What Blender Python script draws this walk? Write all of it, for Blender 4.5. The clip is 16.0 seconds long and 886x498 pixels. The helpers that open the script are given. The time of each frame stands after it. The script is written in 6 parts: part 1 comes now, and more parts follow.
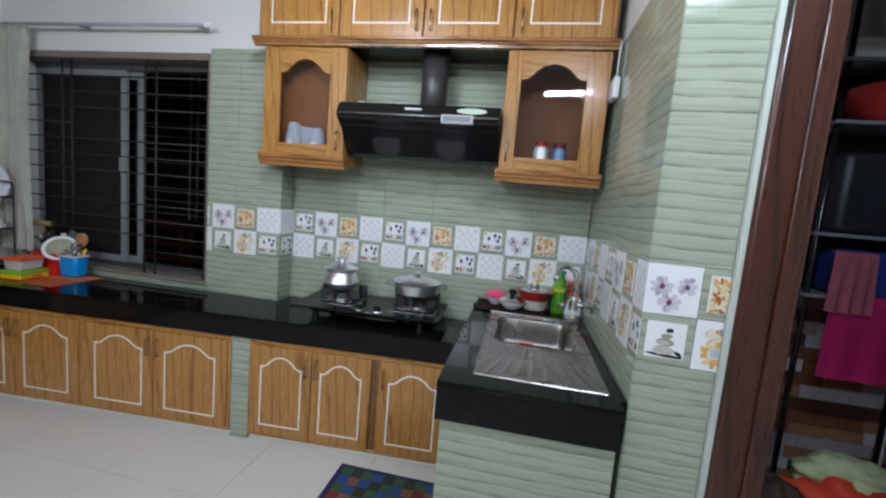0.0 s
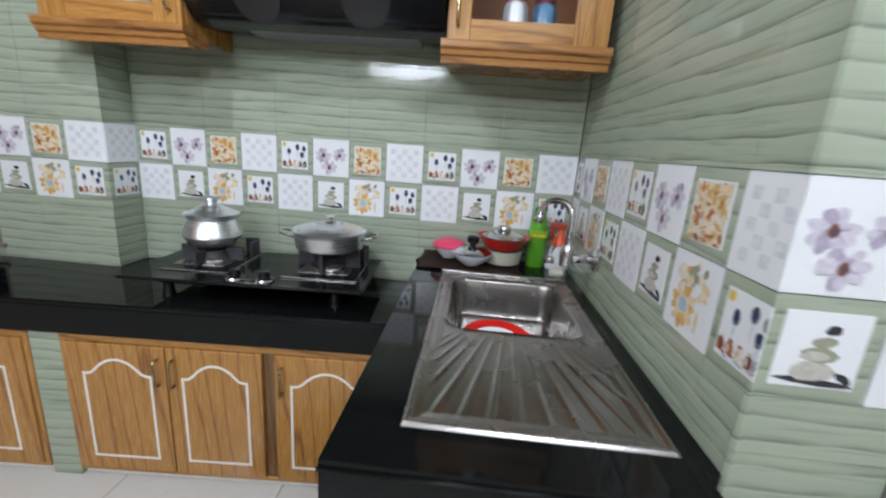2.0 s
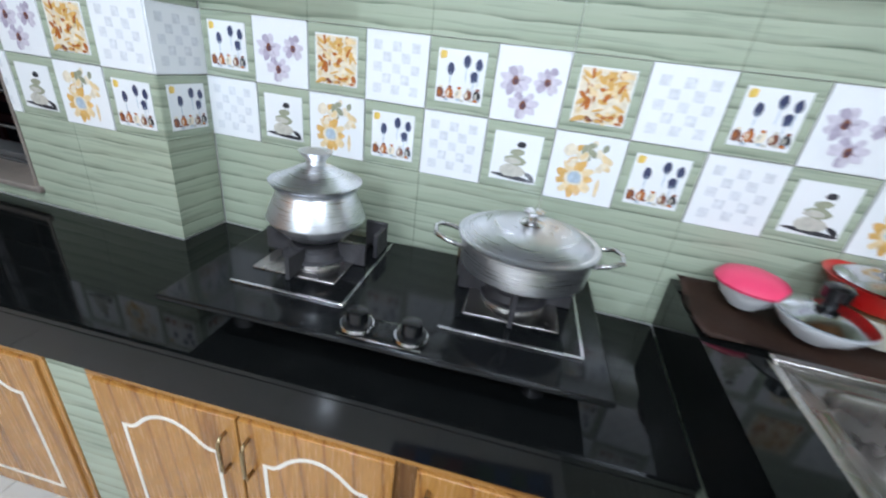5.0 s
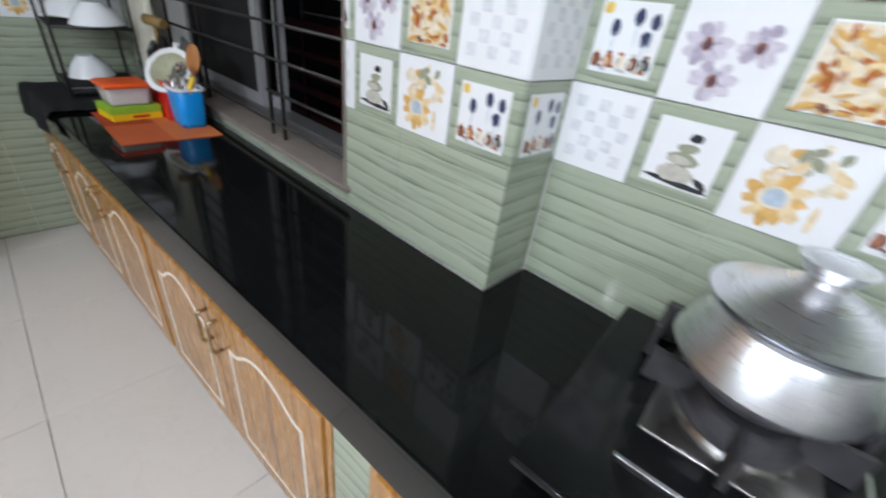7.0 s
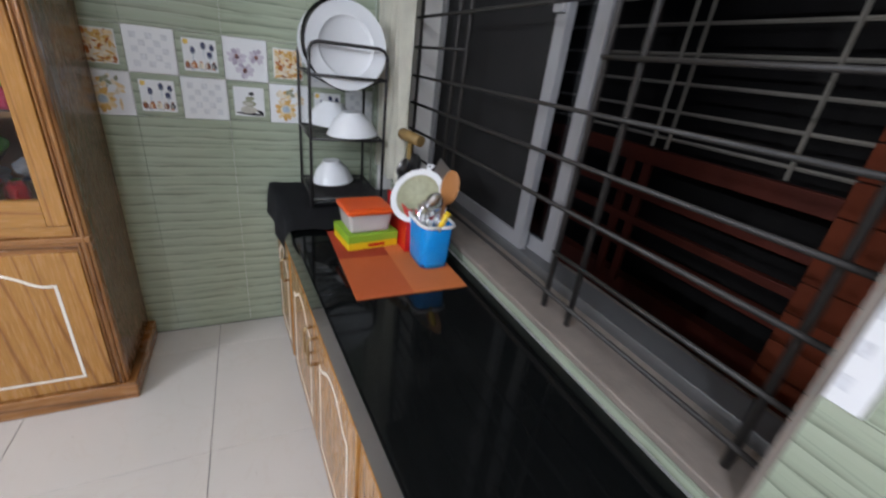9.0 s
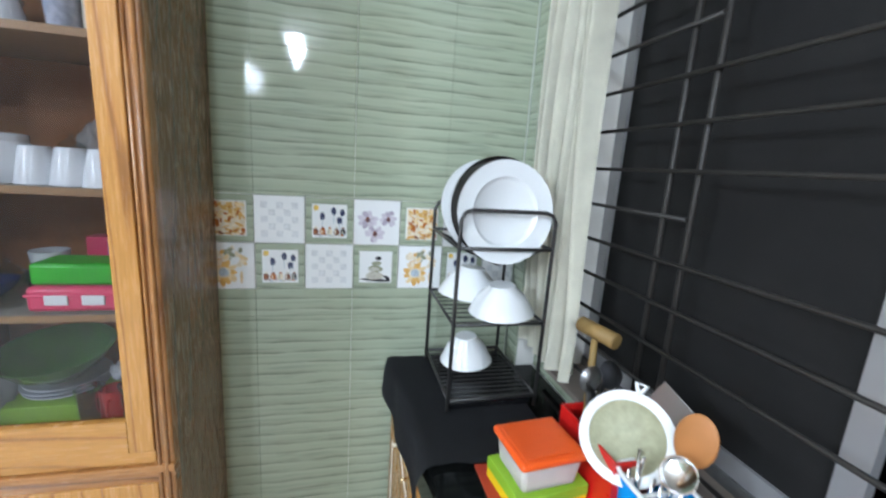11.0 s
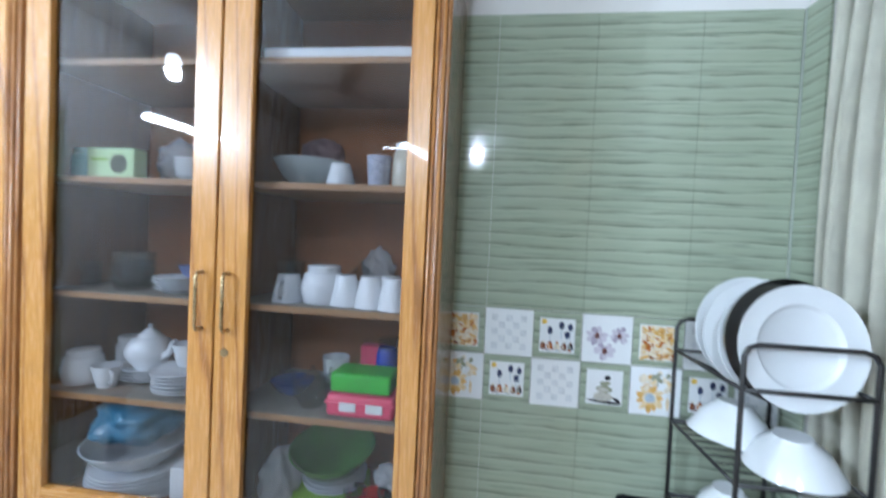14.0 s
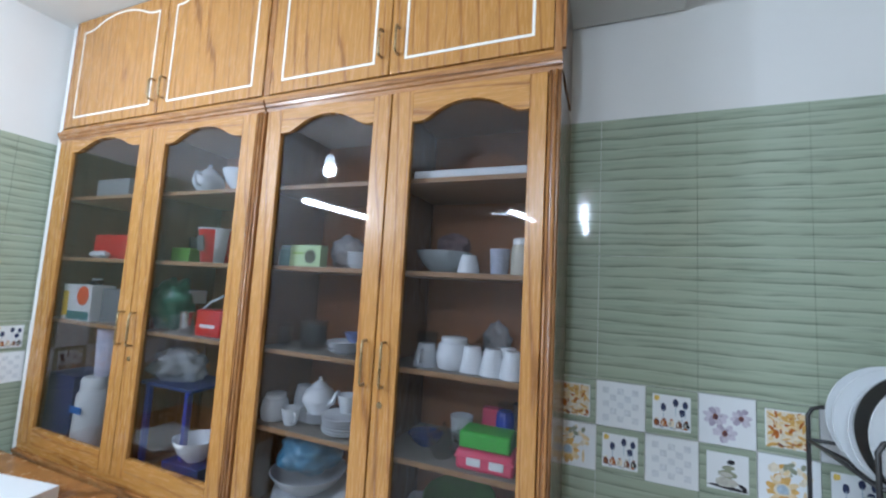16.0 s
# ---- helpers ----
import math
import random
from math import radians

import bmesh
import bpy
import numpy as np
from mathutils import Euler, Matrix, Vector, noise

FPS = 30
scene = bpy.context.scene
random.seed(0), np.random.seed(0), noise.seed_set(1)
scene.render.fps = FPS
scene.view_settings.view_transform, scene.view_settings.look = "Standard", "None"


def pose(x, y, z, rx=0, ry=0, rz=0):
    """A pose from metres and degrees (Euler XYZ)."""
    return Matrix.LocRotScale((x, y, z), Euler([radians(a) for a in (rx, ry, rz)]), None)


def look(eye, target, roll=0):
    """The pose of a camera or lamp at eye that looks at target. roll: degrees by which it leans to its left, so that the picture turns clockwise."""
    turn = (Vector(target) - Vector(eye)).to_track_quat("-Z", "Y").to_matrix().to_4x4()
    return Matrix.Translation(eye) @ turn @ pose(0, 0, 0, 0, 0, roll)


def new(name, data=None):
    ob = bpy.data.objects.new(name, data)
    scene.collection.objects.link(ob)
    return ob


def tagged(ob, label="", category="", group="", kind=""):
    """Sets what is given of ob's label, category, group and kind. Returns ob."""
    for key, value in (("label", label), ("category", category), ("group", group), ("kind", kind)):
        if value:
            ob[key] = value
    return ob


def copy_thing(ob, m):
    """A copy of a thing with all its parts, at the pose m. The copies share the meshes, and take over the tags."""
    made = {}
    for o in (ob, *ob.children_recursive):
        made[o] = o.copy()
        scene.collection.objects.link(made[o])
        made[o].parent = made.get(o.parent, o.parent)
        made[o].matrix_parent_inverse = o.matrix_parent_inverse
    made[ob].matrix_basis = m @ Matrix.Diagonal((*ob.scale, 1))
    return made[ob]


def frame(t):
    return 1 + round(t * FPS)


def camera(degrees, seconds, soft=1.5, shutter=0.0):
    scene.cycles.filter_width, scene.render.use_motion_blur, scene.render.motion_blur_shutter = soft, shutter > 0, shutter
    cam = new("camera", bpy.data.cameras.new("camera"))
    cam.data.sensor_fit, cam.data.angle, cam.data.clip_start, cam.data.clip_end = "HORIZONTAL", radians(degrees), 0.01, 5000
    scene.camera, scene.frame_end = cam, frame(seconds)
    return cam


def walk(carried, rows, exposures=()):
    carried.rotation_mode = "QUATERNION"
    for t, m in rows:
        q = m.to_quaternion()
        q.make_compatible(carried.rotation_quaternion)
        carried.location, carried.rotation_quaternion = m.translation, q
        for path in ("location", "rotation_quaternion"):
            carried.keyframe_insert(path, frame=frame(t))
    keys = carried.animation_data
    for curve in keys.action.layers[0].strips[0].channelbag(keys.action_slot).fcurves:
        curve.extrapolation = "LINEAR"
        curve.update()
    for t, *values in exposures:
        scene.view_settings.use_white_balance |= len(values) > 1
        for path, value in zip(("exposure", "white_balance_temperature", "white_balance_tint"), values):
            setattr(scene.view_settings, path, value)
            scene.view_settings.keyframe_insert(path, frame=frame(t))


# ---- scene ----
cam = camera(95.4, 16.0, soft=2.2, shutter=0.5)
PATH = [
    (0, (-0.438, -2.752, 1.588), (-0.801, -0.797, 1.371), 5.0),
    (0.5, (-0.415, -2.602, 1.569), (-0.717, -0.645, 1.291), 4.5),
    (1, (-0.357, -2.324, 1.554), (-0.712, -0.385, 1.22), 3.4),
    (1.5, (-0.413, -2.153, 1.509), (-0.592, -0.204, 1.098), 4.3),
    (2, (-0.466, -1.895, 1.457), (-0.582, 0.041, 0.969), 4.2),
    (2.5, (-0.488, -1.664, 1.455), (-0.613, 0.242, 0.863), 3.6),
    (3, (-0.469, -1.441, 1.419), (-0.633, 0.44, 0.761), 3.4),
    (3.7, (-0.62, -1.435, 1.42), (-0.87, 0.44, 0.72), 4.6),
    (4.5, (-0.9, -1.235, 1.418), (-1.27, 0.56, 0.605), 6.4),
    (5.5, (-1.174, -0.947, 1.416), (-1.688, 0.755, 0.501), 8.3),
    (6, (-1.288, -0.862, 1.39), (-2.059, 0.706, 0.417), 8.3),
    (6.5, (-1.439, -0.858, 1.376), (-2.377, 0.587, 0.359), 8.4),
    (7, (-1.658, -0.863, 1.38), (-2.778, 0.444, 0.364), 7.7),
    (7.5, (-1.847, -0.863, 1.396), (-3.139, 0.304, 0.414), 7.1),
    (8, (-2.107, -0.839, 1.423), (-3.599, 0.122, 0.501), 6.8),
    (8.5, (-2.319, -0.81, 1.439), (-3.899, 0.04, 0.555), 6.9),
    (9, (-2.537, -0.842, 1.456), (-4.16, -0.022, 0.623), 7.0),
    (9.5, (-2.792, -0.874, 1.492), (-4.494, -0.152, 0.73), 5.7),
    (10, (-3.017, -0.863, 1.514), (-4.815, -0.273, 0.865), 4.6),
    (12.5, (-3.173, -1.186, 1.696), (-5.115, -0.751, 1.498), 4.1),
    (13, (-3.158, -1.235, 1.606), (-5.117, -0.946, 1.324), 3.6),
    (13.5, (-3.166, -1.285, 1.615), (-5.154, -1.237, 1.398), 3.0),
    (14, (-3.18, -1.263, 1.707), (-5.165, -1.508, 1.653), 2.7),
    (14.5, (-3.168, -1.203, 1.774), (-5.11, -1.665, 1.905), 2.4),
    (15, (-3.1, -1.199, 1.827), (-4.978, -1.848, 2.055), 2.7),
    (15.5, (-2.999, -1.24, 1.817), (-4.85, -1.958, 2.055), 2.7),
    (16, (-2.91, -1.252, 1.791), (-4.755, -2.0, 1.98), 3.2),
]
LIGHT = [(0.0, -0.52, 6200, 13), (1.0, -0.25, 6300, 13), (2.0, -0.22, 6500, 14), (3.0, -0.15, 6600, 14), (5.5, 0.28, 6100, 11),
         (7.0, 0.18, 6500, 14), (8.0, 0.13, 6600, 14), (9.0, 0.3, 6500, 17), (10.0, 0.98, 6250, 12), (12.5, 1.04, 5850, 8),
         (13.0, 0.76, 5700, 8), (13.5, 0.86, 5650, 7), (14.0, 0.92, 5650, 7), (14.5, 0.84, 5650, 9), (15.0, 0.64, 5700, 9), (15.5, 0.52, 5700, 8), (16.0, 0.44, 5700, 8)]
walk(cam, [(t, look(*m)) for t, *m in PATH], LIGHT)


# ---- world, lamps, exposure ----
world = bpy.data.worlds.new("night_sky")
scene.world = world
world.use_nodes = True
world.node_tree.nodes["Background"].inputs[0].default_value = (0.10, 0.12, 0.17, 1)
world.node_tree.nodes["Background"].inputs[1].default_value = 0.15


def area_lamp(name, m, sx, sy, watts, colour):
    d = bpy.data.lights.new(name, "AREA")
    d.shape, d.size, d.size_y, d.energy, d.color = "RECTANGLE", sx, sy, watts, colour
    ob = new(name, d)
    ob.matrix_world = m
    return ob


def point_lamp(name, place, radius, watts, colour):
    d = bpy.data.lights.new(name, "POINT")
    d.shadow_soft_size, d.energy, d.color = radius, watts, colour
    ob = new(name, d)
    ob.matrix_world = pose(*place)
    return ob


COOL = (0.83, 0.94, 1.06)
area_lamp("tube_light_beam", look((0.10, -2.35, 2.86), (-0.15, -1.2, 1.7)), 0.9, 0.06, 28, COOL)
area_lamp("wall_tube_beam", look((-1.55, -4.28, 2.66), (-1.9, -2.0, 2.1)), 1.1, 0.06, 42, COOL)
point_lamp("bulb_beam", (-2.70, -3.55, 2.775), 0.05, 62, COOL)
point_lamp("small_bulb_beam", (-1.45, -1.50, 2.84), 0.045, 165, COOL)

# ---- materials ----
S = 0.175          # border tile square
ZM = 1.283         # middle line of the border
CT = 0.80          # counter top


def rgb(c):
    return (*c, 1.0)


class Nodes:
    """Small wrapper for building a node material."""

    def __init__(self, name):
        self.m = bpy.data.materials.new(name)
        self.m.use_nodes = True
        self.t = self.m.node_tree
        self.p = self.t.nodes["Principled BSDF"]

    def add(self, kind, **props):
        n = self.t.nodes.new(kind)
        for k, v in props.items():
            if k == "op":
                n.operation = v
            elif k == "blend":
                n.blend_type = v
                n.data_type = "RGBA"
            else:
                n.inputs[k].default_value = v
        return n

    def link(self, a, b):
        self.t.links.new(a, b)

    def value(self, op, a, b=None, c=None):
        n = self.t.nodes.new("ShaderNodeMath")
        n.operation = op
        for i, v in enumerate((a, b, c)):
            if v is None:
                continue
            if isinstance(v, (int, float)):
                n.inputs[i].default_value = v
            else:
                self.link(v, n.inputs[i])
        return n.outputs[0]

    def mix(self, fac, a, b, blend="MIX"):
        n = self.t.nodes.new("ShaderNodeMix")
        n.data_type, n.blend_type = "RGBA", blend
        for sock, v in ((n.inputs[0], fac), (n.inputs[6], a), (n.inputs[7], b)):
            if isinstance(v, (int, float)):
                sock.default_value = v
            elif isinstance(v, tuple):
                sock.default_value = rgb(v[:3])
            else:
                self.link(v, sock)
        return n.outputs[2]

    def ramp(self, fac, stops):
        n = self.t.nodes.new("ShaderNodeValToRGB")
        while len(n.color_ramp.elements) < len(stops):
            n.color_ramp.elements.new(0.5)
        for e, (p, c) in zip(n.color_ramp.elements, stops):
            e.position = p
            e.color = rgb(c) if isinstance(c, tuple) else (c, c, c, 1)
        self.link(fac, n.inputs[0])
        return n.outputs[0]

    def position(self, scale=(1, 1, 1), source="world"):
        if source == "world":
            g = self.t.nodes.new("ShaderNodeNewGeometry").outputs["Position"]
        else:
            g = self.t.nodes.new("ShaderNodeTexCoord").outputs["Object"]
        n = self.t.nodes.new("ShaderNodeMapping")
        n.inputs["Scale"].default_value = scale
        self.link(g, n.inputs[0])
        return n.outputs[0]

    def noise(self, vec, scale, detail=4, rough=0.55, distort=0.0):
        n = self.t.nodes.new("ShaderNodeTexNoise")
        n.inputs["Scale"].default_value, n.inputs["Detail"].default_value = scale, detail
        n.inputs["Roughness"].default_value, n.inputs["Distortion"].default_value = rough, distort
        self.link(vec, n.inputs["Vector"])
        return n.outputs[0]

    def bump(self, height, strength, distance=0.01):
        n = self.t.nodes.new("ShaderNodeBump")
        n.inputs["Strength"].default_value, n.inputs["Distance"].default_value = strength, distance
        self.link(height, n.inputs["Height"])
        self.link(n.outputs[0], self.p.inputs["Normal"])

    def base(self, c):
        if isinstance(c, tuple):
            self.p.inputs["Base Color"].default_value = rgb(c)
        else:
            self.link(c, self.p.inputs["Base Color"])

    def set(self, rough=None, metal=None, coat=None, spec=None, trans=None, alpha=None, emit=None):
        for key, v in (("Roughness", rough), ("Metallic", metal), ("Coat Weight", coat), ("Specular IOR Level", spec),
                       ("Transmission Weight", trans), ("Alpha", alpha)):
            if v is not None:
                if isinstance(v, (int, float)):
                    self.p.inputs[key].default_value = v
                else:
                    self.link(v, self.p.inputs[key])
        if emit:
            self.p.inputs["Emission Color"].default_value = rgb(emit[:3])
            self.p.inputs["Emission Strength"].default_value = emit[3]
        return self.m


def plain(name, colour, rough=0.5, metal=0.0, vary=0.12, scale=9.0, bump=0.0, grain=90.0, coat=0.0, spec=0.5):
    """A plain surface with stains at one scale and fine relief at another."""
    n = Nodes(name)
    v = n.position(source="object")
    big = n.noise(v, scale, 5)
    fine = n.noise(v, grain, 3)
    lo = tuple(max(0.0, c * (1 - vary)) for c in colour)
    hi = tuple(min(1.0, c * (1 + vary)) for c in colour)
    n.base(n.mix(big, lo, hi))
    r = n.value("ADD", n.value("MULTIPLY", fine, 0.14), max(0.02, rough - 0.07))
    if bump:
        n.bump(fine, bump, 0.004)
    return n.set(rough=r, metal=metal, coat=coat, spec=spec)


def wood(name, light, mid, dark, vertical=True, rough=0.27, scale=1.0):
    """Varnished teak veneer: long grain with dark pores and a few cathedral figures."""
    n = Nodes(name)
    k = (1, 1, 0.07) if vertical else (0.07, 0.07, 1)
    v = n.position(tuple(c * scale for c in k))
    rnd = n.t.nodes.new("ShaderNodeObjectInfo").outputs["Random"]
    shift = n.t.nodes.new("ShaderNodeVectorMath")
    shift.operation = "ADD"
    n.link(v, shift.inputs[0])
    comb = n.t.nodes.new("ShaderNodeCombineXYZ")
    n.link(n.value("MULTIPLY", rnd, 7.0), comb.inputs[2])
    n.link(comb.outputs[0], shift.inputs[1])
    v = shift.outputs[0]
    wave = n.t.nodes.new("ShaderNodeTexWave")
    wave.wave_type, wave.bands_direction = "BANDS", "DIAGONAL"
    wave.inputs["Scale"].default_value, wave.inputs["Distortion"].default_value = 9.0, 11.0
    wave.inputs["Detail"].default_value, wave.inputs["Detail Scale"].default_value = 2.5, 0.7
    n.link(v, wave.inputs["Vector"])
    fine = n.noise(v, 150, 3, 0.6)
    broad = n.noise(v, 5, 3)
    figure = n.ramp(wave.outputs[0], [(0.0, dark), (0.05, mid), (0.22, light), (1.0, light)])
    c = n.mix(n.value("MULTIPLY", broad, 0.55), figure, mid)
    c = n.mix(n.ramp(fine, [(0.34, 0.32), (0.47, 0.0)]), c, dark)
    n.base(c)
    n.bump(fine, 0.10, 0.002)
    return n.set(rough=n.value("ADD", n.value("MULTIPLY", fine, 0.15), rough - 0.08), coat=0.25)


def ribbed_tile(name):
    """Glossy green wall tile pressed with long wavy ledges."""
    n = Nodes(name)
    pos = n.t.nodes.new("ShaderNodeNewGeometry").outputs["Position"]
    sep = n.t.nodes.new("ShaderNodeSeparateXYZ")
    n.link(pos, sep.inputs[0])
    u = n.value("ADD", sep.outputs[0], sep.outputs[1])
    z = sep.outputs[2]
    comb = n.t.nodes.new("ShaderNodeCombineXYZ")
    n.link(n.value("MULTIPLY", u, 3.2), comb.inputs[0])
    n.link(n.value("MULTIPLY", z, 9.0), comb.inputs[2])
    sway = n.noise(comb.outputs[0], 1.0, 2)
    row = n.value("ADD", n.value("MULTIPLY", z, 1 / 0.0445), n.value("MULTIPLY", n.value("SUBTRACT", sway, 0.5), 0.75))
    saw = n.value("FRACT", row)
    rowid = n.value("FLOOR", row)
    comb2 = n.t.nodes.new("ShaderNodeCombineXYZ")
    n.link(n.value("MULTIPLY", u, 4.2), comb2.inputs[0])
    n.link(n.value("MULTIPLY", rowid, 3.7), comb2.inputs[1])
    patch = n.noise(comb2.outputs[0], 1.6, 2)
    # Shade of the ledges is mixed into the colour: dark foot, paler towards the top.
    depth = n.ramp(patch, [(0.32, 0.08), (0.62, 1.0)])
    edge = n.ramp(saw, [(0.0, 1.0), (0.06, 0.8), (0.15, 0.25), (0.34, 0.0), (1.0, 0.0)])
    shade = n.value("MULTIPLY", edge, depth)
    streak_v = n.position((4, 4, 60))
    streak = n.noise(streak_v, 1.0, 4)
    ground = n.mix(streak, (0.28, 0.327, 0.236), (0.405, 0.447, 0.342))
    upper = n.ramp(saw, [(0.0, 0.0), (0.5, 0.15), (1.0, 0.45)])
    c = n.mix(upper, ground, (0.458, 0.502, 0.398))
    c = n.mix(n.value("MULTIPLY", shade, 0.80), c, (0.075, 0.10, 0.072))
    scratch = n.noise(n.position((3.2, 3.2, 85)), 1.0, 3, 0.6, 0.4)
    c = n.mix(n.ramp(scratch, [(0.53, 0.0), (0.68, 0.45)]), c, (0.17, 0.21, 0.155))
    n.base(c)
    n.bump(n.value("ADD", n.value("MULTIPLY", saw, -1.0), n.value("MULTIPLY", streak, 0.6)), 0.13, 0.006)
    return n.set(rough=0.05, spec=0.25)


def marble_floor():
    n = Nodes("polished_floor_tile")
    v = n.position()
    cloud = n.noise(v, 1.4, 6, 0.6, 0.6)
    vein = n.noise(v, 2.3, 8, 0.62, 1.6)
    c = n.mix(cloud, (0.585, 0.56, 0.515), (0.65, 0.625, 0.585))
    c = n.mix(n.ramp(vein, [(0.485, 0.0), (0.50, 0.14), (0.515, 0.0)]), c, (0.50, 0.42, 0.33))
    speck = n.noise(v, 42, 2)
    c = n.mix(n.ramp(speck, [(0.76, 0.0), (0.80, 0.6)]), c, (0.25, 0.22, 0.18))
    rnd = n.t.nodes.new("ShaderNodeObjectInfo").outputs["Random"]
    c = n.mix(n.value("MULTIPLY", rnd, 0.05), c, (0.60, 0.57, 0.51))
    n.base(c)
    smear = n.noise(v, 6, 4)
    return n.set(rough=n.value("ADD", n.value("MULTIPLY", smear, 0.14), 0.07))


def granite():
    n = Nodes("black_granite")
    v = n.position()
    fleck = n.noise(v, 420, 2)
    dust = n.noise(v, 7, 5)
    c = n.mix(n.ramp(fleck, [(0.60, 0.0), (0.72, 0.5)]), (0.0045, 0.005, 0.005), (0.022, 0.025, 0.025))
    c = n.mix(n.ramp(dust, [(0.55, 0.0), (0.8, 0.10)]), c, (0.05, 0.05, 0.047))
    crumb = n.noise(v, 65, 2)
    c = n.mix(n.ramp(crumb, [(0.775, 0.0), (0.80, 0.7)]), c, (0.35, 0.32, 0.26))
    n.base(c)
    return n.set(rough=n.value("ADD", n.value("MULTIPLY", dust, 0.10), 0.02), spec=0.2)


def brushed(name, colour=(0.62, 0.63, 0.64), rough=0.24, around=True):
    n = Nodes(name)
    v = n.position((1, 1, 40) if around else (30, 1, 1), source="object")
    fine = n.noise(v, 12, 4)
    spots = n.noise(n.position(source="object"), 14, 4)
    n.base(n.mix(spots, tuple(c * 0.82 for c in colour), colour))
    n.bump(fine, 0.015, 0.001)
    return n.set(rough=n.value("ADD", n.value("MULTIPLY", fine, 0.16), rough - 0.06), metal=1.0)


def worn_aluminium(name, colour=(0.80, 0.82, 0.86)):
    """Scoured cooking-pot metal: fine turning marks, dull from use."""
    n = Nodes(name)
    fine = n.noise(n.position((1, 1, 40), source="object"), 12, 4)
    spots = n.noise(n.position(source="object"), 18, 5)
    n.base(n.mix(spots, tuple(c * 0.85 for c in colour), colour))
    n.bump(fine, 0.007, 0.001)
    return n.set(rough=n.value("ADD", n.value("MULTIPLY", fine, 0.18), 0.20), metal=0.96)


def glass_pane(name, tint=(0.9, 0.95, 0.95), alpha=0.10, rough=0.02):
    n = Nodes(name)
    v = n.position()
    smear = n.noise(v, 5, 5)
    n.base(tint)
    n.set(rough=n.value("ADD", n.value("MULTIPLY", smear, 0.05), rough), spec=0.6)
    n.p.inputs["IOR"].default_value = 1.5
    # thin pane: clear body with a mirror-like skin
    tr = n.t.nodes.new("ShaderNodeBsdfTransparent")
    tr.inputs[0].default_value = rgb(tint)
    gl = n.t.nodes.new("ShaderNodeBsdfGlossy")
    gl.inputs["Roughness"].default_value = rough
    fr = n.t.nodes.new("ShaderNodeLayerWeight")
    fr.inputs[0].default_value = 0.5
    mx = n.t.nodes.new("ShaderNodeMixShader")
    n.link(n.value("ADD", n.value("MULTIPLY", n.value("POWER", fr.outputs[1], 3.6), 0.75), 0.012 + alpha * 0.16), mx.inputs[0])
    n.link(tr.outputs[0], mx.inputs[1])
    n.link(gl.outputs[0], mx.inputs[2])
    n.link(mx.outputs[0], n.t.nodes["Material Output"].inputs[0])
    return n.m


def clear_plastic(name, colour, opacity):
    n = Nodes(name)
    v = n.position(source="object")
    n.base(n.mix(n.noise(v, 30, 3), tuple(c * 0.9 for c in colour), colour))
    return n.set(rough=0.22, alpha=opacity)


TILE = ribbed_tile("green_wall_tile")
GROUT = plain("tile_grout", (0.50, 0.55, 0.48), 0.7)
PAINT = plain("cream_wall_paint", (0.74, 0.72, 0.69), 0.75, vary=0.05, scale=2.0, bump=0.15, grain=160)
CEIL = plain("ceiling_paint", (0.66, 0.64, 0.60), 0.85, vary=0.05, scale=2.0)
FLOOR = marble_floor()
FLOORJOINT = plain("floor_joint", (0.16, 0.15, 0.14), 0.8)
GRANITE = granite()
TEAK = wood("teak_veneer", (0.455, 0.22, 0.055), (0.40, 0.18, 0.043), (0.20, 0.078, 0.018))
TEAKH = wood("teak_rail", (0.455, 0.22, 0.055), (0.40, 0.18, 0.043), (0.20, 0.078, 0.018), vertical=False)
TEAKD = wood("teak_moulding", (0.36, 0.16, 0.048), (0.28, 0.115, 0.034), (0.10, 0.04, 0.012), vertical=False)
# Darkened teak for sides and bodies: shade along the cupboard side is in the colour.
TEAKDV = wood("teak_side_shaded", (0.20, 0.098, 0.034), (0.17, 0.08, 0.027), (0.11, 0.048, 0.017))
TEAKP = wood("teak_post", (0.36, 0.16, 0.048), (0.29, 0.12, 0.036), (0.17, 0.066, 0.02))
MAHOG = wood("dark_door_frame_wood", (0.062, 0.015, 0.006), (0.042, 0.010, 0.004), (0.014, 0.004, 0.002), rough=0.30)
BOARD = plain("cabinet_back_board", (0.42, 0.165, 0.055), 0.6, vary=0.2)
SHELFW = plain("shelf_board", (0.36, 0.20, 0.09), 0.5, vary=0.2)
INLAY = plain("white_inlay", (0.82, 0.78, 0.70), 0.4, vary=0.05)
BRASS = brushed("antique_handle_metal", (0.46, 0.35, 0.20), 0.25)
CHROME = brushed("chrome", (0.75, 0.75, 0.76), 0.12)
STEEL = plain("stainless_steel", (0.37, 0.35, 0.335), 0.27, metal=1.0, vary=0.10, scale=6, grain=7)
ALU = worn_aluminium("aluminium_pot")
ALUFR = plain("aluminium_window_frame", (0.36, 0.36, 0.37), 0.42, metal=0.4)
DARKFR = plain("aluminium_track", (0.13, 0.13, 0.13), 0.5, metal=0.4)
IRON = plain("grille_paint", (0.024, 0.021, 0.019), 0.55, vary=0.3, scale=20)
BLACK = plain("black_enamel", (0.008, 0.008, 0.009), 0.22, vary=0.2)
CAST = plain("cast_iron", (0.035, 0.033, 0.036), 0.55, vary=0.4, scale=30, bump=0.3)
BLACKGL = plain("black_glass_top", (0.006, 0.0065, 0.007), 0.12, vary=0.4, scale=14, spec=0.22)
CERAMIC = plain("white_ceramic", (0.80, 0.82, 0.84), 0.14, vary=0.03)
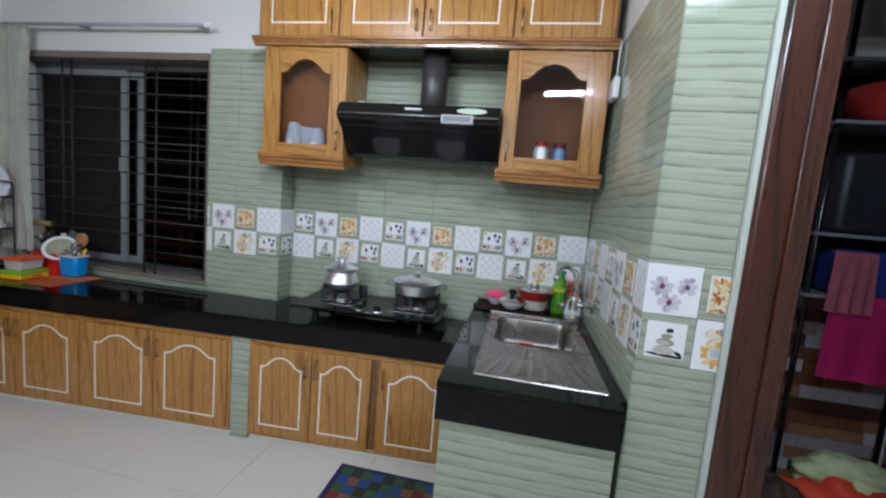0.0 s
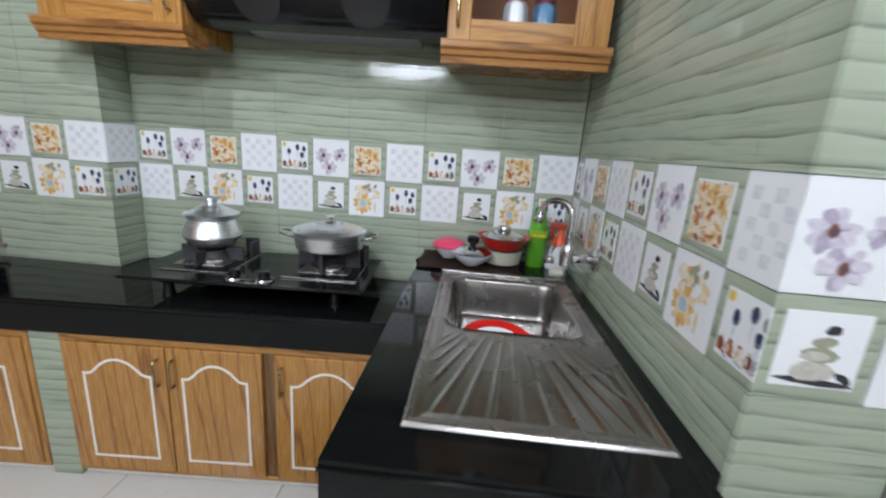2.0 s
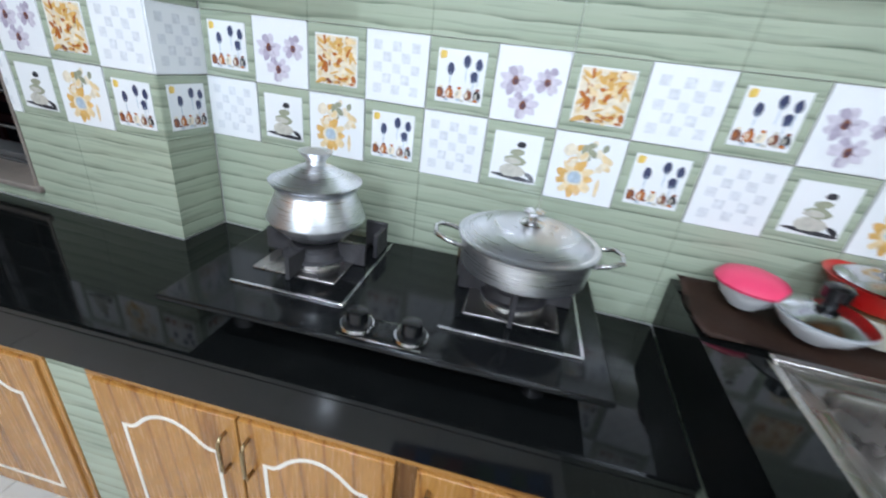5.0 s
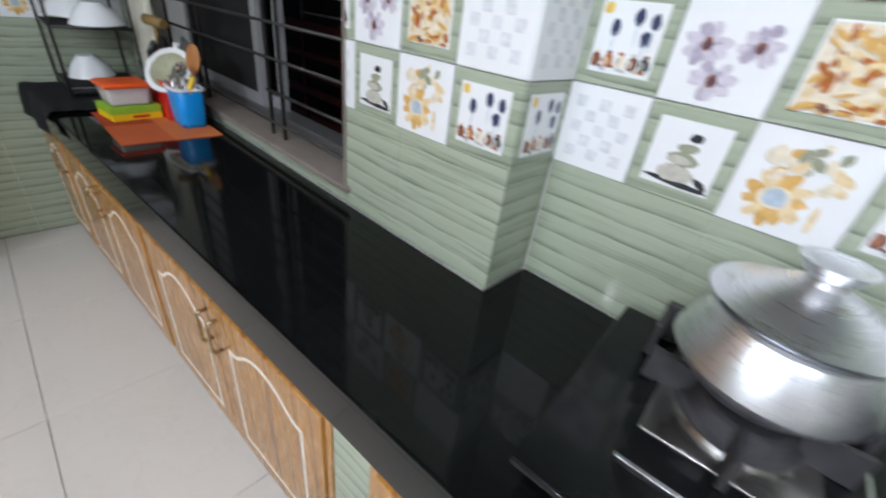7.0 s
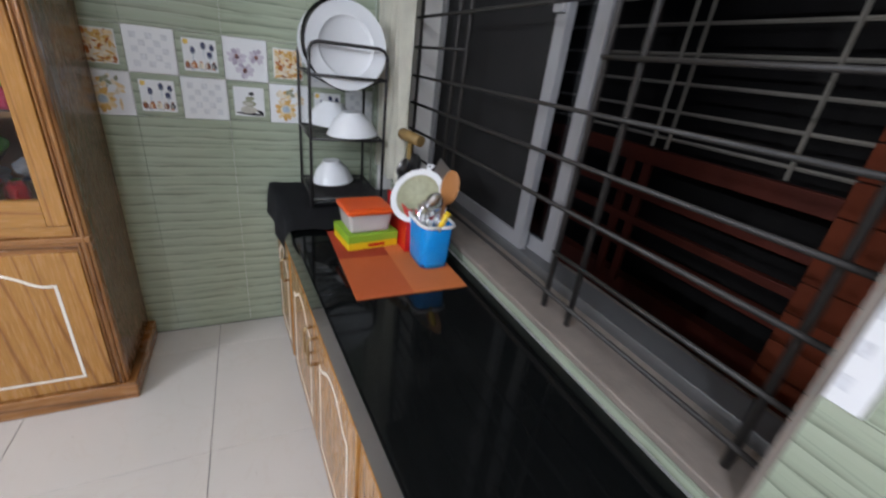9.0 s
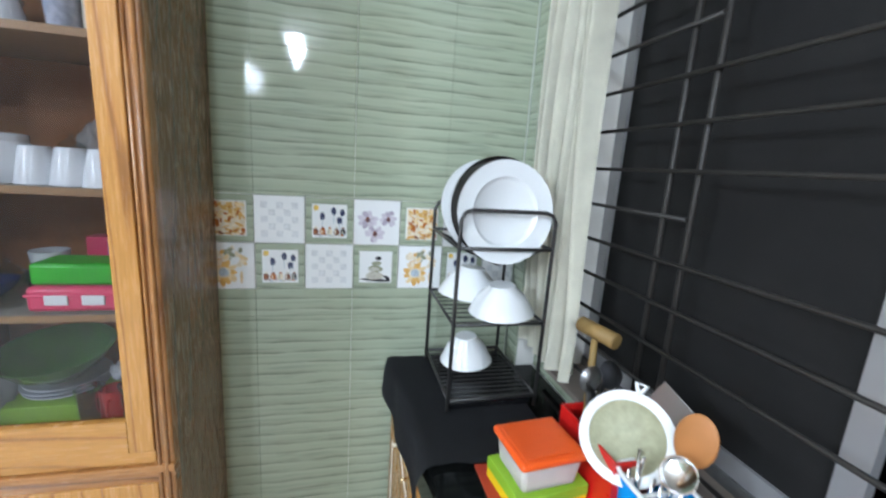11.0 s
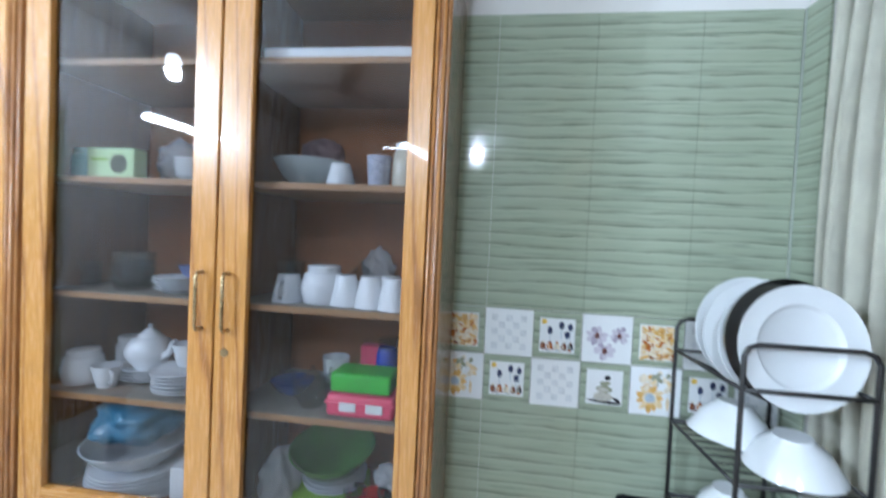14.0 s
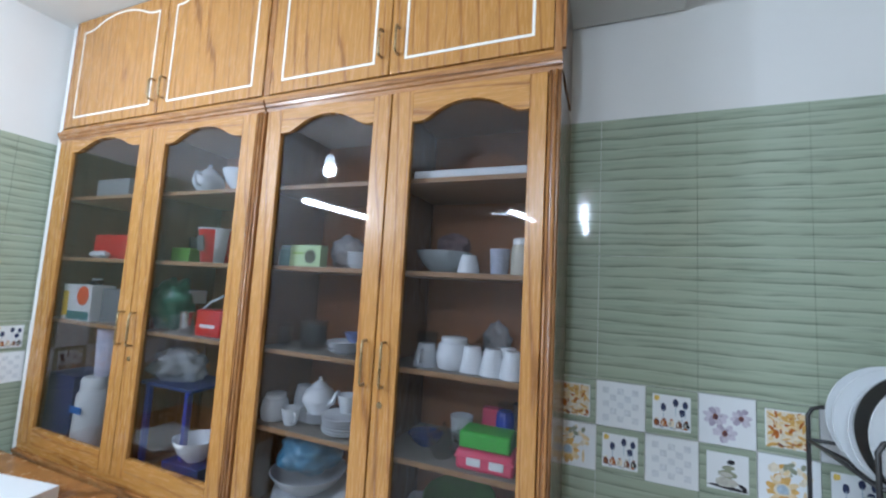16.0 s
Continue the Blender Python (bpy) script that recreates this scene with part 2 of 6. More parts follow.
GLASS = glass_pane("cabinet_glass", (0.82, 0.82, 0.83), alpha=0.10)
WINGL = glass_pane("window_glass", (0.55, 0.57, 0.60))
MESHSCR = plain("insect_screen", (0.015, 0.0145, 0.0145), 0.8, vary=0.5, scale=5, bump=0.5, grain=400, spec=0.2)
CONCRETE = plain("cement_sill", (0.21, 0.175, 0.148), 0.8, vary=0.3, scale=14, bump=0.4)
CURTAIN = plain("cream_curtain", (0.84, 0.805, 0.69), 0.9, vary=0.22, scale=11, bump=0.2, grain=300)
CLEARG = glass_pane("drinking_glass", (0.86, 0.90, 0.90), alpha=0.25)


def solid(name, c, rough=0.4, **k):
    return plain(name, c, rough, **k)


ORANGE = solid("orange_plastic", (0.80, 0.10, 0.012), 0.3)
MATOR = solid("orange_mat", (0.52, 0.10, 0.022), 0.7, vary=0.1, bump=0.4, grain=500)
MATRED = solid("brick_red_mat", (0.36, 0.035, 0.012), 0.7, vary=0.1, bump=0.4, grain=500)
BLUE = solid("blue_plastic", (0.0, 0.27, 0.72), 0.25)
REDP = solid("red_plastic", (0.60, 0.012, 0.010), 0.3)
GREENP = solid("green_plastic", (0.05, 0.46, 0.03), 0.35)
LIME = solid("lime_card", (0.26, 0.46, 0.03), 0.5)
YELLOW = solid("yellow_plastic", (0.82, 0.55, 0.01), 0.4)
PINK = solid("pink_plastic", (0.76, 0.06, 0.15), 0.35)
WHITEP = solid("white_plastic", (0.78, 0.79, 0.80), 0.35, vary=0.04)
SPOONW = solid("wooden_spoon", (0.42, 0.17, 0.05), 0.55, vary=0.25)
DARKCL = solid("dark_grey_cloth", (0.022, 0.023, 0.027), 0.9, vary=0.3, bump=0.6, grain=420)
BROWNM = solid("brown_rubber_mat", (0.055, 0.026, 0.016), 0.6, vary=0.2)
NAVY = solid("navy_plastic", (0.012, 0.03, 0.16), 0.4)
TEALP = solid("teal_plastic", (0.02, 0.16, 0.17), 0.35)
GREY = solid("grey_plastic", (0.16, 0.17, 0.19), 0.45)
PAPER = solid("newspaper_liner", (0.24, 0.22, 0.19), 0.85, vary=0.35, scale=40)
TUBEGLOW = Nodes("tube_glow").set(emit=(0.95, 0.98, 1.0, 14.0))
DIMGLOW = Nodes("dim_tube_glow").set(emit=(0.95, 0.98, 1.0, 5.0))

# ---- mesh helpers ----


def part(name, bm, material, parent=None, label="", m=None):
    """Links a bmesh as one mesh object, under a thing if one is given."""
    me = bpy.data.meshes.new(name)
    bm.normal_update()
    bm.to_mesh(me)
    bm.free()
    for mat in (material if isinstance(material, (list, tuple)) else [material]):
        me.materials.append(mat)
    ob = new(name, me)
    if parent is not None:
        ob.parent = parent
    if m is not None:
        ob.matrix_basis = m
    if label:
        tagged(ob, label)
    return ob


def thing(name, m, label, category, group="", kind=""):
    ob = new(name)
    ob.empty_display_size = 0.05
    ob.matrix_basis = m
    return tagged(ob, label, category, group, kind)


def smooth(bm, angle=35):
    lim = math.radians(angle)
    for f in bm.faces:
        f.smooth = True
    for e in bm.edges:
        if len(e.link_faces) == 2 and e.calc_face_angle(0) > lim:
            e.smooth = False
    return bm


def box(x0, x1, y0, y1, z0, z1, bevel=0.0, seg=2, bm=None):
    own = bm is None
    b = bmesh.new()
    bmesh.ops.create_cube(b, size=1)
    for v in b.verts:
        v.co = Vector(((x0 + x1) / 2 + v.co.x * (x1 - x0), (y0 + y1) / 2 + v.co.y * (y1 - y0), (z0 + z1) / 2 + v.co.z * (z1 - z0)))
    if bevel:
        bmesh.ops.bevel(b, geom=b.edges[:], offset=bevel, segments=seg, affect="EDGES", profile=0.5)
        b.normal_update()
        for f in b.faces:
            f.smooth = max(abs(f.normal.x), abs(f.normal.y), abs(f.normal.z)) < 0.999
    if own:
        return b
    join(bm, b)
    return bm


def join(bm, other, m=None, index=None):
    """Adds other into bm and frees it."""
    vs = [bm.verts.new(m @ v.co if m else v.co) for v in other.verts]
    other.verts.index_update()
    for f in other.faces:
        try:
            g = bm.faces.new([vs[v.index] for v in f.verts])
        except ValueError:
            continue
        g.smooth = f.smooth
        g.material_index = f.material_index if index is None else index
    other.free()
    return bm


def lathe(profile, seg=32, bm=None, close=False):
    """Turns (r, z) points about z."""
    b = bm or bmesh.new()
    rings = []
    for r, z in profile:
        if r < 1e-6:
            rings.append([b.verts.new((0, 0, z))])
        else:
            rings.append([b.verts.new((r * math.cos(2 * math.pi * i / seg), r * math.sin(2 * math.pi * i / seg), z)) for i in range(seg)])
    for a, c in zip(rings, rings[1:]):
        for i in range(seg):
            j = (i + 1) % seg
            quad = [a[i % len(a)], a[j % len(a)], c[j % len(c)], c[i % len(c)]]
            quad = [v for k, v in enumerate(quad) if v not in quad[:k]]
            if len(quad) > 2:
                b.faces.new(quad)
    bmesh.ops.recalc_face_normals(b, faces=b.faces[:])
    return smooth(b, 40)


def rod(points, r, seg=8, bm=None, flat=1.0):
    """A round bar along points."""
    b = bm or bmesh.new()
    pts = [Vector(p) for p in points]
    rings = []
    up = None
    for i, p in enumerate(pts):
        d = (pts[min(i + 1, len(pts) - 1)] - pts[max(i - 1, 0)]).normalized()
        if up is None:
            up = Vector((0, 0, 1)) if abs(d.z) < 0.9 else Vector((1, 0, 0))
        side = d.cross(up).normalized()
        up = side.cross(d).normalized()
        rr = r[i] if isinstance(r, (list, tuple)) else r
        rings.append([b.verts.new(p + side * rr * math.cos(2 * math.pi * k / seg) + up * rr * flat * math.sin(2 * math.pi * k / seg)) for k in range(seg)])
    for a, c in zip(rings, rings[1:]):
        for k in range(seg):
            f = b.faces.new((a[k], a[(k + 1) % seg], c[(k + 1) % seg], c[k]))
            f.smooth = seg > 5
    b.faces.new(rings[0][::-1])
    b.faces.new(rings[-1])
    return b


def prism(outline, t0, t1, bm=None, axis="y"):
    """A flat outline of (u, z) points given depth; u runs along x (axis y) or along y (axis x)."""
    b = bm or bmesh.new()

    def at(u, z, t):
        return (u, t, z) if axis == "y" else ((t, u, z) if axis == "x" else (u, z, t))
    a = [b.verts.new(at(u, z, t0)) for u, z in outline]
    c = [b.verts.new(at(u, z, t1)) for u, z in outline]
    fa = b.faces.new(a)
    fc = b.faces.new(c[::-1])
    n = len(a)
    for i in range(n):
        b.faces.new((a[i], a[(i + 1) % n], c[(i + 1) % n], c[i]))
    bmesh.ops.triangulate(b, faces=[fa, fc])
    bmesh.ops.recalc_face_normals(b, faces=b.faces[:])
    return b


def arch(u0, u1, zs, rise, steps=32):
    """Top line of a cathedral arch from u0 to u1: flat shoulders, a reverse curve and a crown."""
    out = []
    for i in range(steps + 1):
        f = i / steps
        d = abs(f - 0.5) * 2
        if d > 0.88:
            h = 0.0
        elif d > 0.6:
            h = 0.40 * ((0.88 - d) / 0.28) ** 1.7
        else:
            h = 1.0 - 0.60 * (d / 0.6) ** 2.1
        out.append((u0 + (u1 - u0) * f, zs + rise * h))
    return out


def ribbon(line, width, t0, t1, axis, closed=True):
    """A flat strip that follows a closed (u, z) line, with depth from t0 to t1."""
    b = bmesh.new()
    n = len(line)
    ins, outs = [], []
    for i in range(n):
        p, q, r = Vector(line[i - 1]), Vector(line[i]), Vector(line[(i + 1) % n])
        d1, d2 = (q - p).normalized(), (r - q).normalized()
        nn = Vector((-(d1.y + d2.y), d1.x + d2.x))
        nn = nn.normalized() if nn.length > 1e-6 else Vector((-d1.y, d1.x))
        k = 1 / max(0.5, nn.dot(Vector((-d1.y, d1.x))))
        ins.append(q + nn * width / 2 * k)
        outs.append(q - nn * width / 2 * k)

    def at(p, t):
        return (p.x, t, p.y) if axis == "y" else (t, p.x, p.y)
    A = [[b.verts.new(at(p, t)) for p in ring] for ring, t in ((ins, t0), (outs, t0), (outs, t1), (ins, t1))]
    for i in range(n):
        j = (i + 1) % n
        for k in range(4):
            l = (k + 1) % 4
            b.faces.new((A[k][i], A[k][j], A[l][j], A[l][i]))
    bmesh.ops.recalc_face_normals(b, faces=b.faces[:])
    return b


ID = Matrix.Identity(4)

# ---- the room's shell ----
XL, YW, YB, XR = -4.687, -0.175, -4.42, 1.45      # side wall, window wall, far wall, wall by the doorway
YE, XJ = -1.29, 0.27                              # end of the sink wall, start of the door frame
ZC = 3.30
XN, YN = -4.585, -0.262                           # tiled nib in the corner by the curtain
WX0, WX1, WZ0, WZ1 = -4.46, -2.69, 0.862, 2.50   # window opening


def wall(name, pieces, material=PAINT):
    bm = bmesh.new()
    for p in pieces:
        box(*p, bm=bm)
    return tagged(part(name, bm, material), kind="structure")


wall_stove = wall("wall_north", [(-2.1, 0.0, 0.012, 0.25, 0, ZC)])
wall_window = wall("wall_window", [(WX1, -2.112, YW + 0.012, 0.25, 0, ZC), (-2.112, -2.1, 0.012, 0.25, 0, ZC), (WX0, WX1, YW + 0.012, 0.13, 0, WZ0 - 0.02),
                                   (WX0, WX1, YW + 0.012, 0.13, WZ1, ZC), (XL, WX0, YW + 0.012, 0.25, 0, ZC), (XL, XN, YN + 0.012, YW + 0.012, 0, ZC)])
wall_left = wall("wall_west", [(XL - 0.2, XL - 0.012, YB - 0.2, 0.25, 0, ZC)])
wall_sink = wall("wall_east", [(0.012, XJ, YE + 0.012, 0.25, 0, ZC), (XJ, XJ + 0.9, YE + 0.0, YE + 0.22, 2.66, ZC),
                               (XJ + 0.9, 2.0, YE + 0.0, YE + 0.22, 0, ZC)])
wall_far = wall("wall_south", [(XL, XR + 0.2, YB - 0.2, YB - 0.012, 0, ZC)])
wall_right = wall("wall_right", [(XR, XR + 0.2, YB, YE, 0, ZC)])
wall_store = wall("wall_store", [(1.80, 2.0, YE + 0.22, 0.25, 0, ZC), (XJ, 1.80, -0.03, 0.25, 0, ZC)])
tagged(part("ceiling", box(XL - 0.2, XJ + 2.2, YB - 0.2, 1.6, ZC, ZC + 0.12), CEIL), kind="structure")
wall("ceiling_beam", [(XL, XR, -1.65, -0.97, 2.972, ZC)], CEIL)

floor = tagged(part("floor", box(XL - 0.2, XJ + 2.2, YB - 0.2, 1.6, -0.10, -0.003), FLOORJOINT), kind="structure")


def kitchen_window():
    w = thing("window_1", ID, "aluminium sliding window behind an iron grille, one sash open", "window", kind="structure")
    # cement reveal and sill
    part("window_sill", box(WX0, WX1 + 0.02, YW - 0.012, 0.13, WZ0 - 0.02, WZ0, 0.004), CONCRETE, w, "rough cement sill")
    part("window_reveal", box(WX1 - 0.012, WX1 + 0.0, YW + 0.0, 0.13, WZ0, WZ1), CONCRETE, w)
    part("lintel_edge", box(WX0, WX1, YW + 0.006, 0.13, WZ1 - 0.045, WZ1 + 0.002), CONCRETE, w)
    yf = 0.00
    for n, a in (("bottom_track", (WX0, WX1 - 0.012, yf - 0.03, yf + 0.06, WZ0, WZ0 + 0.035)), ("top_track", (WX0, WX1 - 0.012, yf - 0.03, yf + 0.06, WZ1 - 0.085, WZ1 - 0.045))):
        part(n, box(*a, bevel=0.003), DARKFR, w)
    mid0, mid1 = -3.635, -3.500

    def sash(x0, x1, y, pane, name):
        b = bmesh.new()
        for a in ((x0, x0 + 0.05, y, y + 0.025, WZ0 + 0.03, WZ1 - 0.08), (x1 - 0.05, x1, y, y + 0.025, WZ0 + 0.03, WZ1 - 0.08),
                  (x0 + 0.05, x1 - 0.05, y, y + 0.025, WZ0 + 0.03, WZ0 + 0.085), (x0 + 0.05, x1 - 0.05, y, y + 0.025, WZ1 - 0.14, WZ1 - 0.08)):
            box(*a, bm=b)
        s = part(name, b, ALUFR, w)
        g = part("pane", box(x0 + 0.05, x1 - 0.05, y + 0.010, y + 0.014, WZ0 + 0.085, WZ1 - 0.14), pane, s)
        return s
    sash(WX0, mid0 + 0.06, yf - 0.022, MESHSCR, "screen_sash")
    sash(WX0 + 0.02, mid1 + 0.04, yf + 0.02, WINGL, "glass_sash")
    part("latch", box(mid0 + 0.005, mid0 + 0.05, yf - 0.036, yf - 0.022, 1.62, 1.74, 0.003), ALUFR, w, "small grey sash latch")
    return w


kitchen_window()


def window_grille():
    g = thing("window_grille", ID, "dark painted iron window grille of flat bars", "grille")
    y = YW + 0.055
    xs = (WX0 + 0.02, -4.06, -3.97, -3.29, -3.19, -2.755)
    for x in xs:
        part("upright", rod([(x, y, WZ0), (x, y, WZ1 - 0.045)], 0.008, 6), IRON, g)
    z = WZ0 + 0.055
    k = 0
    while z < WZ1 - 0.08:
        x0, x1 = (WX0, WX1 - 0.012)
        if k % 4 == 1:
            part("bar", rod([(WX0, y - 0.012, z), (-3.97, y - 0.012, z)], 0.006, 6), IRON, g)
            part("bar", rod([(-3.29, y - 0.012, z), (x1, y - 0.012, z)], 0.006, 6), IRON, g)
        else:
            part("bar", rod([(x0, y - 0.012, z), (x1, y - 0.012, z)], 0.006, 6), IRON, g)
        z += 0.118
        k += 1


window_grille()


def outside():
    brick = plain("red_outside_wall", (0.24, 0.045, 0.012), 0.8, vary=0.5, scale=4, bump=0.4)
    red = plain("red_painted_wood", (0.13, 0.022, 0.009), 0.6, vary=0.3)
    pale = plain("weathered_grille", (0.34, 0.31, 0.26), 0.7, vary=0.2)
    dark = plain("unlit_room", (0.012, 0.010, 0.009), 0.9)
    y = 1.35
    n = thing("neighbour_house", ID, "red-brown neighbouring house with a grilled window and a slatted bench rail", "house")
    # Near-black sheet stands in for the darkness behind the rail and grille.
    part("dark_backing", box(-7.5, -0.6, y + 0.5, y + 0.7, -2.5, 5.0), dark, n)
    part("parapet", box(-6.4, -3.30, y + 0.2, y + 0.3, -2.5, 0.18), red, n, "dark red parapet")
    # banded brick pier
    for i in range(24):
        part("band", box(-3.30, -0.6, y, y + 0.3, -0.8 + i * 0.155, -0.8 + i * 0.155 + 0.148, 0.004), brick, n)
    # rail of red slats in front of an unlit opening
    for z, h in ((1.02, 0.10), (0.80, 0.05), (0.62, 0.05), (0.44, 0.07)):
        part("rail", box(-6.2, -3.30, y + 0.08, y + 0.13, z, z + h, 0.004), red, n)
    for x in (-5.9, -5.2, -4.50, -4.36):
        part("baluster", box(x, x + 0.06, y + 0.09, y + 0.12, 0.18, 1.02, 0.004), red, n)
    # the neighbour's window grille
    for i in range(13):
        part("grille_bar", rod([(-5.8, y + 0.05, 1.20 + i * 0.15), (-3.30, y + 0.05, 1.20 + i * 0.15)], 0.010, 5), pale, n)
    for x in (-5.75, -5.05, -4.95, -4.30, -4.20, -3.55):
        part("grille_upright", rod([(x, y + 0.04, 1.14), (x, y + 0.04, 3.2)], 0.012, 5), pale, n)
    tagged(part("ground", box(-40, 40, 0.25, 40, -2.6, -2.5), CONCRETE), kind="structure")


outside()


def door_frame():
    d = thing("door_1", ID, "dark polished wooden door frame of an open doorway", "door frame", kind="structure")
    part("jamb", box(XJ + 0.006, XJ + 0.17, YE - 0.035, YE + 0.24, 0, 2.56, 0.012), MAHOG, d)
    part("jamb_bead", box(XJ + 0.10, XJ + 0.135, YE - 0.047, YE - 0.034, 0, 2.56, 0.005), MAHOG, d)
    part("head", box(XJ + 0.006, XJ + 0.9, YE - 0.035, YE + 0.24, 2.56, 2.68, 0.012), MAHOG, d)
    part("far_jamb", box(XJ + 0.80, XJ + 0.9, YE - 0.035, YE + 0.24, 0, 2.56, 0.012), MAHOG, d)
    part("edge_trim", box(XJ - 0.012, XJ + 0.006, YE - 0.02, YE + 0.0, 0, ZC, 0.003), GROUT, d, "pale tile edge trim")


door_frame()

# ---- cabinet parts ----


def handle(parent, axis, u, z, t, out, length=0.11, vertical=True):
    """A bow handle on two posts."""
    def at(du, dz, d):
        return (u + du, t + out * d, z + dz) if axis == "y" else (t + out * d, u + du, z + dz)
    h = length / 2
    b = rod([at(0, -h, 0), at(0, -h, 0.022), at(0, -h + 0.012, 0.028), at(0, h - 0.012, 0.028), at(0, h, 0.022), at(0, h, 0)], 0.0055, 6)
    return part("handle", b, BRASS, parent, "antique metal bow handle")


def panel(axis, u0, u1, z0, z1, t0, t1, bevel=0.003):
    t0, t1 = min(t0, t1), max(t0, t1)
    if axis == "y":
        return box(u0, u1, t0, t1, z0, z1, bevel)
    return box(t0, t1, u0, u1, z0, z1, bevel)


def wooden_door(parent, axis, u0, u1, z0, z1, t, out, hand=None, hz=None, rise=0.06, margin=None, mz=0.09, mtop=None):
    d = part("door", panel(axis, u0, u1, z0, z1, t, t + out * 0.02), TEAK, parent)
    mg = margin or (u1 - u0) * 0.16
    line = [(u1 - mg, z0 + mz), (u0 + mg, z0 + mz)] + arch(u0 + mg, u1 - mg, z1 - (mtop or mz) - rise, rise)
    part("inlay", ribbon(line, 0.010, t + out * 0.0195, t + out * 0.0215, axis), INLAY, d, "white arched inlay line")
    if hand is not None:
        handle(d, axis, hand, hz, t + out * 0.02, out)
    return d


def arched_rail(u0, u1, zs, rise, z1, t0, t1, axis):
    """Board with a straight top edge and an arched lower edge."""
    b = bmesh.new()
    low = arch(u0, u1, zs, rise)
    cols = []
    for u, z in low:
        ring = [(u, z, t0), (u, z, t1), (u, z1, t1), (u, z1, t0)]
        cols.append([b.verts.new((p, r, q) if axis == "y" else (r, p, q)) for p, q, r in ring])
    for a, c in zip(cols, cols[1:]):
        for k in range(4):
            l = (k + 1) % 4
            b.faces.new((a[k], c[k], c[l], a[l]))
    b.faces.new(cols[0])
    b.faces.new(cols[-1])
    bmesh.ops.recalc_face_normals(b, faces=b.faces[:])
    return b


def glass_door(parent, axis, u0, u1, z0, z1, t, out, gu0, gu1, gz0, gzs, rise, hand=None, hz=None, length=0.16):
    t1 = t + out * 0.024
    d = part("door", panel(axis, u0, gu0, z0, z1, t, t1), TEAK, parent)
    part("stile", panel(axis, gu1, u1, z0, z1, t, t1), TEAK, d)
    part("bottom_rail", panel(axis, gu0, gu1, z0, gz0, t, t1, 0), TEAKH, d)
    part("top_rail", arched_rail(gu0, gu1, gzs, rise, z1, t + out * 0.0004, t1 - out * 0.0004, axis), TEAKH, d)
    part("pane", panel(axis, gu0 - 0.004, gu1 + 0.004, gz0 - 0.004, gzs + rise, t + out * 0.006, t + out * 0.009, 0), GLASS, d, "clear glass pane")
    if hand is not None:
        handle(d, axis, hand, hz, t1, out, length)
    return d


def moulding(parent, axis, u0, u1, z, t, out, depth=0.035, height=0.05, name="moulding", mat=TEAKD):
    d, h = out * depth, height
    prof = [(t, z), (t + 0.50 * d, z), (t + 0.55 * d, z + 0.30 * h), (t + 0.74 * d, z + 0.36 * h), (t + 0.80 * d, z + 0.58 * h),
            (t + 0.95 * d, z + 0.64 * h), (t + d, z + 0.72 * h), (t + d, z + 0.92 * h), (t + 0.94 * d, z + h), (t, z + h)]
    b = prism(prof, u0, u1, axis="x" if axis == "y" else "y")
    return part(name, b, mat, parent)


# ---- base cabinets and worktops ----
YC, YF = -0.668, -0.640     # worktop front, cabinet front, in the run's own frame
XP, YP, SKEW = -0.675, -0.512, 3.7     # the run of cabinets stands askew to the wall: its right-hand corner and its turn
RUN = pose(XP, YP, 0, 0, 0, SKEW) @ pose(-XP, -YC, 0)


def run_front(x):
    """Front line of the worktop over x."""
    return YP + (x - XP) * math.tan(math.radians(SKEW))



def base_cabinet(x0, x1, doors, label):
    c = thing("base_cabinet", pose((x0 + x1) / 2, -0.4, 0), label, "cabinet", "base cabinets under the worktop")
    c.matrix_basis = RUN
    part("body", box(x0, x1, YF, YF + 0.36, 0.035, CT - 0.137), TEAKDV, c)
    part("top_rail", box(x0, x1, YF - 0.012, YF + 0.0, 0.632, CT - 0.137, 0.003), TEAKH, c)
    part("bottom_rail", box(x0, x1, YF - 0.012, YF + 0.0, 0.035, 0.052, 0.003), TEAKH, c)
    part("plinth", box(x0, x1, YF + 0.012, YF + 0.03, 0.0, 0.035), INLAY, c, "white kick plinth")
    for a in sorted({x0, x1}):
        s = 0.022 if a == x0 else -0.022
        part("stile", box(min(a, a + s), max(a, a + s), YF - 0.012, YF, 0.052, 0.632, 0.002), TEAK, c)
    for u0, u1, hu in doors:
        wooden_door(c, "y", u0, u1, 0.054, 0.630, YF, -1, hu, 0.525, rise=0.065, mz=0.065)
    return c


base_cabinet(-2.008, -0.69, [(-1.985, -1.600, -1.628), (-1.594, -1.222, -1.568), (-1.172, -0.755, -1.142)], "teak base cabinet with three arched-inlay doors under the stove")
base_cabinet(-3.195, -2.132, [(-3.170, -2.672, -2.702), (-2.666, -2.156, -2.636)], "teak base cabinet with two arched-inlay doors under the worktop")
base_cabinet(-4.225, -3.197, [(-4.200, -3.715, -3.745), (-3.709, -3.222, -3.680)], "teak base cabinet with two arched-inlay doors under the worktop")
base_cabinet(-4.660, -4.227, [(-4.638, -4.250, -4.285)], "narrow teak base cabinet with one door by the tiled wall")

tagged(part("divider", box(-2.130, -2.010, YF - 0.008, YF + 0.36, 0, CT - 0.137, 0.002), TILE, m=RUN), kind="structure")


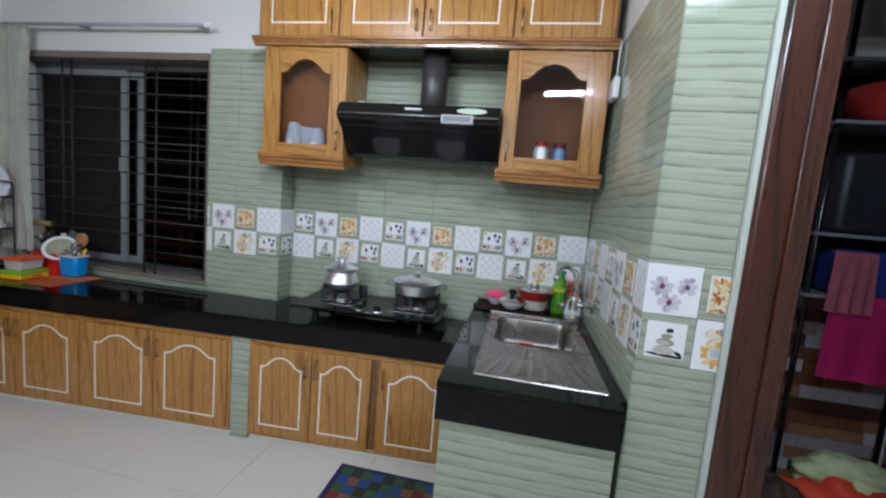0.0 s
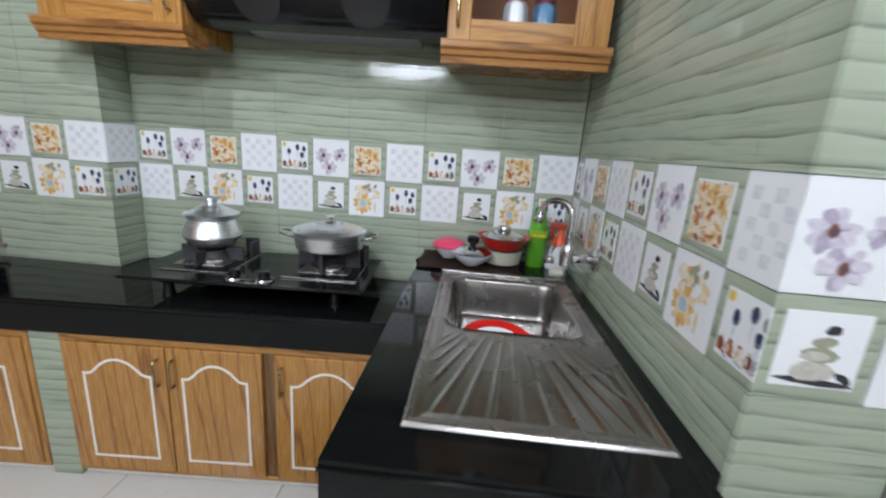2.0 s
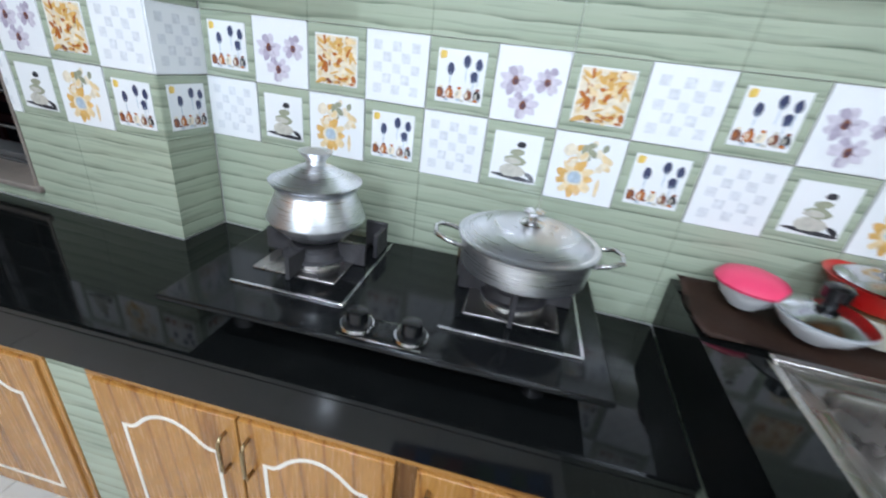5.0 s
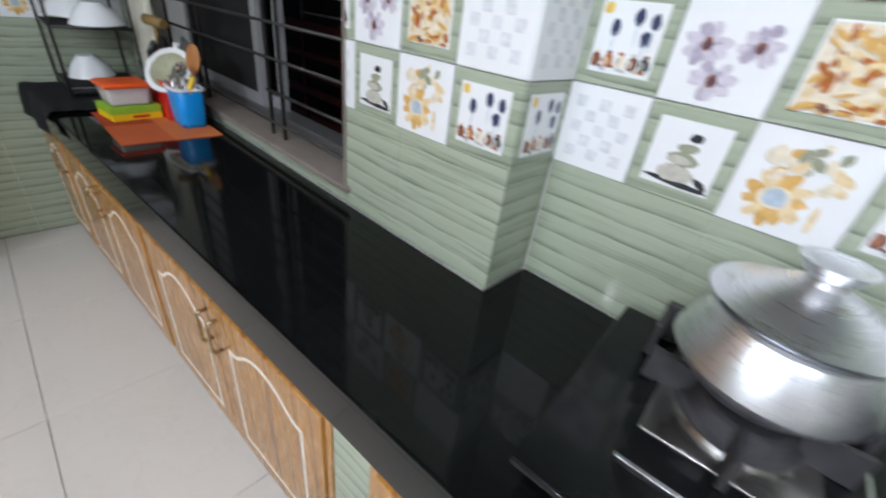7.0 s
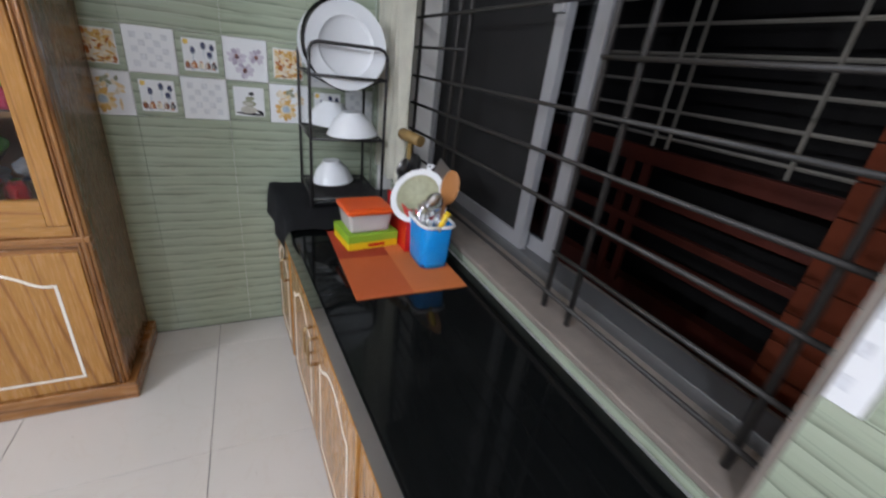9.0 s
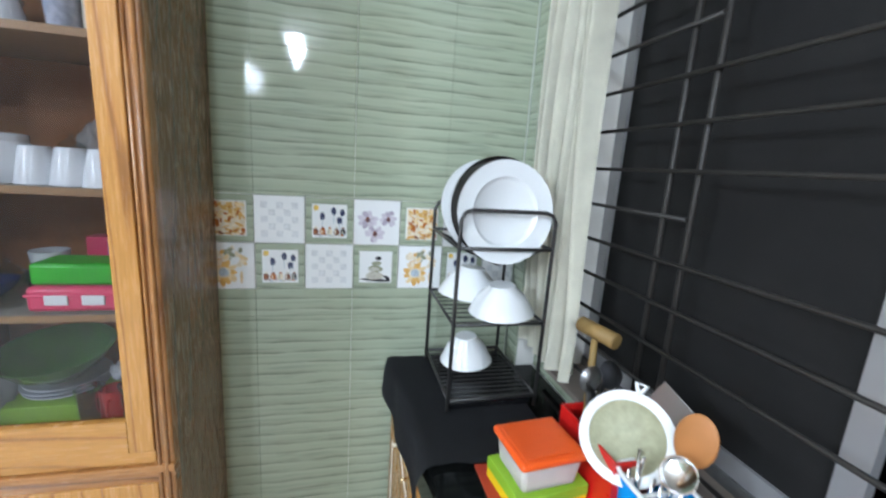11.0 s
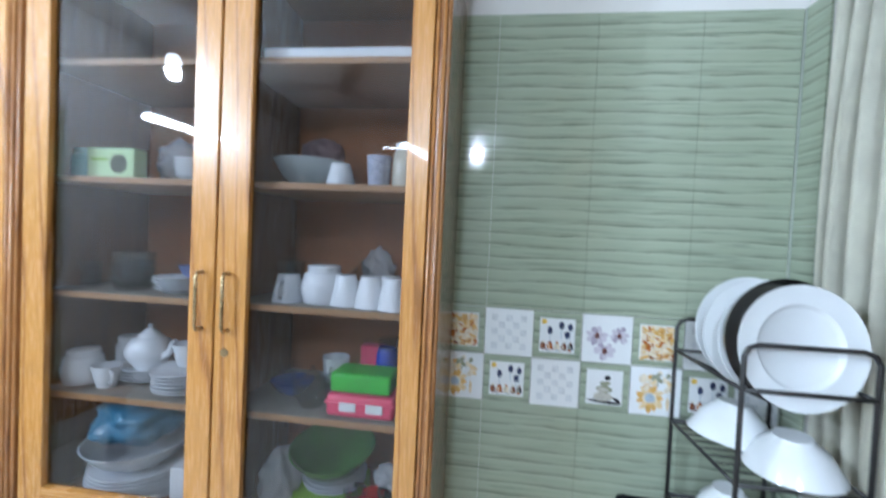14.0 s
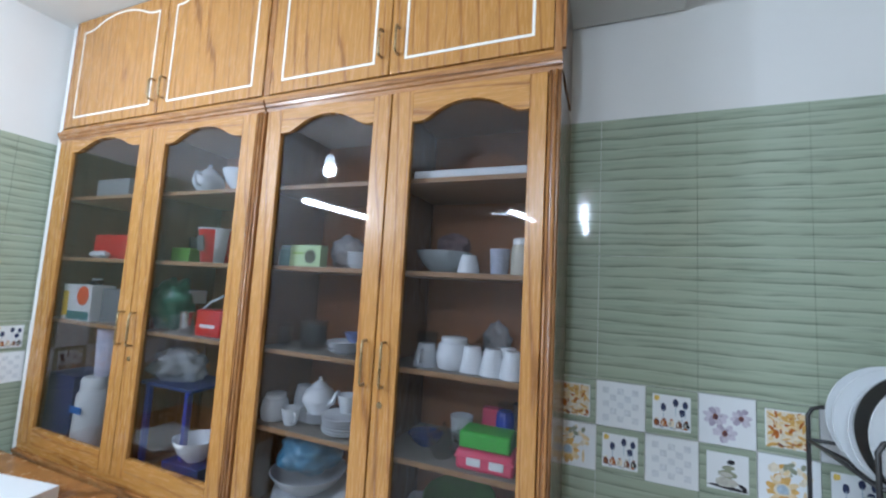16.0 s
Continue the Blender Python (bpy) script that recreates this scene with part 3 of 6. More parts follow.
def worktop():
    w = thing("worktop", ID, "long polished black granite worktop with a thick front edge", "worktop")
    b = prism([(XL + 0.004, run_front(XL)), (XP - 0.002, run_front(XP)), (XP - 0.002, -0.004), (-2.096, -0.004), (-2.096, YW - 0.004), (XN, YW - 0.004), (XN, YN - 0.004), (XL + 0.004, YN - 0.004)], CT - 0.022, CT, axis="z")
    bmesh.ops.bevel(b, geom=[e for e in b.edges if all(abs(v.co.y - run_front(v.co.x)) < 2e-3 for v in e.verts)], offset=0.005, segments=2, affect="EDGES")
    part("slab", b, GRANITE, w)
    b = prism([(XL + 0.004, run_front(XL) + 0.002), (XP - 0.002, run_front(XP) + 0.002), (XP - 0.002, run_front(XP) + 0.04), (XL + 0.004, run_front(XL) + 0.04)], CT - 0.133, CT - 0.0222, axis="z")
    part("front_apron", b, GRANITE, w, "black granite front strip")


worktop()

ZS = 0.955   # top of the sink counter
SX0, SX1, SY0, SY1 = -0.560, -0.052, -1.260, -0.290
SF = -1.362  # front of the sink slab


def sink_counter():
    c = thing("sink_counter", ID, "black granite sink counter on a green tiled base", "counter")
    part("base", box(-0.655, -0.034, SF + 0.022, -0.004, 0, ZS - 0.153), TILE, c, "green ribbed tile base")
    b = bmesh.new()
    z0 = ZS - 0.150
    for a in ((-0.675, SX0 + 0.012, SF, -0.004), (SX1 - 0.012, -0.030, SF, YE), (SX1 - 0.012, -0.004, YE, -0.004), (SX0 + 0.012, SX1 - 0.012, SF, SY0 + 0.012), (SX0 + 0.012, SX1 - 0.012, SY1 - 0.012, -0.004)):
        box(*a, z0, ZS, bm=b)
    bmesh.ops.remove_doubles(b, verts=b.verts[:], dist=1e-5)
    part("slab", b, GRANITE, c)
    part("slab_lip", rod([(-0.677, SF - 0.002, ZS - 0.016), (-0.032, SF - 0.002, ZS - 0.016)], 0.0045, 6), GRANITE, c)


sink_counter()


def sink():
    s = thing("sink", ID, "stainless steel sink with one bowl and a ribbed drainer", "sink")
    # height field: rim, bowl and fanned drainer
    nx, ny = 161, 201
    bx0, bx1, by0, by1 = SX0 + 0.048, SX1 - 0.045, -0.82, SY1 - 0.052
    cx, cy = (bx0 + bx1) / 2, (by0 + by1) / 2
    b = bmesh.new()
    grid = []
    for j in range(ny):
        row = []
        y = SY0 + (SY1 - SY0) * j / (ny - 1)
        for i in range(nx):
            x = SX0 + (SX1 - SX0) * i / (nx - 1)
            e = min(x - SX0, SX1 - x, y - SY0, SY1 - y)
            z = ZS + 0.003 + 0.005 * math.exp(-((e - 0.010) / 0.006) ** 2)
            if e < 0.002:
                z = ZS
            # rounded bowl
            qx, qy = max(0.0, abs(x - cx) - (bx1 - bx0) / 2 + 0.07), max(0.0, abs(y - cy) - (by1 - by0) / 2 + 0.07)
            inside = 0.07 - math.hypot(qx, qy)
            if inside > 0:
                f = min(1.0, inside / 0.035)
                z = ZS + 0.002 - 0.146 * (f * f * (3 - 2 * f))
            elif e > 0.03:
                z -= 0.006 * min(1, (e - 0.03) / 0.02)
                if y < by0 - 0.012:
                    # ribs that fan out from the bowl
                    ax = (x - cx) / (by0 + 0.24 - y)
                    rib = max(0.0, 1 - abs(((ax * 11.0) % 1.0) - 0.5) * 4.6) if abs(ax) < 0.93 else 0.0
                    fade = min(1, (by0 - 0.012 - y) / 0.05) * min(1, (e - 0.03) / 0.03)
                    z += 0.0030 * rib * fade
            row.append(b.verts.new((x, y, z)))
        grid.append(row)
    for j in range(ny - 1):
        for i in range(nx - 1):
            f = b.faces.new((grid[j][i], grid[j][i + 1], grid[j + 1][i + 1], grid[j + 1][i]))
            f.smooth = True
    part("basin", b, STEEL, s)
    part("drain", lathe([(0.0, -0.004), (0.035, -0.004), (0.045, 0.002), (0.045, -0.002), (0, -0.006)], 20), CHROME, s, m=pose(cx, cy, ZS - 0.141))
    # raised splash edge at the far end
    part("back_edge", box(SX0, SX1, SY1 - 0.022, SY1, ZS + 0.002, ZS + 0.016, 0.004), STEEL, s)


sink()

# ---- upper cabinets and hood ----


def wall_cabinet(x0, x1, gx0, gx1, hx, label):
    c = thing("wall_cabinet", ID, label, "cabinet", "glass-door wall cabinets")
    z0, z1, yf, yb = 1.80, 2.50, -0.30, (-0.004)
    t = 0.018
    ybk = yb if x0 > -2.1 else YW - 0.004
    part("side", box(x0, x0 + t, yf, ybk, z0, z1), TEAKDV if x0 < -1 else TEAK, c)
    part("side", box(x1 - t, x1, yf, yb, z0, z1), TEAK, c)
    part("floor_board", box(x0 + t, x1 - t, yf + 0.002, ybk, 1.872, 1.888), SHELFW, c)
    part("back", box(x0 + t, x1 - t, (ybk if x0 < -2.1 else yb) - 0.012, (ybk if x0 < -2.1 else yb) - 0.006, z0 + t, z1), BOARD, c)
    glass_door(c, "y", x0 + 0.003, x1 - 0.003, z0 + 0.028, z1 - 0.002, yf, -1, gx0, gx1, 1.90, 2.34, 0.085, hx, 1.93, 0.11)
    moulding(c, "y", x0 - 0.015, x1 + 0.012, z0 - 0.045, yf + 0.01, -1, 0.055, 0.075, "base_moulding", wood("teak_cornice", (0.42, 0.19, 0.055), (0.34, 0.145, 0.04), (0.13, 0.05, 0.015), vertical=False))
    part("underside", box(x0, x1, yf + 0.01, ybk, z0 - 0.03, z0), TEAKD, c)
    return c


wall_cabinet(-2.16, -1.585, -2.045, -1.70, -1.63, "teak wall cabinet with an arched glass door holding white cups")
wall_cabinet(-0.605, -0.035, -0.52, -0.16, -0.565, "teak wall cabinet with an arched glass door holding spice jars")


def loft_cabinet():
    c = thing("loft_cabinet", ID, "long teak loft cupboard with inlaid doors above the hood", "cabinet")
    z0, yf = 2.545, -0.33
    part("body", box(-2.2, -0.03, yf, -0.004, z0 + 0.002, ZC - 0.004), TEAKDV, c)
    moulding(c, "y", -2.225, -0.015, z0 - 0.045, yf + 0.01, -1, 0.05, 0.05, "base_moulding")
    xs = (-2.19, -1.645, -1.115, -0.59, -0.04)
    for k in range(4):
        wooden_door(c, "y", xs[k] + 0.006, xs[k + 1] - 0.006, z0 + 0.012, ZC - 0.02, yf, -1, xs[k + 1] - 0.045 if k in (0, 1) else xs[k] + 0.045, z0 + 0.10, rise=0.05, margin=0.085, mz=0.075)
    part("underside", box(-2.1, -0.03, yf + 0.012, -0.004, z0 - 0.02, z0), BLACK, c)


loft_cabinet()


def range_hood():
    h = thing("range_hood", ID, "black curved kitchen hood with a silver label and round duct", "range hood")
    x0, x1 = -1.575, -0.612
    prof = [(-0.004, 2.02), (-0.004, 2.155), (-0.36, 2.165), (-0.425, 2.15), (-0.47, 2.08), (-0.465, 2.055), (-0.40, 2.02), (-0.30, 1.88), (-0.24, 1.845), (-0.05, 1.865)]
    b = bmesh.new()
    a = [b.verts.new((x0, y, z)) for y, z in prof]
    c = [b.verts.new((x1, y, z)) for y, z in prof]
    b.faces.new(a)
    b.faces.new(c[::-1])
    for i in range(len(a)):
        j = (i + 1) % len(a)
        b.faces.new((a[i], c[i], c[j], a[j]))
    bmesh.ops.recalc_face_normals(b, faces=b.faces[:])
    bmesh.ops.bevel(b, geom=[e for e in b.edges if e.calc_length() > 0.9], offset=0.012, segments=3, affect="EDGES")
    part("shell", smooth(b, 40), BLACK, h)
    part("rim_line", rod([(x0 + 0.003, -0.472, 2.078), (x1 - 0.003, -0.472, 2.078)], 0.004, 6), CHROME, h)
    for dx in (0.28, 0.68):
        part("suction_cup", lathe([(0.0, 0.0), (0.08, 0.0), (0.09, 0.006), (0.08, 0.008), (0.0, 0.008)], 24), BLACK, h, m=Matrix.Translation((x0 + dx, -0.335, 1.935)) @ Euler((math.radians(118), 0, 0)).to_matrix().to_4x4())
    part("duct", rod([(-1.065, -0.16, 2.14), (-1.065, -0.16, 2.30), (-1.065, -0.16, 2.52)], 0.085, 24), solid("dark_duct", (0.045, 0.042, 0.042), 0.35), h)
    part("duct_collar", lathe([(0.085, 0), (0.11, 0), (0.105, 0.03), (0.088, 0.04), (0.085, 0.0)], 24), BLACK, h, m=pose(-1.065, -0.16, 2.152))
    lab = part("silver_label", box(-0.935, -0.755, -0.490, -0.466, 2.040, 2.088, 0.003), solid("label_silver", (0.42, 0.42, 0.43), 0.5), h, "silver rating label")
    part("label_print", box(-0.922, -0.768, -0.492, -0.489, 2.052, 2.080, 0.001), solid("label_grey", (0.20, 0.20, 0.20), 0.5), lab)
    part("sticker", lathe([(0, 0), (0.085, 0), (0.085, 0.0015), (0, 0.0015)], 24), solid("pale_sticker", (0.55, 0.66, 0.52), 0.4), h, m=Matrix.Translation((-0.77, -0.4505, 2.118)) @ Euler((math.radians(57), 0, 0)).to_matrix().to_4x4() @ Matrix.Diagonal((1, 0.26, 1, 1)))
    part("brand_bar", box(-1.16, -1.06, -0.003, 0.003, -0.006, 0.006), WHITEP, h, m=Matrix.Translation((0, -0.450, 2.118)) @ Euler((math.radians(-33), 0, 0)).to_matrix().to_4x4())
    part("button", box(-1.475, -1.435, -0.39, -0.35, 2.145, 2.165, 0.004), WHITEP, h)
    part("filter", box(-1.40, -0.72, -0.23, -0.07, 1.848, 1.858), GREY, h)


range_hood()

# ---- tall cupboard ----
TX, TB = -4.25, XL + 0.004     # front and back of the tall cupboard


def tall_unit(y0, y1, ysplit, panes, first):
    c = thing("glass_cupboard", ID, "tall teak crockery cupboard with arched glass doors, full of dishes", "cupboard", "tall crockery cupboards")
    t = 0.02
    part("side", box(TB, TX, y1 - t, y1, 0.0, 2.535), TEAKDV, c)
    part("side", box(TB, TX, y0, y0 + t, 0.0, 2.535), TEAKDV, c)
    part("back", box(TB, TB + 0.008, y0 + t, y1 - t, 0.05, 2.535), BOARD, c)
    part("top_board", box(TB + 0.008, TX, y0 + t, y1 - t, 2.515, 2.535), SHELFW, c)
    part("base_board", box(TB + 0.008, TX, y0 + t, y1 - t, 0.79, 0.81), SHELFW, c)
    part("partition", box(TB + 0.008, TX - 0.03, ysplit - 0.006, ysplit + 0.006, 0.81, 2.515), TEAKDV, c)
    for z in ((1.150, 1.470, 1.828, 2.185) if first else (1.470, 1.828, 2.185)):
        part("shelf", box(TB + 0.008, TX - 0.03, y0 + t, y1 - t, z, z + 0.018), SHELFW, c)
        part("shelf_liner", box(TB + 0.02, TX - 0.034, y0 + t + 0.01, y1 - t - 0.01, z + 0.018, z + 0.0195), PAPER, c, "newspaper shelf liner")
    # lower solid doors
    yr = y1 - 0.05
    moulding(c, "x", y0 + 0.003, y1 + (0.006 if first else -0.003), 0.70, TX, 1, 0.03, 0.06, "waist_moulding")
    moulding(c, "x", y0 + 0.003, y1 + (0.006 if first else -0.003), 2.535, TX, 1, 0.034, 0.055, "cornice")
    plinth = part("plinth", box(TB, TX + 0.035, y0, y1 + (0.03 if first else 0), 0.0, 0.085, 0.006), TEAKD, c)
    part("corner_post", box(TX - 0.02, TX + 0.022, y1 - 0.038, y1 + 0.004, 0.085, 2.535, 0.006), TEAKP, c)
    part("corner_bead", rod([(TX + 0.024, y1 - 0.012, 0.085), (TX + 0.024, y1 - 0.012, 2.535)], 0.007, 6), TEAKP, c)
    part("corner_bead", rod([(TX + 0.024, y1 - 0.030, 0.085), (TX + 0.024, y1 - 0.030, 2.535)], 0.005, 6), TEAKP, c)
    for u0, u1 in ((y0 + 0.022, ysplit - 0.002), (ysplit + 0.002, y1 - 0.04)):
        wooden_door(c, "x", u0, u1, 0.09, 0.70, TX, 1, None, None, rise=0.07, margin=0.09, mz=0.06)
    part("rail", box(TX, TX + 0.018, y0 + 0.02, y1 - 0.04, 0.762, 0.80, 0.002), TEAKH, c)
    for (u0, u1, g0, g1, gz, hu) in panes:
        glass_door(c, "x", u0, u1, 0.802, 2.533, TX, 1, g0, g1, 0.895, gz, 0.065, hu, 1.50, 0.16)
    part("keyhole", lathe([(0, 0), (0.013, 0), (0.011, 0.003), (0, 0.003)], 12), BRASS, c, m=Matrix.Translation((TX + 0.024, ysplit + 0.035, 1.355)) @ Euler((0, math.radians(90), 0)).to_matrix().to_4x4())
    return c


tall_unit(-2.690, -1.400, -2.035, [(-2.668, -2.038, -2.585, -2.115, 2.425, -2.072), (-2.032, -1.440, -1.940, -1.500, 2.410, -1.992)], True)
tall_unit(-4.330, -2.692, -3.455, [(-4.300, -3.458, -4.165, -3.555, 2.455, -3.50), (-3.452, -2.735, -3.350, -2.820, 2.440, -3.41)], False)


def loft_unit():
    c = thing("loft_cupboard", ID, "teak loft cupboard with white inlaid doors above the crockery cupboard", "cupboard")
    z0 = 2.59
    part("body", box(TB, TX - 0.001, -4.33, -1.402, z0, ZC - 0.004), TEAKDV, c)
    part("frame", box(TX - 0.001, TX + 0.014, -4.33, -1.402, z0, z0 + 0.025, 0.003), TEAKH, c)
    for u in (-4.32, -2.72, -1.42):
        part("stile", box(TX - 0.001, TX + 0.016, u, u + 0.035, z0 + 0.025, ZC - 0.004, 0.003), TEAKP, c)
    for u0, u1, hu in ((-4.285, -3.46, -3.50), (-3.455, -2.725, -3.415), (-2.68, -2.065, -2.10), (-2.06, -1.425, -2.025)):
        wooden_door(c, "x", u0, u1, z0 + 0.028, ZC - 0.006, TX, 1, hu, z0 + 0.16, rise=0.065, margin=0.07, mz=0.058, mtop=0.02)
    part("side_bead", box(TX - 0.03, TX + 0.018, -1.424, -1.397, z0, ZC - 0.004, 0.004), TEAKP, c)


loft_unit()

tagged(part("corner_bead", rod([(XL + 0.001, YN + 0.001, CT), (XL + 0.001, YN + 0.001, 2.535)], 0.0022, 6), GROUT), kind="structure")
tagged(part("edge_trim", box(TX - 0.02, TX + 0.0, -4.362, -4.345, 1.9, ZC, 0.003), WHITEP), kind="structure")
tagged(part("filler_panel", box(TB, TX - 0.005, -4.40, -4.332, 0, ZC - 0.004), PAINT), kind="structure")


# ---- curtain and its rod ----
def curtain():
    c = thing("curtain", ID, "cream gathered curtain hanging beside the window, drawn aside", "curtain")
    b = bmesh.new()
    n, rows = 90, 24
    x0, x1 = XN + 0.015, -4.185
    z0, z1 = 0.95, 2.64
    g = []
    for j in range(rows + 1):
        f = j / rows
        z = z1 + (z0 - z1) * f
        row = []
        pinch = 1 - 0.16 * math.sin(math.pi * min(1, f * 1.1))
        for i in range(n + 1):
            u = i / n
            x = x0 + (x1 - x0) * u * pinch + 0.012 * math.sin(u * 9 + f * 4)
            y = YW - 0.075 + 0.035 * math.sin(u * 2 * math.pi * 6 + 0.8 * math.sin(f * 3)) + 0.012 * math.sin(u * 31 + f * 5)
            row.append(b.verts.new((x, y, z)))
        g.append(row)
    for j in range(rows):
        for i in range(n):
            b.faces.new((g[j][i], g[j][i + 1], g[j + 1][i + 1], g[j + 1][i])).smooth = True
    bmesh.ops.solidify(b, geom=b.faces[:], thickness=0.002)
    part("cloth", b, CURTAIN, c)


curtain()


def curtain_rod():
    c = thing("curtain_rod", ID, "thin grey metal curtain rod above the window", "curtain rod")
    part("pole", rod([(XL + 0.02, YN - 0.03, 2.655), (XN, YW - 0.085, 2.655), (-2.66, YW - 0.075, 2.655)], 0.012, 10), ALUFR, c)
    part("finial", lathe([(0, -0.03), (0.018, -0.025), (0.022, 0), (0.015, 0.02), (0, 0.024)], 12), WHITEP, c, m=Matrix.Translation((-2.645, YW - 0.075, 2.655)) @ Euler((0, math.radians(90), 0)).to_matrix().to_4x4())
    for x in (-3.72, -2.72):
        part("bracket", box(x - 0.012, x + 0.012, YW - 0.075, YW, 2.64, 2.67, 0.003), ALUFR, c)


curtain_rod()


# ---- lamps and fan ----
def tube_lamp(p, q, label, hung=False):
    c = thing("tube_lamp", ID, label, "lamp")
    P, Q = Vector(p), Vector(q)
    d = (Q - P).normalized()
    part("tube", rod([P + d * 0.03, Q - d * 0.03], 0.014, 12), TUBEGLOW if hung else DIMGLOW, c)
    up = Vector((0, 0, 0.04))
    part("batten", rod([P + up, Q + up], 0.024, 6), WHITEP, c)
    for a in (P, Q - d * 0.03):
        part("cap", rod([a, a + d * 0.03], 0.02, 10), WHITEP, c)
        if hung:
            part("hanger", rod([a + up, Vector((a.x, a.y, ZC))], 0.006, 6), WHITEP, c)


tube_lamp((0.10, -1.95, 2.905), (0.10, -2.85, 2.905), "glowing white tube lamp hung from the ceiling", True)
tube_lamp((-2.1, -4.36, 2.70), (-1.0, -4.36, 2.70), "glowing white tube lamp on the far wall")


def bulb_lamp(x, y, r, label):
    c = thing("bulb_lamp", pose(x, y, 2.972), label, "lamp")
    if y < -1.65:
        part("stem", rod([(0, 0, 0), (0, 0, ZC - 2.972)], 0.008, 6), WHITEP, c)
    part("bulb", lathe([(0, -0.17), (r * 0.6, -0.163), (r, -0.13), (r * 0.85, -0.09), (r * 0.45, -0.065)], 20), TUBEGLOW, c)
    part("holder", lathe([(0.0, 0.0), (0.045, 0.0), (0.04, -0.02), (0.022, -0.03), (0.022, -0.068), (0, -0.07)], 16), WHITEP, c)


bulb_lamp(-2.70, -3.55, 0.05, "bright white ceiling bulb")
bulb_lamp(-1.45, -1.50, 0.035, "small white ceiling bulb")


def ceiling_fan():
    c = thing("ceiling_fan", pose(-1.7, -2.7, ZC), "dark ceiling fan with three blades at rest", "fan")
    part("rod", rod([(0, 0, 0), (0, 0, -0.22)], 0.012, 8), GREY, c)
    part("motor", lathe([(0, -0.20), (0.06, -0.205), (0.10, -0.235), (0.10, -0.275), (0.05, -0.30), (0, -0.305)], 24), GREY, c)
    for k in range(3):
        part("blade", box(0.09, 0.62, -0.06, 0.06, -0.258, -0.252, 0.002), GREY, c, m=pose(0, 0, 0, 0, 0, 25 + 120 * k))


ceiling_fan()

# ---- stove and what stands on it ----
HZ = 0.905


def gas_stove():
    h = thing("gas_stove", pose(-1.32, -0.28, 0, 0, 0, 4.0) @ pose(1.32, 0.28, 0), "black glass-topped two-burner gas stove on feet", "stove")
    x0, x1, y0, y1 = -1.790, -0.858, -0.515, -0.058
    part("glass_top", box(x0, x1, y0, y1, HZ - 0.014, HZ, 0.004), BLACKGL, h)
    part("body", box(x0 + 0.10, x1 - 0.10, y0 + 0.07, y1 - 0.03, CT + 0.055, HZ - 0.014, 0.018, 3), BLACK, h)
    for x in (x0 + 0.13, x1 - 0.13):
        for y in (y0 + 0.10, y1 - 0.07):
            part("foot", lathe([(0, 0), (0.026, 0), (0.022, 0.02), (0.018, 0.057), (0, 0.057)], 14), BLACK, h, m=pose(x, y, CT))
    for cx, (a, b) in ((-1.575, (-1.690, -1.418)), (-1.060, (-1.206, -0.908))):
        cy = -0.235
        tray = part("drip_tray", box(a, b, -0.412, -0.080, HZ, HZ + 0.004, 0.0015), BLACKGL, h)
        part("tray_dish", box(cx - 0.105, cx + 0.105, cy - 0.115, cy + 0.115, HZ + 0.004, HZ + 0.008, 0.002), STEEL, tray, "worn steel tray")
        part("tray_edge", box(a, b, -0.418, -0.411, HZ + 0.0, HZ + 0.0055, 0.001), CHROME, tray, "bright steel edge")
        part("tray_edge", box(b - 0.004, b + 0.002, -0.410, -0.080, HZ + 0.0, HZ + 0.0055, 0.001), CHROME, tray)
        burner = part("burner", lathe([(0.0, 0.0), (0.078, 0.0), (0.080, 0.010), (0.070, 0.014), (0.064, 0.030), (0.058, 0.033), (0.056, 0.040), (0.034, 0.040), (0.030, 0.030), (0.0, 0.028)], 32), CAST, h, m=pose(cx, cy, HZ + 0.008))
        part("burner_ring", lathe([(0.066, 0.0), (0.084, 0.0), (0.082, 0.008), (0.066, 0.009), (0.066, 0.0)], 32), CHROME, burner)
        lift = 0.004 if cx < -1.3 else 0.040
        for k in range(4):
            fin = prism([(0.070, 0.0), (0.135, 0.0), (0.135, 0.052 + lift), (0.062, 0.047 + lift), (0.066, 0.038)], -0.005, 0.005)
            part("pan_support", fin, CAST, h, m=pose(cx, cy, HZ + 0.006, 0, 0, -90 + 90 * k))
        for sx in (-1, 1):
            part("guard_plate", box(cx + sx * 0.118 - 0.030, cx + sx * 0.118 + 0.030, cy + 0.118, cy + 0.132, HZ + 0.004, HZ + 0.078, 0.003), CAST, h)
            part("guard_side", box(cx + sx * 0.142 - 0.006, cx + sx * 0.142 + 0.006, cy + 0.05, cy + 0.117, HZ + 0.004, HZ + 0.070, 0.003), CAST, h)
    pl = part("control_plate", rod([(-1.39, -0.470, HZ + 0.001), (-1.22, -0.470, HZ + 0.001)], 0.036, 20, flat=0.09), CHROME, h, "steel control plate")
    part("plate_face", rod([(-1.39, -0.470, HZ + 0.0035), (-1.22, -0.470, HZ + 0.0035)], 0.031, 20, flat=0.06), BLACKGL, pl)
    for x in (-1.362, -1.248):
        k = part("knob", lathe([(0.0, 0.0), (0.033, 0.0), (0.031, 0.008), (0.022, 0.010), (0.020, 0.034), (0.016, 0.036), (0, 0.036)], 20), BLACK, h, m=pose(x, -0.468, HZ + 0.005))
        part("knob_ring", lathe([(0.030, 0.0), (0.036, 0.0), (0.034, 0.005), (0.030, 0.005), (0.030, 0.0)], 20), CHROME, k)


gas_stove()


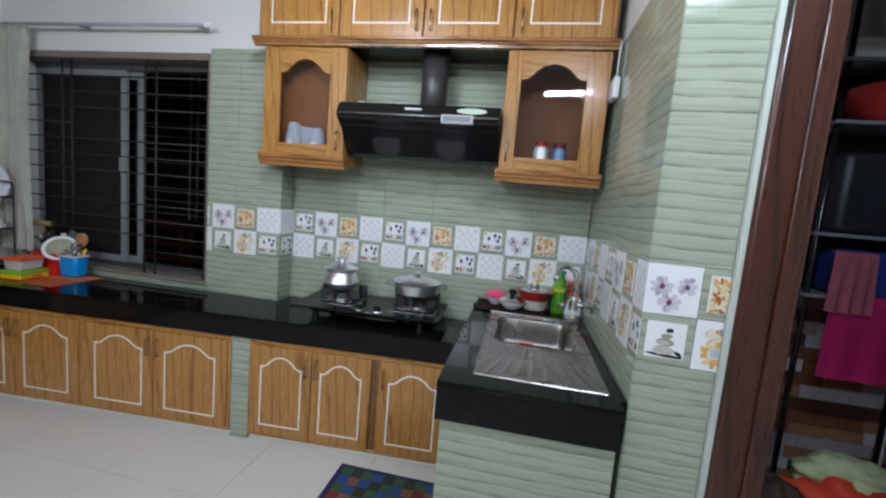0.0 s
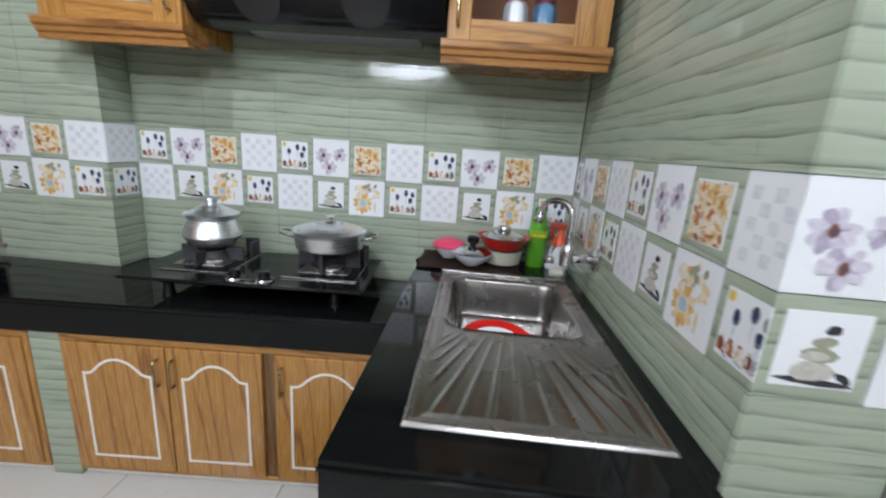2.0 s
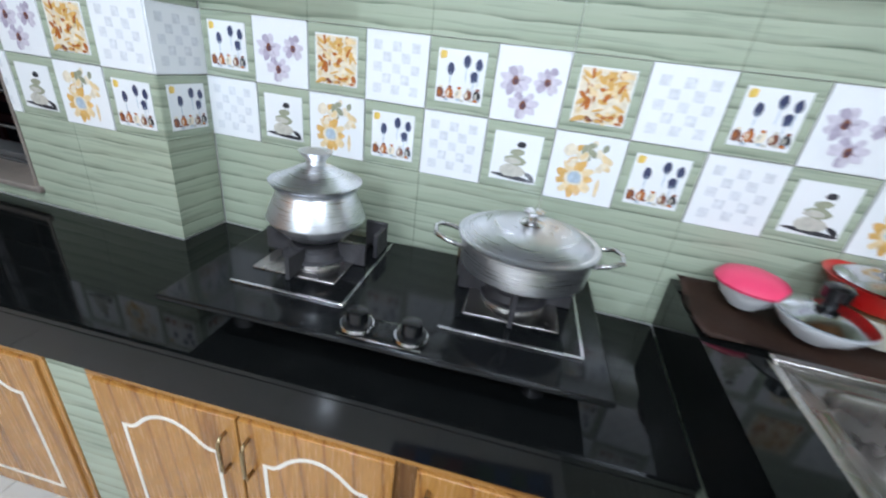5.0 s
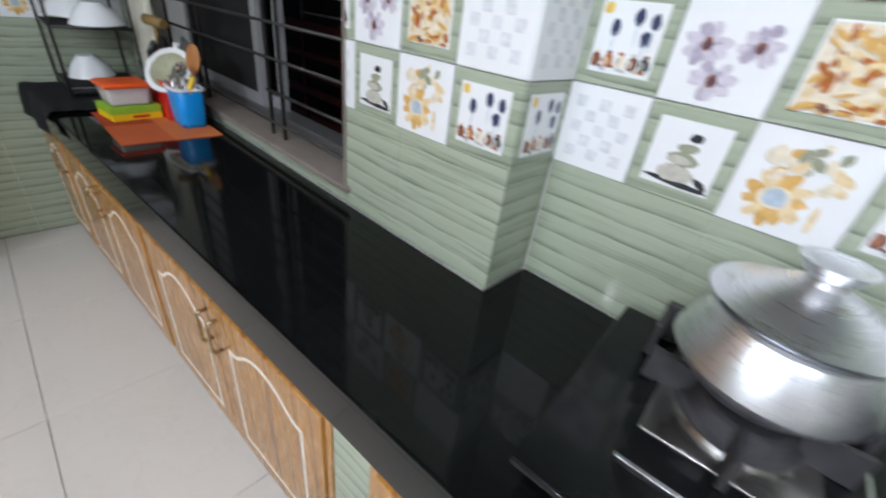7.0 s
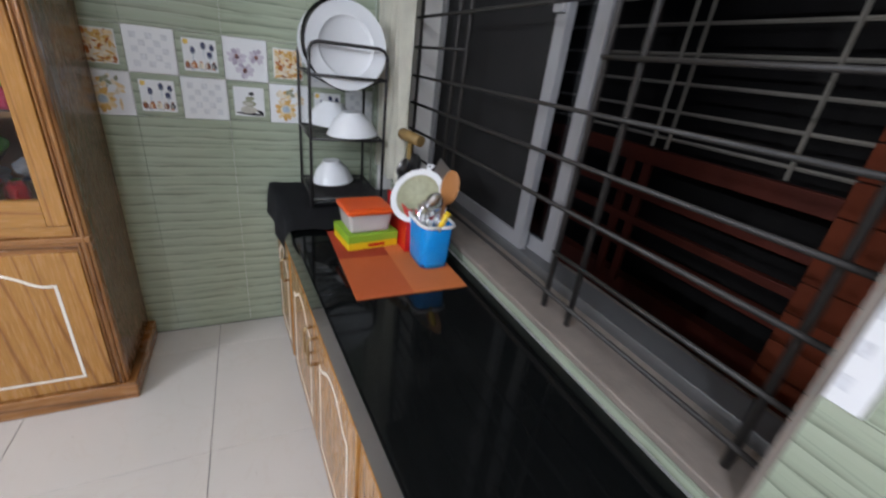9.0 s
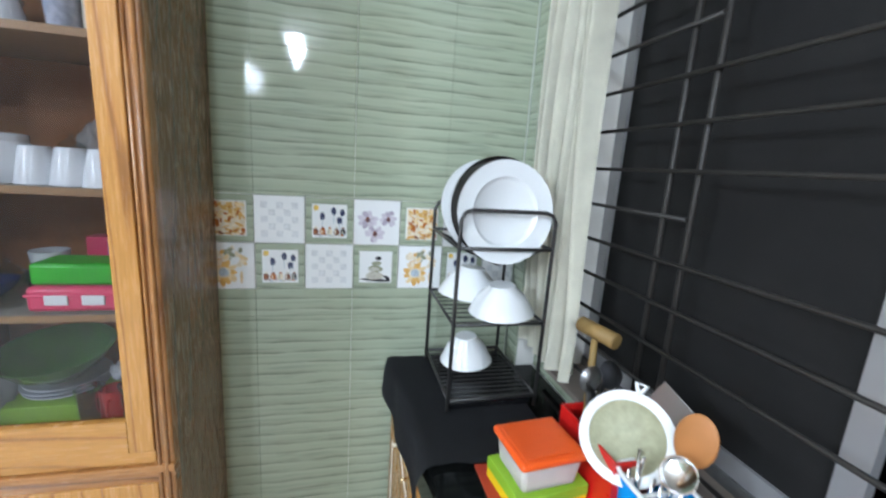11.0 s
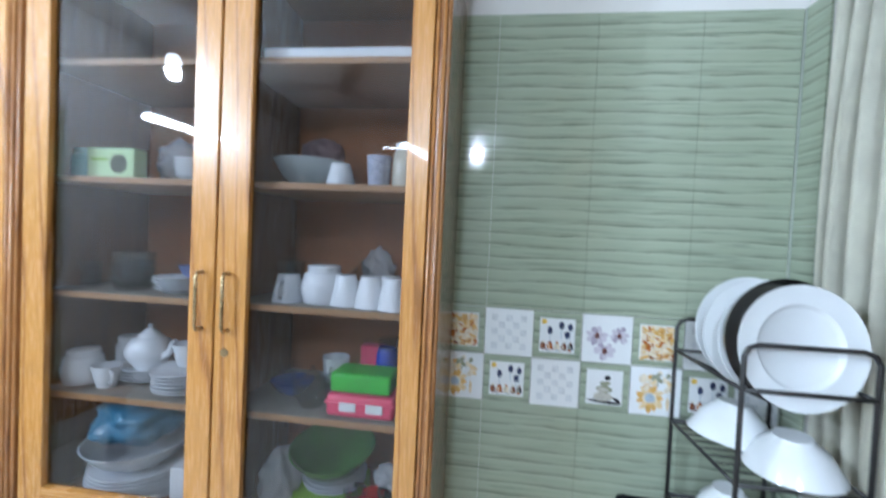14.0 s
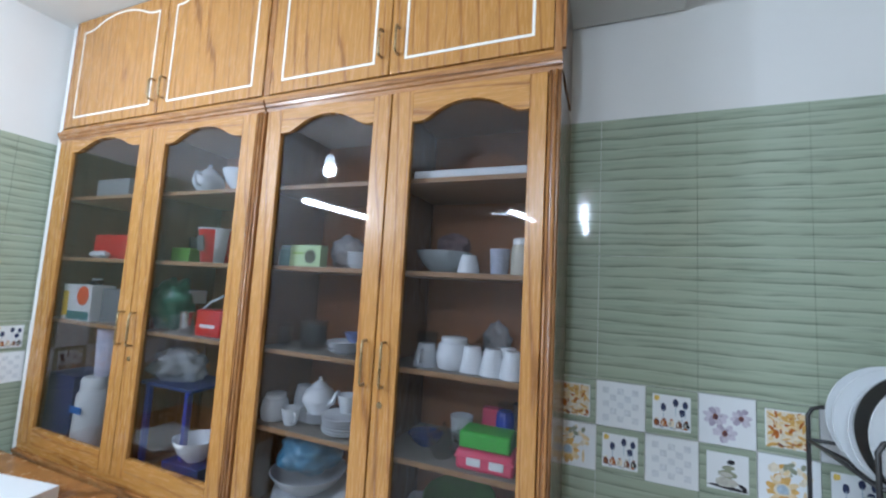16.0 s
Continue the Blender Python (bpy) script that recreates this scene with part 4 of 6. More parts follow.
def rice_pot():
    z = HZ + 0.057
    p = thing("aluminium_pot", pose(-1.585, -0.232, z), "rounded aluminium cooking pot with a flared lid on the burner", "pot")
    part("body", lathe([(0.0, 0.0), (0.054, 0.0), (0.078, 0.007), (0.114, 0.044), (0.121, 0.054), (0.118, 0.064), (0.110, 0.084), (0.098, 0.112), (0.092, 0.122), (0.103, 0.134), (0.100, 0.135), (0.089, 0.122), (0.109, 0.082), (0.0, 0.02)], 48), ALU, p)
    lid = part("lid", lathe([(0.109, 0.143), (0.111, 0.147), (0.094, 0.153), (0.066, 0.166), (0.040, 0.180), (0.024, 0.187), (0.022, 0.194), (0.038, 0.213), (0.040, 0.217), (0.034, 0.217), (0.0, 0.200)], 48), ALU, p)
    part("lid_lip", lathe([(0.096, 0.128), (0.098, 0.142), (0.108, 0.144), (0.096, 0.146), (0.092, 0.130), (0.096, 0.128)], 48), ALU, lid)


rice_pot()


def frying_pot():
    z = HZ + 0.097
    p = thing("steel_pan", pose(-1.057, -0.235, z, 0, 0, 8), "shallow steel cooking pan with domed lid and two loop handles", "pan")
    part("body", lathe([(0.0, 0.0), (0.128, 0.0), (0.141, 0.008), (0.147, 0.064), (0.154, 0.070), (0.154, 0.073), (0.144, 0.072), (0.136, 0.012), (0.0, 0.006)], 48), worn_aluminium("pan_steel", (0.76, 0.77, 0.80)), p)
    lid = part("lid", lathe([(0.154, 0.074), (0.156, 0.078), (0.150, 0.081), (0.142, 0.079), (0.122, 0.091), (0.080, 0.103), (0.040, 0.109), (0.0, 0.110)], 48), worn_aluminium("lid_steel", (0.70, 0.71, 0.74)), p)
    part("lid_knob", lathe([(0.0, 0.109), (0.030, 0.109), (0.026, 0.113), (0.011, 0.116), (0.010, 0.126), (0.022, 0.133), (0.023, 0.138), (0.012, 0.142), (0, 0.142)], 20), CHROME, lid)
    for s in (-1, 1):
        part("handle", rod([(s * 0.140, -0.042, 0.048), (s * 0.170, -0.045, 0.056), (s * 0.200, -0.034, 0.064), (s * 0.208, 0, 0.067), (s * 0.200, 0.034, 0.064), (s * 0.170, 0.045, 0.056), (s * 0.140, 0.042, 0.048)], 0.0055, 8), CHROME, p)


frying_pot()


def capped_block():
    # Capped block added for the dark brown shape behind the pan.
    p = thing("gas_lighter", pose(-1.215, -0.045, CT), "small dark brown block with a black cap behind the stove", "lighter")
    part("body", box(-0.028, 0.028, -0.018, 0.018, 0.0, 0.135, 0.006), solid("block_brown", (0.075, 0.055, 0.025), 0.5, vary=0.4), p)
    part("cap", lathe([(0, 0), (0.016, 0), (0.016, 0.02), (0, 0.022)], 12), BLACK, p, m=pose(0, 0, 0.135))


capped_block()

# ---- sink counter things ----


def ragged_mat():
    b = bmesh.new()
    n, m = 22, 12
    g = []
    for j in range(m + 1):
        row = []
        for i in range(n + 1):
            u, v = i / n, j / m
            x = -0.675 + 0.455 * u + 0.010 * math.sin(7 * v + 2)
            y = -0.285 + 0.265 * v + 0.012 * math.sin(5 * u + 1) * (1 - v)
            z = ZS + 0.004 + 0.006 * (1 + math.sin(9 * u + 5 * v)) * 0.5 + 0.018 * max(0, v - 0.75) * 4 * (1 - u)
            row.append(b.verts.new((x, y, z)))
        g.append(row)
    for j in range(m):
        for i in range(n):
            b.faces.new((g[j][i], g[j][i + 1], g[j + 1][i + 1], g[j + 1][i])).smooth = True
    bmesh.ops.solidify(b, geom=b.faces[:], thickness=0.004)
    return tagged(part("counter_mat", b, BROWNM), "crumpled dark brown mat on the sink counter", "mat")


ragged_mat()


def bowl(name, x, y, z, r, h, mat, label, category="bowl", lid=None, tilt=(0, 0), group=""):
    p = thing(name, pose(x, y, z, tilt[0], tilt[1], 0), label, category, group)
    part("body", lathe([(0, 0), (r * 0.42, 0), (r * 0.45, h * 0.06), (r * 0.75, h * 0.40), (r * 0.95, h * 0.85), (r, h), (r * 0.965, h), (r * 0.90, h * 0.84), (r * 0.70, h * 0.42), (r * 0.35, h * 0.12), (0, h * 0.1)], 36), mat, p)
    return p


MZ = ZS + 0.015
pb = bowl("basket_bowl", -0.545, -0.10, MZ, 0.072, 0.06, WHITEP, "white bowl holding a pink plastic strainer", "bowl")
part("strainer", lathe([(0.076, 0.054), (0.078, 0.060), (0.066, 0.075), (0.03, 0.088), (0, 0.090)], 24), PINK, pb, "pink strainer turned over")
sp = bowl("lidded_bowl", -0.440, -0.185, MZ, 0.088, 0.052, CERAMIC, "small white bowl with a glass lid and black knob", "bowl")
gl = part("lid", lathe([(0.086, 0.054), (0.088, 0.058), (0.060, 0.072), (0.03, 0.079), (0, 0.08)], 32), brushed("lid_glassy", (0.6, 0.62, 0.64), 0.15), sp)
part("lid_knob", lathe([(0, 0.078), (0.014, 0.079), (0.014, 0.09), (0.025, 0.098), (0.027, 0.120), (0.020, 0.126), (0, 0.127)], 18), BLACK, gl, "black knob")


def casserole():
    p = thing("food_container", pose(-0.305, -0.105, MZ), "clear round container under a red bowl with a glass lid", "container")
    part("tub", lathe([(0, 0), (0.075, 0), (0.083, 0.005), (0.092, 0.064), (0.096, 0.066), (0.088, 0.064), (0.079, 0.008), (0, 0.006)], 32), clear_plastic("cloudy_tub", (0.72, 0.68, 0.58), 0.55), p)
    part("rice", lathe([(0, 0.02), (0.07, 0.02), (0.05, 0.036), (0, 0.04)], 20), solid("cooked_food", (0.62, 0.50, 0.26), 0.8, vary=0.3, scale=60), p)
    bowlp = part("red_bowl", lathe([(0, 0.067), (0.07, 0.067), (0.088, 0.085), (0.112, 0.118), (0.118, 0.121), (0.106, 0.118), (0.08, 0.09), (0, 0.075)], 36), REDP, p, "red plastic bowl")
    part("glass_lid", lathe([(0.096, 0.116), (0.098, 0.120), (0.07, 0.134), (0.03, 0.141), (0, 0.142)], 32), brushed("lid_steel_small", (0.6, 0.6, 0.62), 0.15), p)
    part("lid_knob", lathe([(0, 0.14), (0.028, 0.141), (0.031, 0.156), (0.026, 0.166), (0, 0.168)], 18), CHROME, p)


casserole()


def dish_soap():
    p = thing("dish_soap_bottle", pose(-0.150, -0.075, ZS), "tall green dish-soap bottle with a dark green cap", "bottle")
    b = lathe([(0, 0), (0.036, 0.0), (0.040, 0.006), (0.040, 0.15), (0.038, 0.185), (0.030, 0.215), (0.026, 0.228), (0, 0.23)], 28)
    for v in b.verts:
        v.co.y *= 0.68
    part("body", b, solid("green_bottle", (0.11, 0.37, 0.025), 0.25), p)
    part("cap", lathe([(0, 0.228), (0.027, 0.228), (0.026, 0.262), (0.016, 0.278), (0, 0.279)], 20), solid("dark_green_cap", (0.015, 0.20, 0.035), 0.35), p)
    lab = part("label", box(-0.0385, 0.0385, -0.0285, -0.0265, 0.140, 0.172, 0.002), LIME, p, "yellow and red printed label")
    part("label_bar", box(-0.026, 0.026, -0.0300, -0.0284, 0.144, 0.154), YELLOW, lab)


dish_soap()


def spray_bottle():
    p = thing("spray_bottle", pose(-0.055, -0.085, ZS), "white spray bottle with an orange-red trigger head", "bottle")
    b = prism([(-0.050, 0), (0.050, 0), (0.050, 0.10), (0.030, 0.135), (-0.010, 0.135), (-0.028, 0.10)], -0.024, 0.024)
    bmesh.ops.bevel(b, geom=b.edges[:], offset=0.006, segments=2, affect="EDGES")
    part("body", smooth(b, 50), WHITEP, p)
    part("shoulder", lathe([(0.036, 0.112), (0.030, 0.140), (0.014, 0.160), (0.012, 0.185), (0, 0.186)], 20), solid("orange_red", (0.72, 0.08, 0.02), 0.35), p, m=pose(0.006, 0, 0))
    part("trigger", box(-0.045, 0.040, -0.014, 0.014, 0.185, 0.212, 0.006), solid("rust_red_plastic", (0.36, 0.06, 0.03), 0.4), p)
    part("lever", rod([(-0.030, 0, 0.190), (-0.036, 0, 0.165), (-0.026, 0, 0.145)], 0.006, 6), REDP, p)


spray_bottle()


def tap():
    p = thing("tap", ID, "chrome wall-mounted swan-neck sink tap", "tap")
    y, z = -0.462, 1.105
    fl = part("flange", lathe([(0, 0), (0.040, 0), (0.042, 0.006), (0.030, 0.016), (0, 0.018)], 24), CHROME, p, m=Matrix.Translation((0.0, y, z)) @ Euler((0, math.radians(-90), 0)).to_matrix().to_4x4())
    part("arm", rod([(-0.01, y, z), (-0.06, y, z), (-0.115, y, z)], [0.017, 0.016, 0.019], 14), CHROME, p)
    part("valve", lathe([(0, -0.035), (0.024, -0.032), (0.026, 0.02), (0.020, 0.045), (0.014, 0.05), (0.014, 0.065), (0, 0.066)], 20), CHROME, p, m=pose(-0.105, y, z))
    part("cross_handle", rod([(-0.155, y - 0.03, z - 0.005), (-0.185, y - 0.02, z - 0.008)], 0.014, 10), CHROME, p)
    pts = []
    for k in range(15):
        a = math.pi * k / 14
        pts.append((-0.105 - 0.045 + 0.045 * math.cos(a), y + 0.055 * (1 - math.cos(a)), z + 0.145 + 0.05 * math.sin(a)))
    part("spout", rod([(-0.105, y, z + 0.055), (-0.105, y, z + 0.10)] + pts + [(-0.199, y + 0.114, z + 0.125)], 0.0125, 12), CHROME, p)
    part("nozzle", rod([(-0.1965, y + 0.112, z + 0.135), (-0.201, y + 0.118, z + 0.102)], 0.017, 12), CHROME, p)


tap()


def scourer():
    b = bmesh.new()
    bmesh.ops.create_icosphere(b, subdivisions=3, radius=0.03)
    for v in b.verts:
        k = 1 + 0.35 * noise.noise(v.co * 60) + 0.2 * noise.noise(v.co * 140)
        v.co = Vector((v.co.x * 1.1 * k, v.co.y * k, v.co.z * 0.75 * k + 0.022))
    smooth(b, 80)
    ob = part("scrubbing_pad", b, solid("cream_foam", (0.62, 0.60, 0.50), 0.9, bump=0.6))
    ob.matrix_basis = pose(-0.075, -0.225, ZS)
    tagged(ob, "crumpled cream scrubbing pad beside the tap", "sponge")


scourer()


def sink_plates():
    cx, cy = -0.318, -0.640
    q = thing("square_plate", pose(cx, cy - 0.03, ZS - 0.138, 6, 0, 18), "white square plate lying in the sink", "plate")
    part("dish", box(-0.13, 0.13, -0.13, 0.13, 0, 0.012, 0.005), CERAMIC, q)
    p = thing("red_rim_plate", pose(cx - 0.02, cy - 0.03, ZS - 0.118, 9, 2, 0), "white plate with a broad red rim in the sink", "plate")
    part("dish", lathe([(0, 0), (0.07, 0), (0.085, 0.004), (0.125, 0.016), (0.125, 0.019), (0.085, 0.009), (0, 0.006)], 40), CERAMIC, p)
    part("red_rim", lathe([(0.092, 0.0115), (0.120, 0.0205), (0.1255, 0.020), (0.120, 0.0185), (0.092, 0.0105), (0.092, 0.0115)], 40), REDP, p, "red printed rim")
    part("spoon", rod([(-0.04, 0.03, 0.014), (0.05, -0.09, 0.03)], 0.005, 6), STEEL, p)


sink_plates()


def switch_box():
    p = thing("socket_box", ID, "small white switch box with a cable on the sink wall", "switch")
    part("box", box(-0.035, -0.002, -0.42, -0.30, 2.23, 2.34, 0.006), WHITEP, p)
    part("cable", rod([(-0.012, -0.36, 2.34), (-0.012, -0.35, 2.42), (-0.010, -0.36, 2.54)], 0.005, 6), WHITEP, p)


switch_box()


def rug():
    cl = [solid(n_, c_, 0.95, vary=0.3, bump=0.7, grain=500) for n_, c_ in (("rug_navy", (0.012, 0.02, 0.075)), ("rug_green", (0.03, 0.085, 0.035)), ("rug_maroon", (0.17, 0.02, 0.018)), ("rug_blue", (0.02, 0.06, 0.20)), ("rug_dark", (0.025, 0.028, 0.022)), ("rug_tan", (0.16, 0.08, 0.035)))]
    x0, x1, y0, y1 = -1.33, -0.70, -1.10, -0.63
    p = thing("rug", ID, "checked multicolour rug with a navy border on the floor", "rug")
    part("backing", box(x0, x1, y0, y1, 0.0015, 0.010, 0.003), cl[0], p, "navy woven border")
    cols = random.Random(5)
    n, m = 9, 6
    for i in range(n):
        for j in range(m):
            u0 = x0 + 0.035 + (x1 - x0 - 0.07) * i / n
            u1 = x0 + 0.035 + (x1 - x0 - 0.07) * (i + 1) / n
            v0 = y0 + 0.03 + (y1 - y0 - 0.06) * j / m
            v1 = y0 + 0.03 + (y1 - y0 - 0.06) * (j + 1) / m
            part("patch", box(u0 + 0.001, u1 - 0.001, v0 + 0.001, v1 - 0.001, 0.010, 0.0135), cl[1 + (i * 2 + j * 3 + cols.randint(0, 1)) % 5], p)


rug()

# ---- worktop by the window ----


def place_mat():
    p = thing("place_mat", ID, "orange and brick-red woven place mat on the worktop", "mat")
    x0, x1, y0, y1 = -4.05, -3.530, -0.600, -0.235
    part("mat_half", box(x0 + 0.25, x1, y0, -0.42, CT, CT + 0.004, 0.001), MATOR, p)
    part("mat_half", box(x0, x1, -0.42, y1, CT, CT + 0.004, 0.001), solid("light_orange_mat", (0.60, 0.16, 0.04), 0.7, bump=0.4, grain=500), p)
    part("mat_half", box(x0, x0 + 0.25, y0, -0.42, CT, CT + 0.004, 0.001), MATRED, p)


place_mat()
PMZ = CT + 0.004


def snack_boxes():
    p = thing("card_box", pose(-3.943, -0.472, PMZ, 0, 0, 8), "lime and yellow card box lying under a food tub", "box")
    part("lid", box(-0.080, 0.080, -0.098, 0.098, 0.028, 0.058, 0.002), LIME, p)
    part("tray", box(-0.079, 0.079, -0.097, 0.097, 0.0, 0.0279, 0.002), YELLOW, p, "yellow lower half")
    part("print_bar", box(0.0792, 0.0798, -0.02, 0.045, 0.008, 0.02), REDP, p)
    q = thing("food_tub", pose(-3.938, -0.478, PMZ + 0.058, 0, 0, 5), "clear food tub of flour with an orange lid", "tub")
    b = box(-0.072, 0.072, -0.082, 0.082, 0, 0.078, 0.012, 3)
    for v in b.verts:
        k = 0.88 + 0.12 * v.co.z / 0.078
        v.co.x *= k
        v.co.y *= k
    part("tub", b, clear_plastic("cloudy_food_tub", (0.78, 0.74, 0.70), 0.6), q)
    part("contents", box(-0.058, 0.058, -0.067, 0.067, 0.004, 0.046, 0.01), solid("white_flour", (0.78, 0.74, 0.68), 0.9), q)
    part("lid", box(-0.080, 0.080, -0.090, 0.090, 0.072, 0.092, 0.009, 3), ORANGE, q, "orange snap lid")
    part("lid_rim", box(-0.066, 0.066, -0.076, 0.076, 0.0915, 0.095, 0.002), ORANGE, q)


snack_boxes()


def cutlery_cup():
    x, y = -3.738, -0.295
    p = thing("cutlery_holder", pose(x, y, PMZ), "bright blue plastic cutlery holder full of spoons", "holder")
    b = bmesh.new()
    ring = []
    seg = 28
    for z, k in ((0.0, 0.86), (0.02, 0.90), (0.155, 1.0), (0.158, 0.97), (0.012, 0.84)):
        r = []
        for i in range(seg):
            a = 2 * math.pi * i / seg
            c, s = math.cos(a), math.sin(a)
            r.append(b.verts.new((0.085 * k * abs(c) ** 0.45 * (1 if c > 0 else -1), 0.058 * k * abs(s) ** 0.45 * (1 if s > 0 else -1), z)))
        ring.append(r)
    for a, c in zip(ring, ring[1:]):
        for i in range(seg):
            b.faces.new((a[i], a[(i + 1) % seg], c[(i + 1) % seg], c[i]))
    b.faces.new(ring[0][::-1])
    b.faces.new(ring[-1])
    smooth(b, 40)
    part("cup", b, BLUE, p)
    part("foot", box(-0.070, 0.070, -0.047, 0.047, -0.0, 0.016, 0.006), NAVY, p)
    rim = []
    for i in range(seg + 1):
        a = 2 * math.pi * i / seg
        c, s = math.cos(a), math.sin(a)
        rim.append((0.088 * abs(c) ** 0.45 * (1 if c > 0 else -1), 0.061 * abs(s) ** 0.45 * (1 if s > 0 else -1), 0.158))
    part("rim", rod(rim, 0.006, 6), WHITEP, p, "white rim")
    part("partition", box(-0.004, 0.004, -0.05, 0.05, 0.02, 0.150), WHITEP, p)
    rng = random.Random(11)
    for k in range(12):
        u, v = rng.uniform(-0.065, 0.065), rng.uniform(-0.035, 0.04)
        du, dv = rng.uniform(-0.03, 0.03), rng.uniform(-0.02, 0.02)
        ht = rng.uniform(0.175, 0.205)
        s = thing("spoon", pose(x, y, PMZ), "steel spoon standing in the cutlery holder", "spoon", "cutlery in the blue holder")
        part("stem", rod([(u, v, 0.02), (u + du, v + dv, ht)], [0.003, 0.0055], 6, flat=0.5), CHROME, s)
    w = thing("wooden_spoon", pose(x, y, PMZ), "brown wooden rice spoon standing in the holder", "spoon")
    part("stem", rod([(-0.02, 0.035, 0.02), (-0.005, 0.05, 0.22)], 0.007, 8), SPOONW, w)
    b = bmesh.new()
    bmesh.ops.create_uvsphere(b, u_segments=20, v_segments=12, radius=1)
    for v in b.verts:
        v.co = Vector((v.co.x * 0.042, v.co.y * 0.007, v.co.z * 0.060))
    smooth(b, 80)
    part("blade", b, SPOONW, w, m=pose(0.004, 0.055, 0.270, -8, 6, 20))
    l = thing("ladle", pose(x, y, PMZ), "steel ladle standing in the cutlery holder", "ladle")
    part("stem", rod([(0.03, 0.01, 0.02), (0.045, 0.0, 0.20)], 0.004, 6), CHROME, l)
    part("cup", lathe([(0, 0), (0.02, 0.003), (0.033, 0.016), (0.036, 0.026), (0.034, 0.026), (0.030, 0.017), (0, 0.005)], 24), CHROME, l, m=pose(0.040, 0.0, 0.220, 50, 20, 0))
    k = thing("kitchen_knife", pose(x, y, PMZ), "knife with a yellow handle in the cutlery holder", "knife")
    part("handle", rod([(0.06, -0.015, 0.10), (0.10, 0.012, 0.215)], 0.0095, 8), YELLOW, k)


cutlery_cup()


def red_bin():
    x, y = -3.93, -0.295
    p = thing("utensil_box", pose(x, y, CT), "red plastic utensil box packed with tools", "box")
    b = bmesh.new()
    for a in ((-0.12, 0.12, -0.062, -0.056, 0, 0.17), (-0.12, 0.12, 0.056, 0.062, 0, 0.17), (-0.12, -0.114, -0.056, 0.056, 0, 0.17), (0.114, 0.12, -0.056, 0.056, 0, 0.17), (-0.114, 0.114, -0.056, 0.056, 0, 0.006)):
        box(*a, bm=b)
    part("bin", b, REDP, p)
    m = thing("wooden_mallet", pose(x - 0.10, y + 0.01, CT), "old wooden mallet standing in the red box", "mallet")
    part("stem", rod([(0, 0, 0.02), (-0.03, 0.01, 0.36)], 0.010, 8), solid("olive_wood", (0.26, 0.17, 0.055), 0.6, vary=0.3), m)
    part("head", rod([(-0.075, -0.01, 0.385), (0.035, 0.03, 0.375)], 0.022, 10), solid("olive_wood_head", (0.24, 0.15, 0.05), 0.6, vary=0.3), m)
    c = thing("colander", pose(x + 0.085, y - 0.005, CT), "white round colander leaning in the red box", "colander")
    mm = pose(0.0, -0.01, 0.21, 52, 0, 38)
    part("dish", lathe([(0.0, -0.035), (0.05, -0.032), (0.078, -0.012), (0.088, 0.0), (0.084, 0.002), (0.072, -0.010), (0.045, -0.026), (0.0, -0.030)], 32), solid("olive_net", (0.36, 0.36, 0.24), 0.6, vary=0.35, scale=50), c, m=mm)
    part("rim", lathe([(0.082, -0.002), (0.104, 0.0), (0.106, 0.005), (0.084, 0.004), (0.082, -0.002)], 32), WHITEP, c, "white rim", m=mm)
    part("grip", rod([(0.0, 0.100, 0.0), (-0.012, 0.128, 0.0), (0.012, 0.128, 0.0), (0.0, 0.100, 0.0)], 0.006, 6), WHITEP, c, m=mm)
    s = thing("spatula", pose(x + 0.03, y + 0.035, CT), "grey flat spatula standing in the red box", "spatula")
    part("stem", rod([(0, 0, 0.02), (0.05, 0.02, 0.25)], 0.005, 6), CHROME, s)
    part("blade", box(-0.045, 0.045, -0.0015, 0.0015, 0.0, 0.095, 0.001), brushed("dull_blade", (0.35, 0.36, 0.37), 0.4), s, m=pose(0.055, 0.022, 0.245, 0, 28, 18))
    for k, (dx, dy, hgt) in enumerate(((-0.05, -0.02, 0.27), (-0.02, 0.02, 0.30), (-0.07, 0.03, 0.25), (0.0, -0.03, 0.24))):
        q = thing("ladle", pose(x + dx, y + dy, CT), "dark steel ladle standing in the red box", "ladle", "tools in the red box")
        part("stem", rod([(0, 0, 0.02), (-0.01 * k, 0.008, hgt)], 0.005, 6), CHROME, q)
        part("cup", lathe([(0, 0), (0.022, 0.004), (0.034, 0.018), (0.036, 0.026), (0.030, 0.02), (0, 0.008)], 20), brushed("dark_steel", (0.22, 0.22, 0.23), 0.3), q, m=pose(-0.01 * k, 0.008, hgt, 60 + 20 * k, 25 * k, 0))


red_bin()


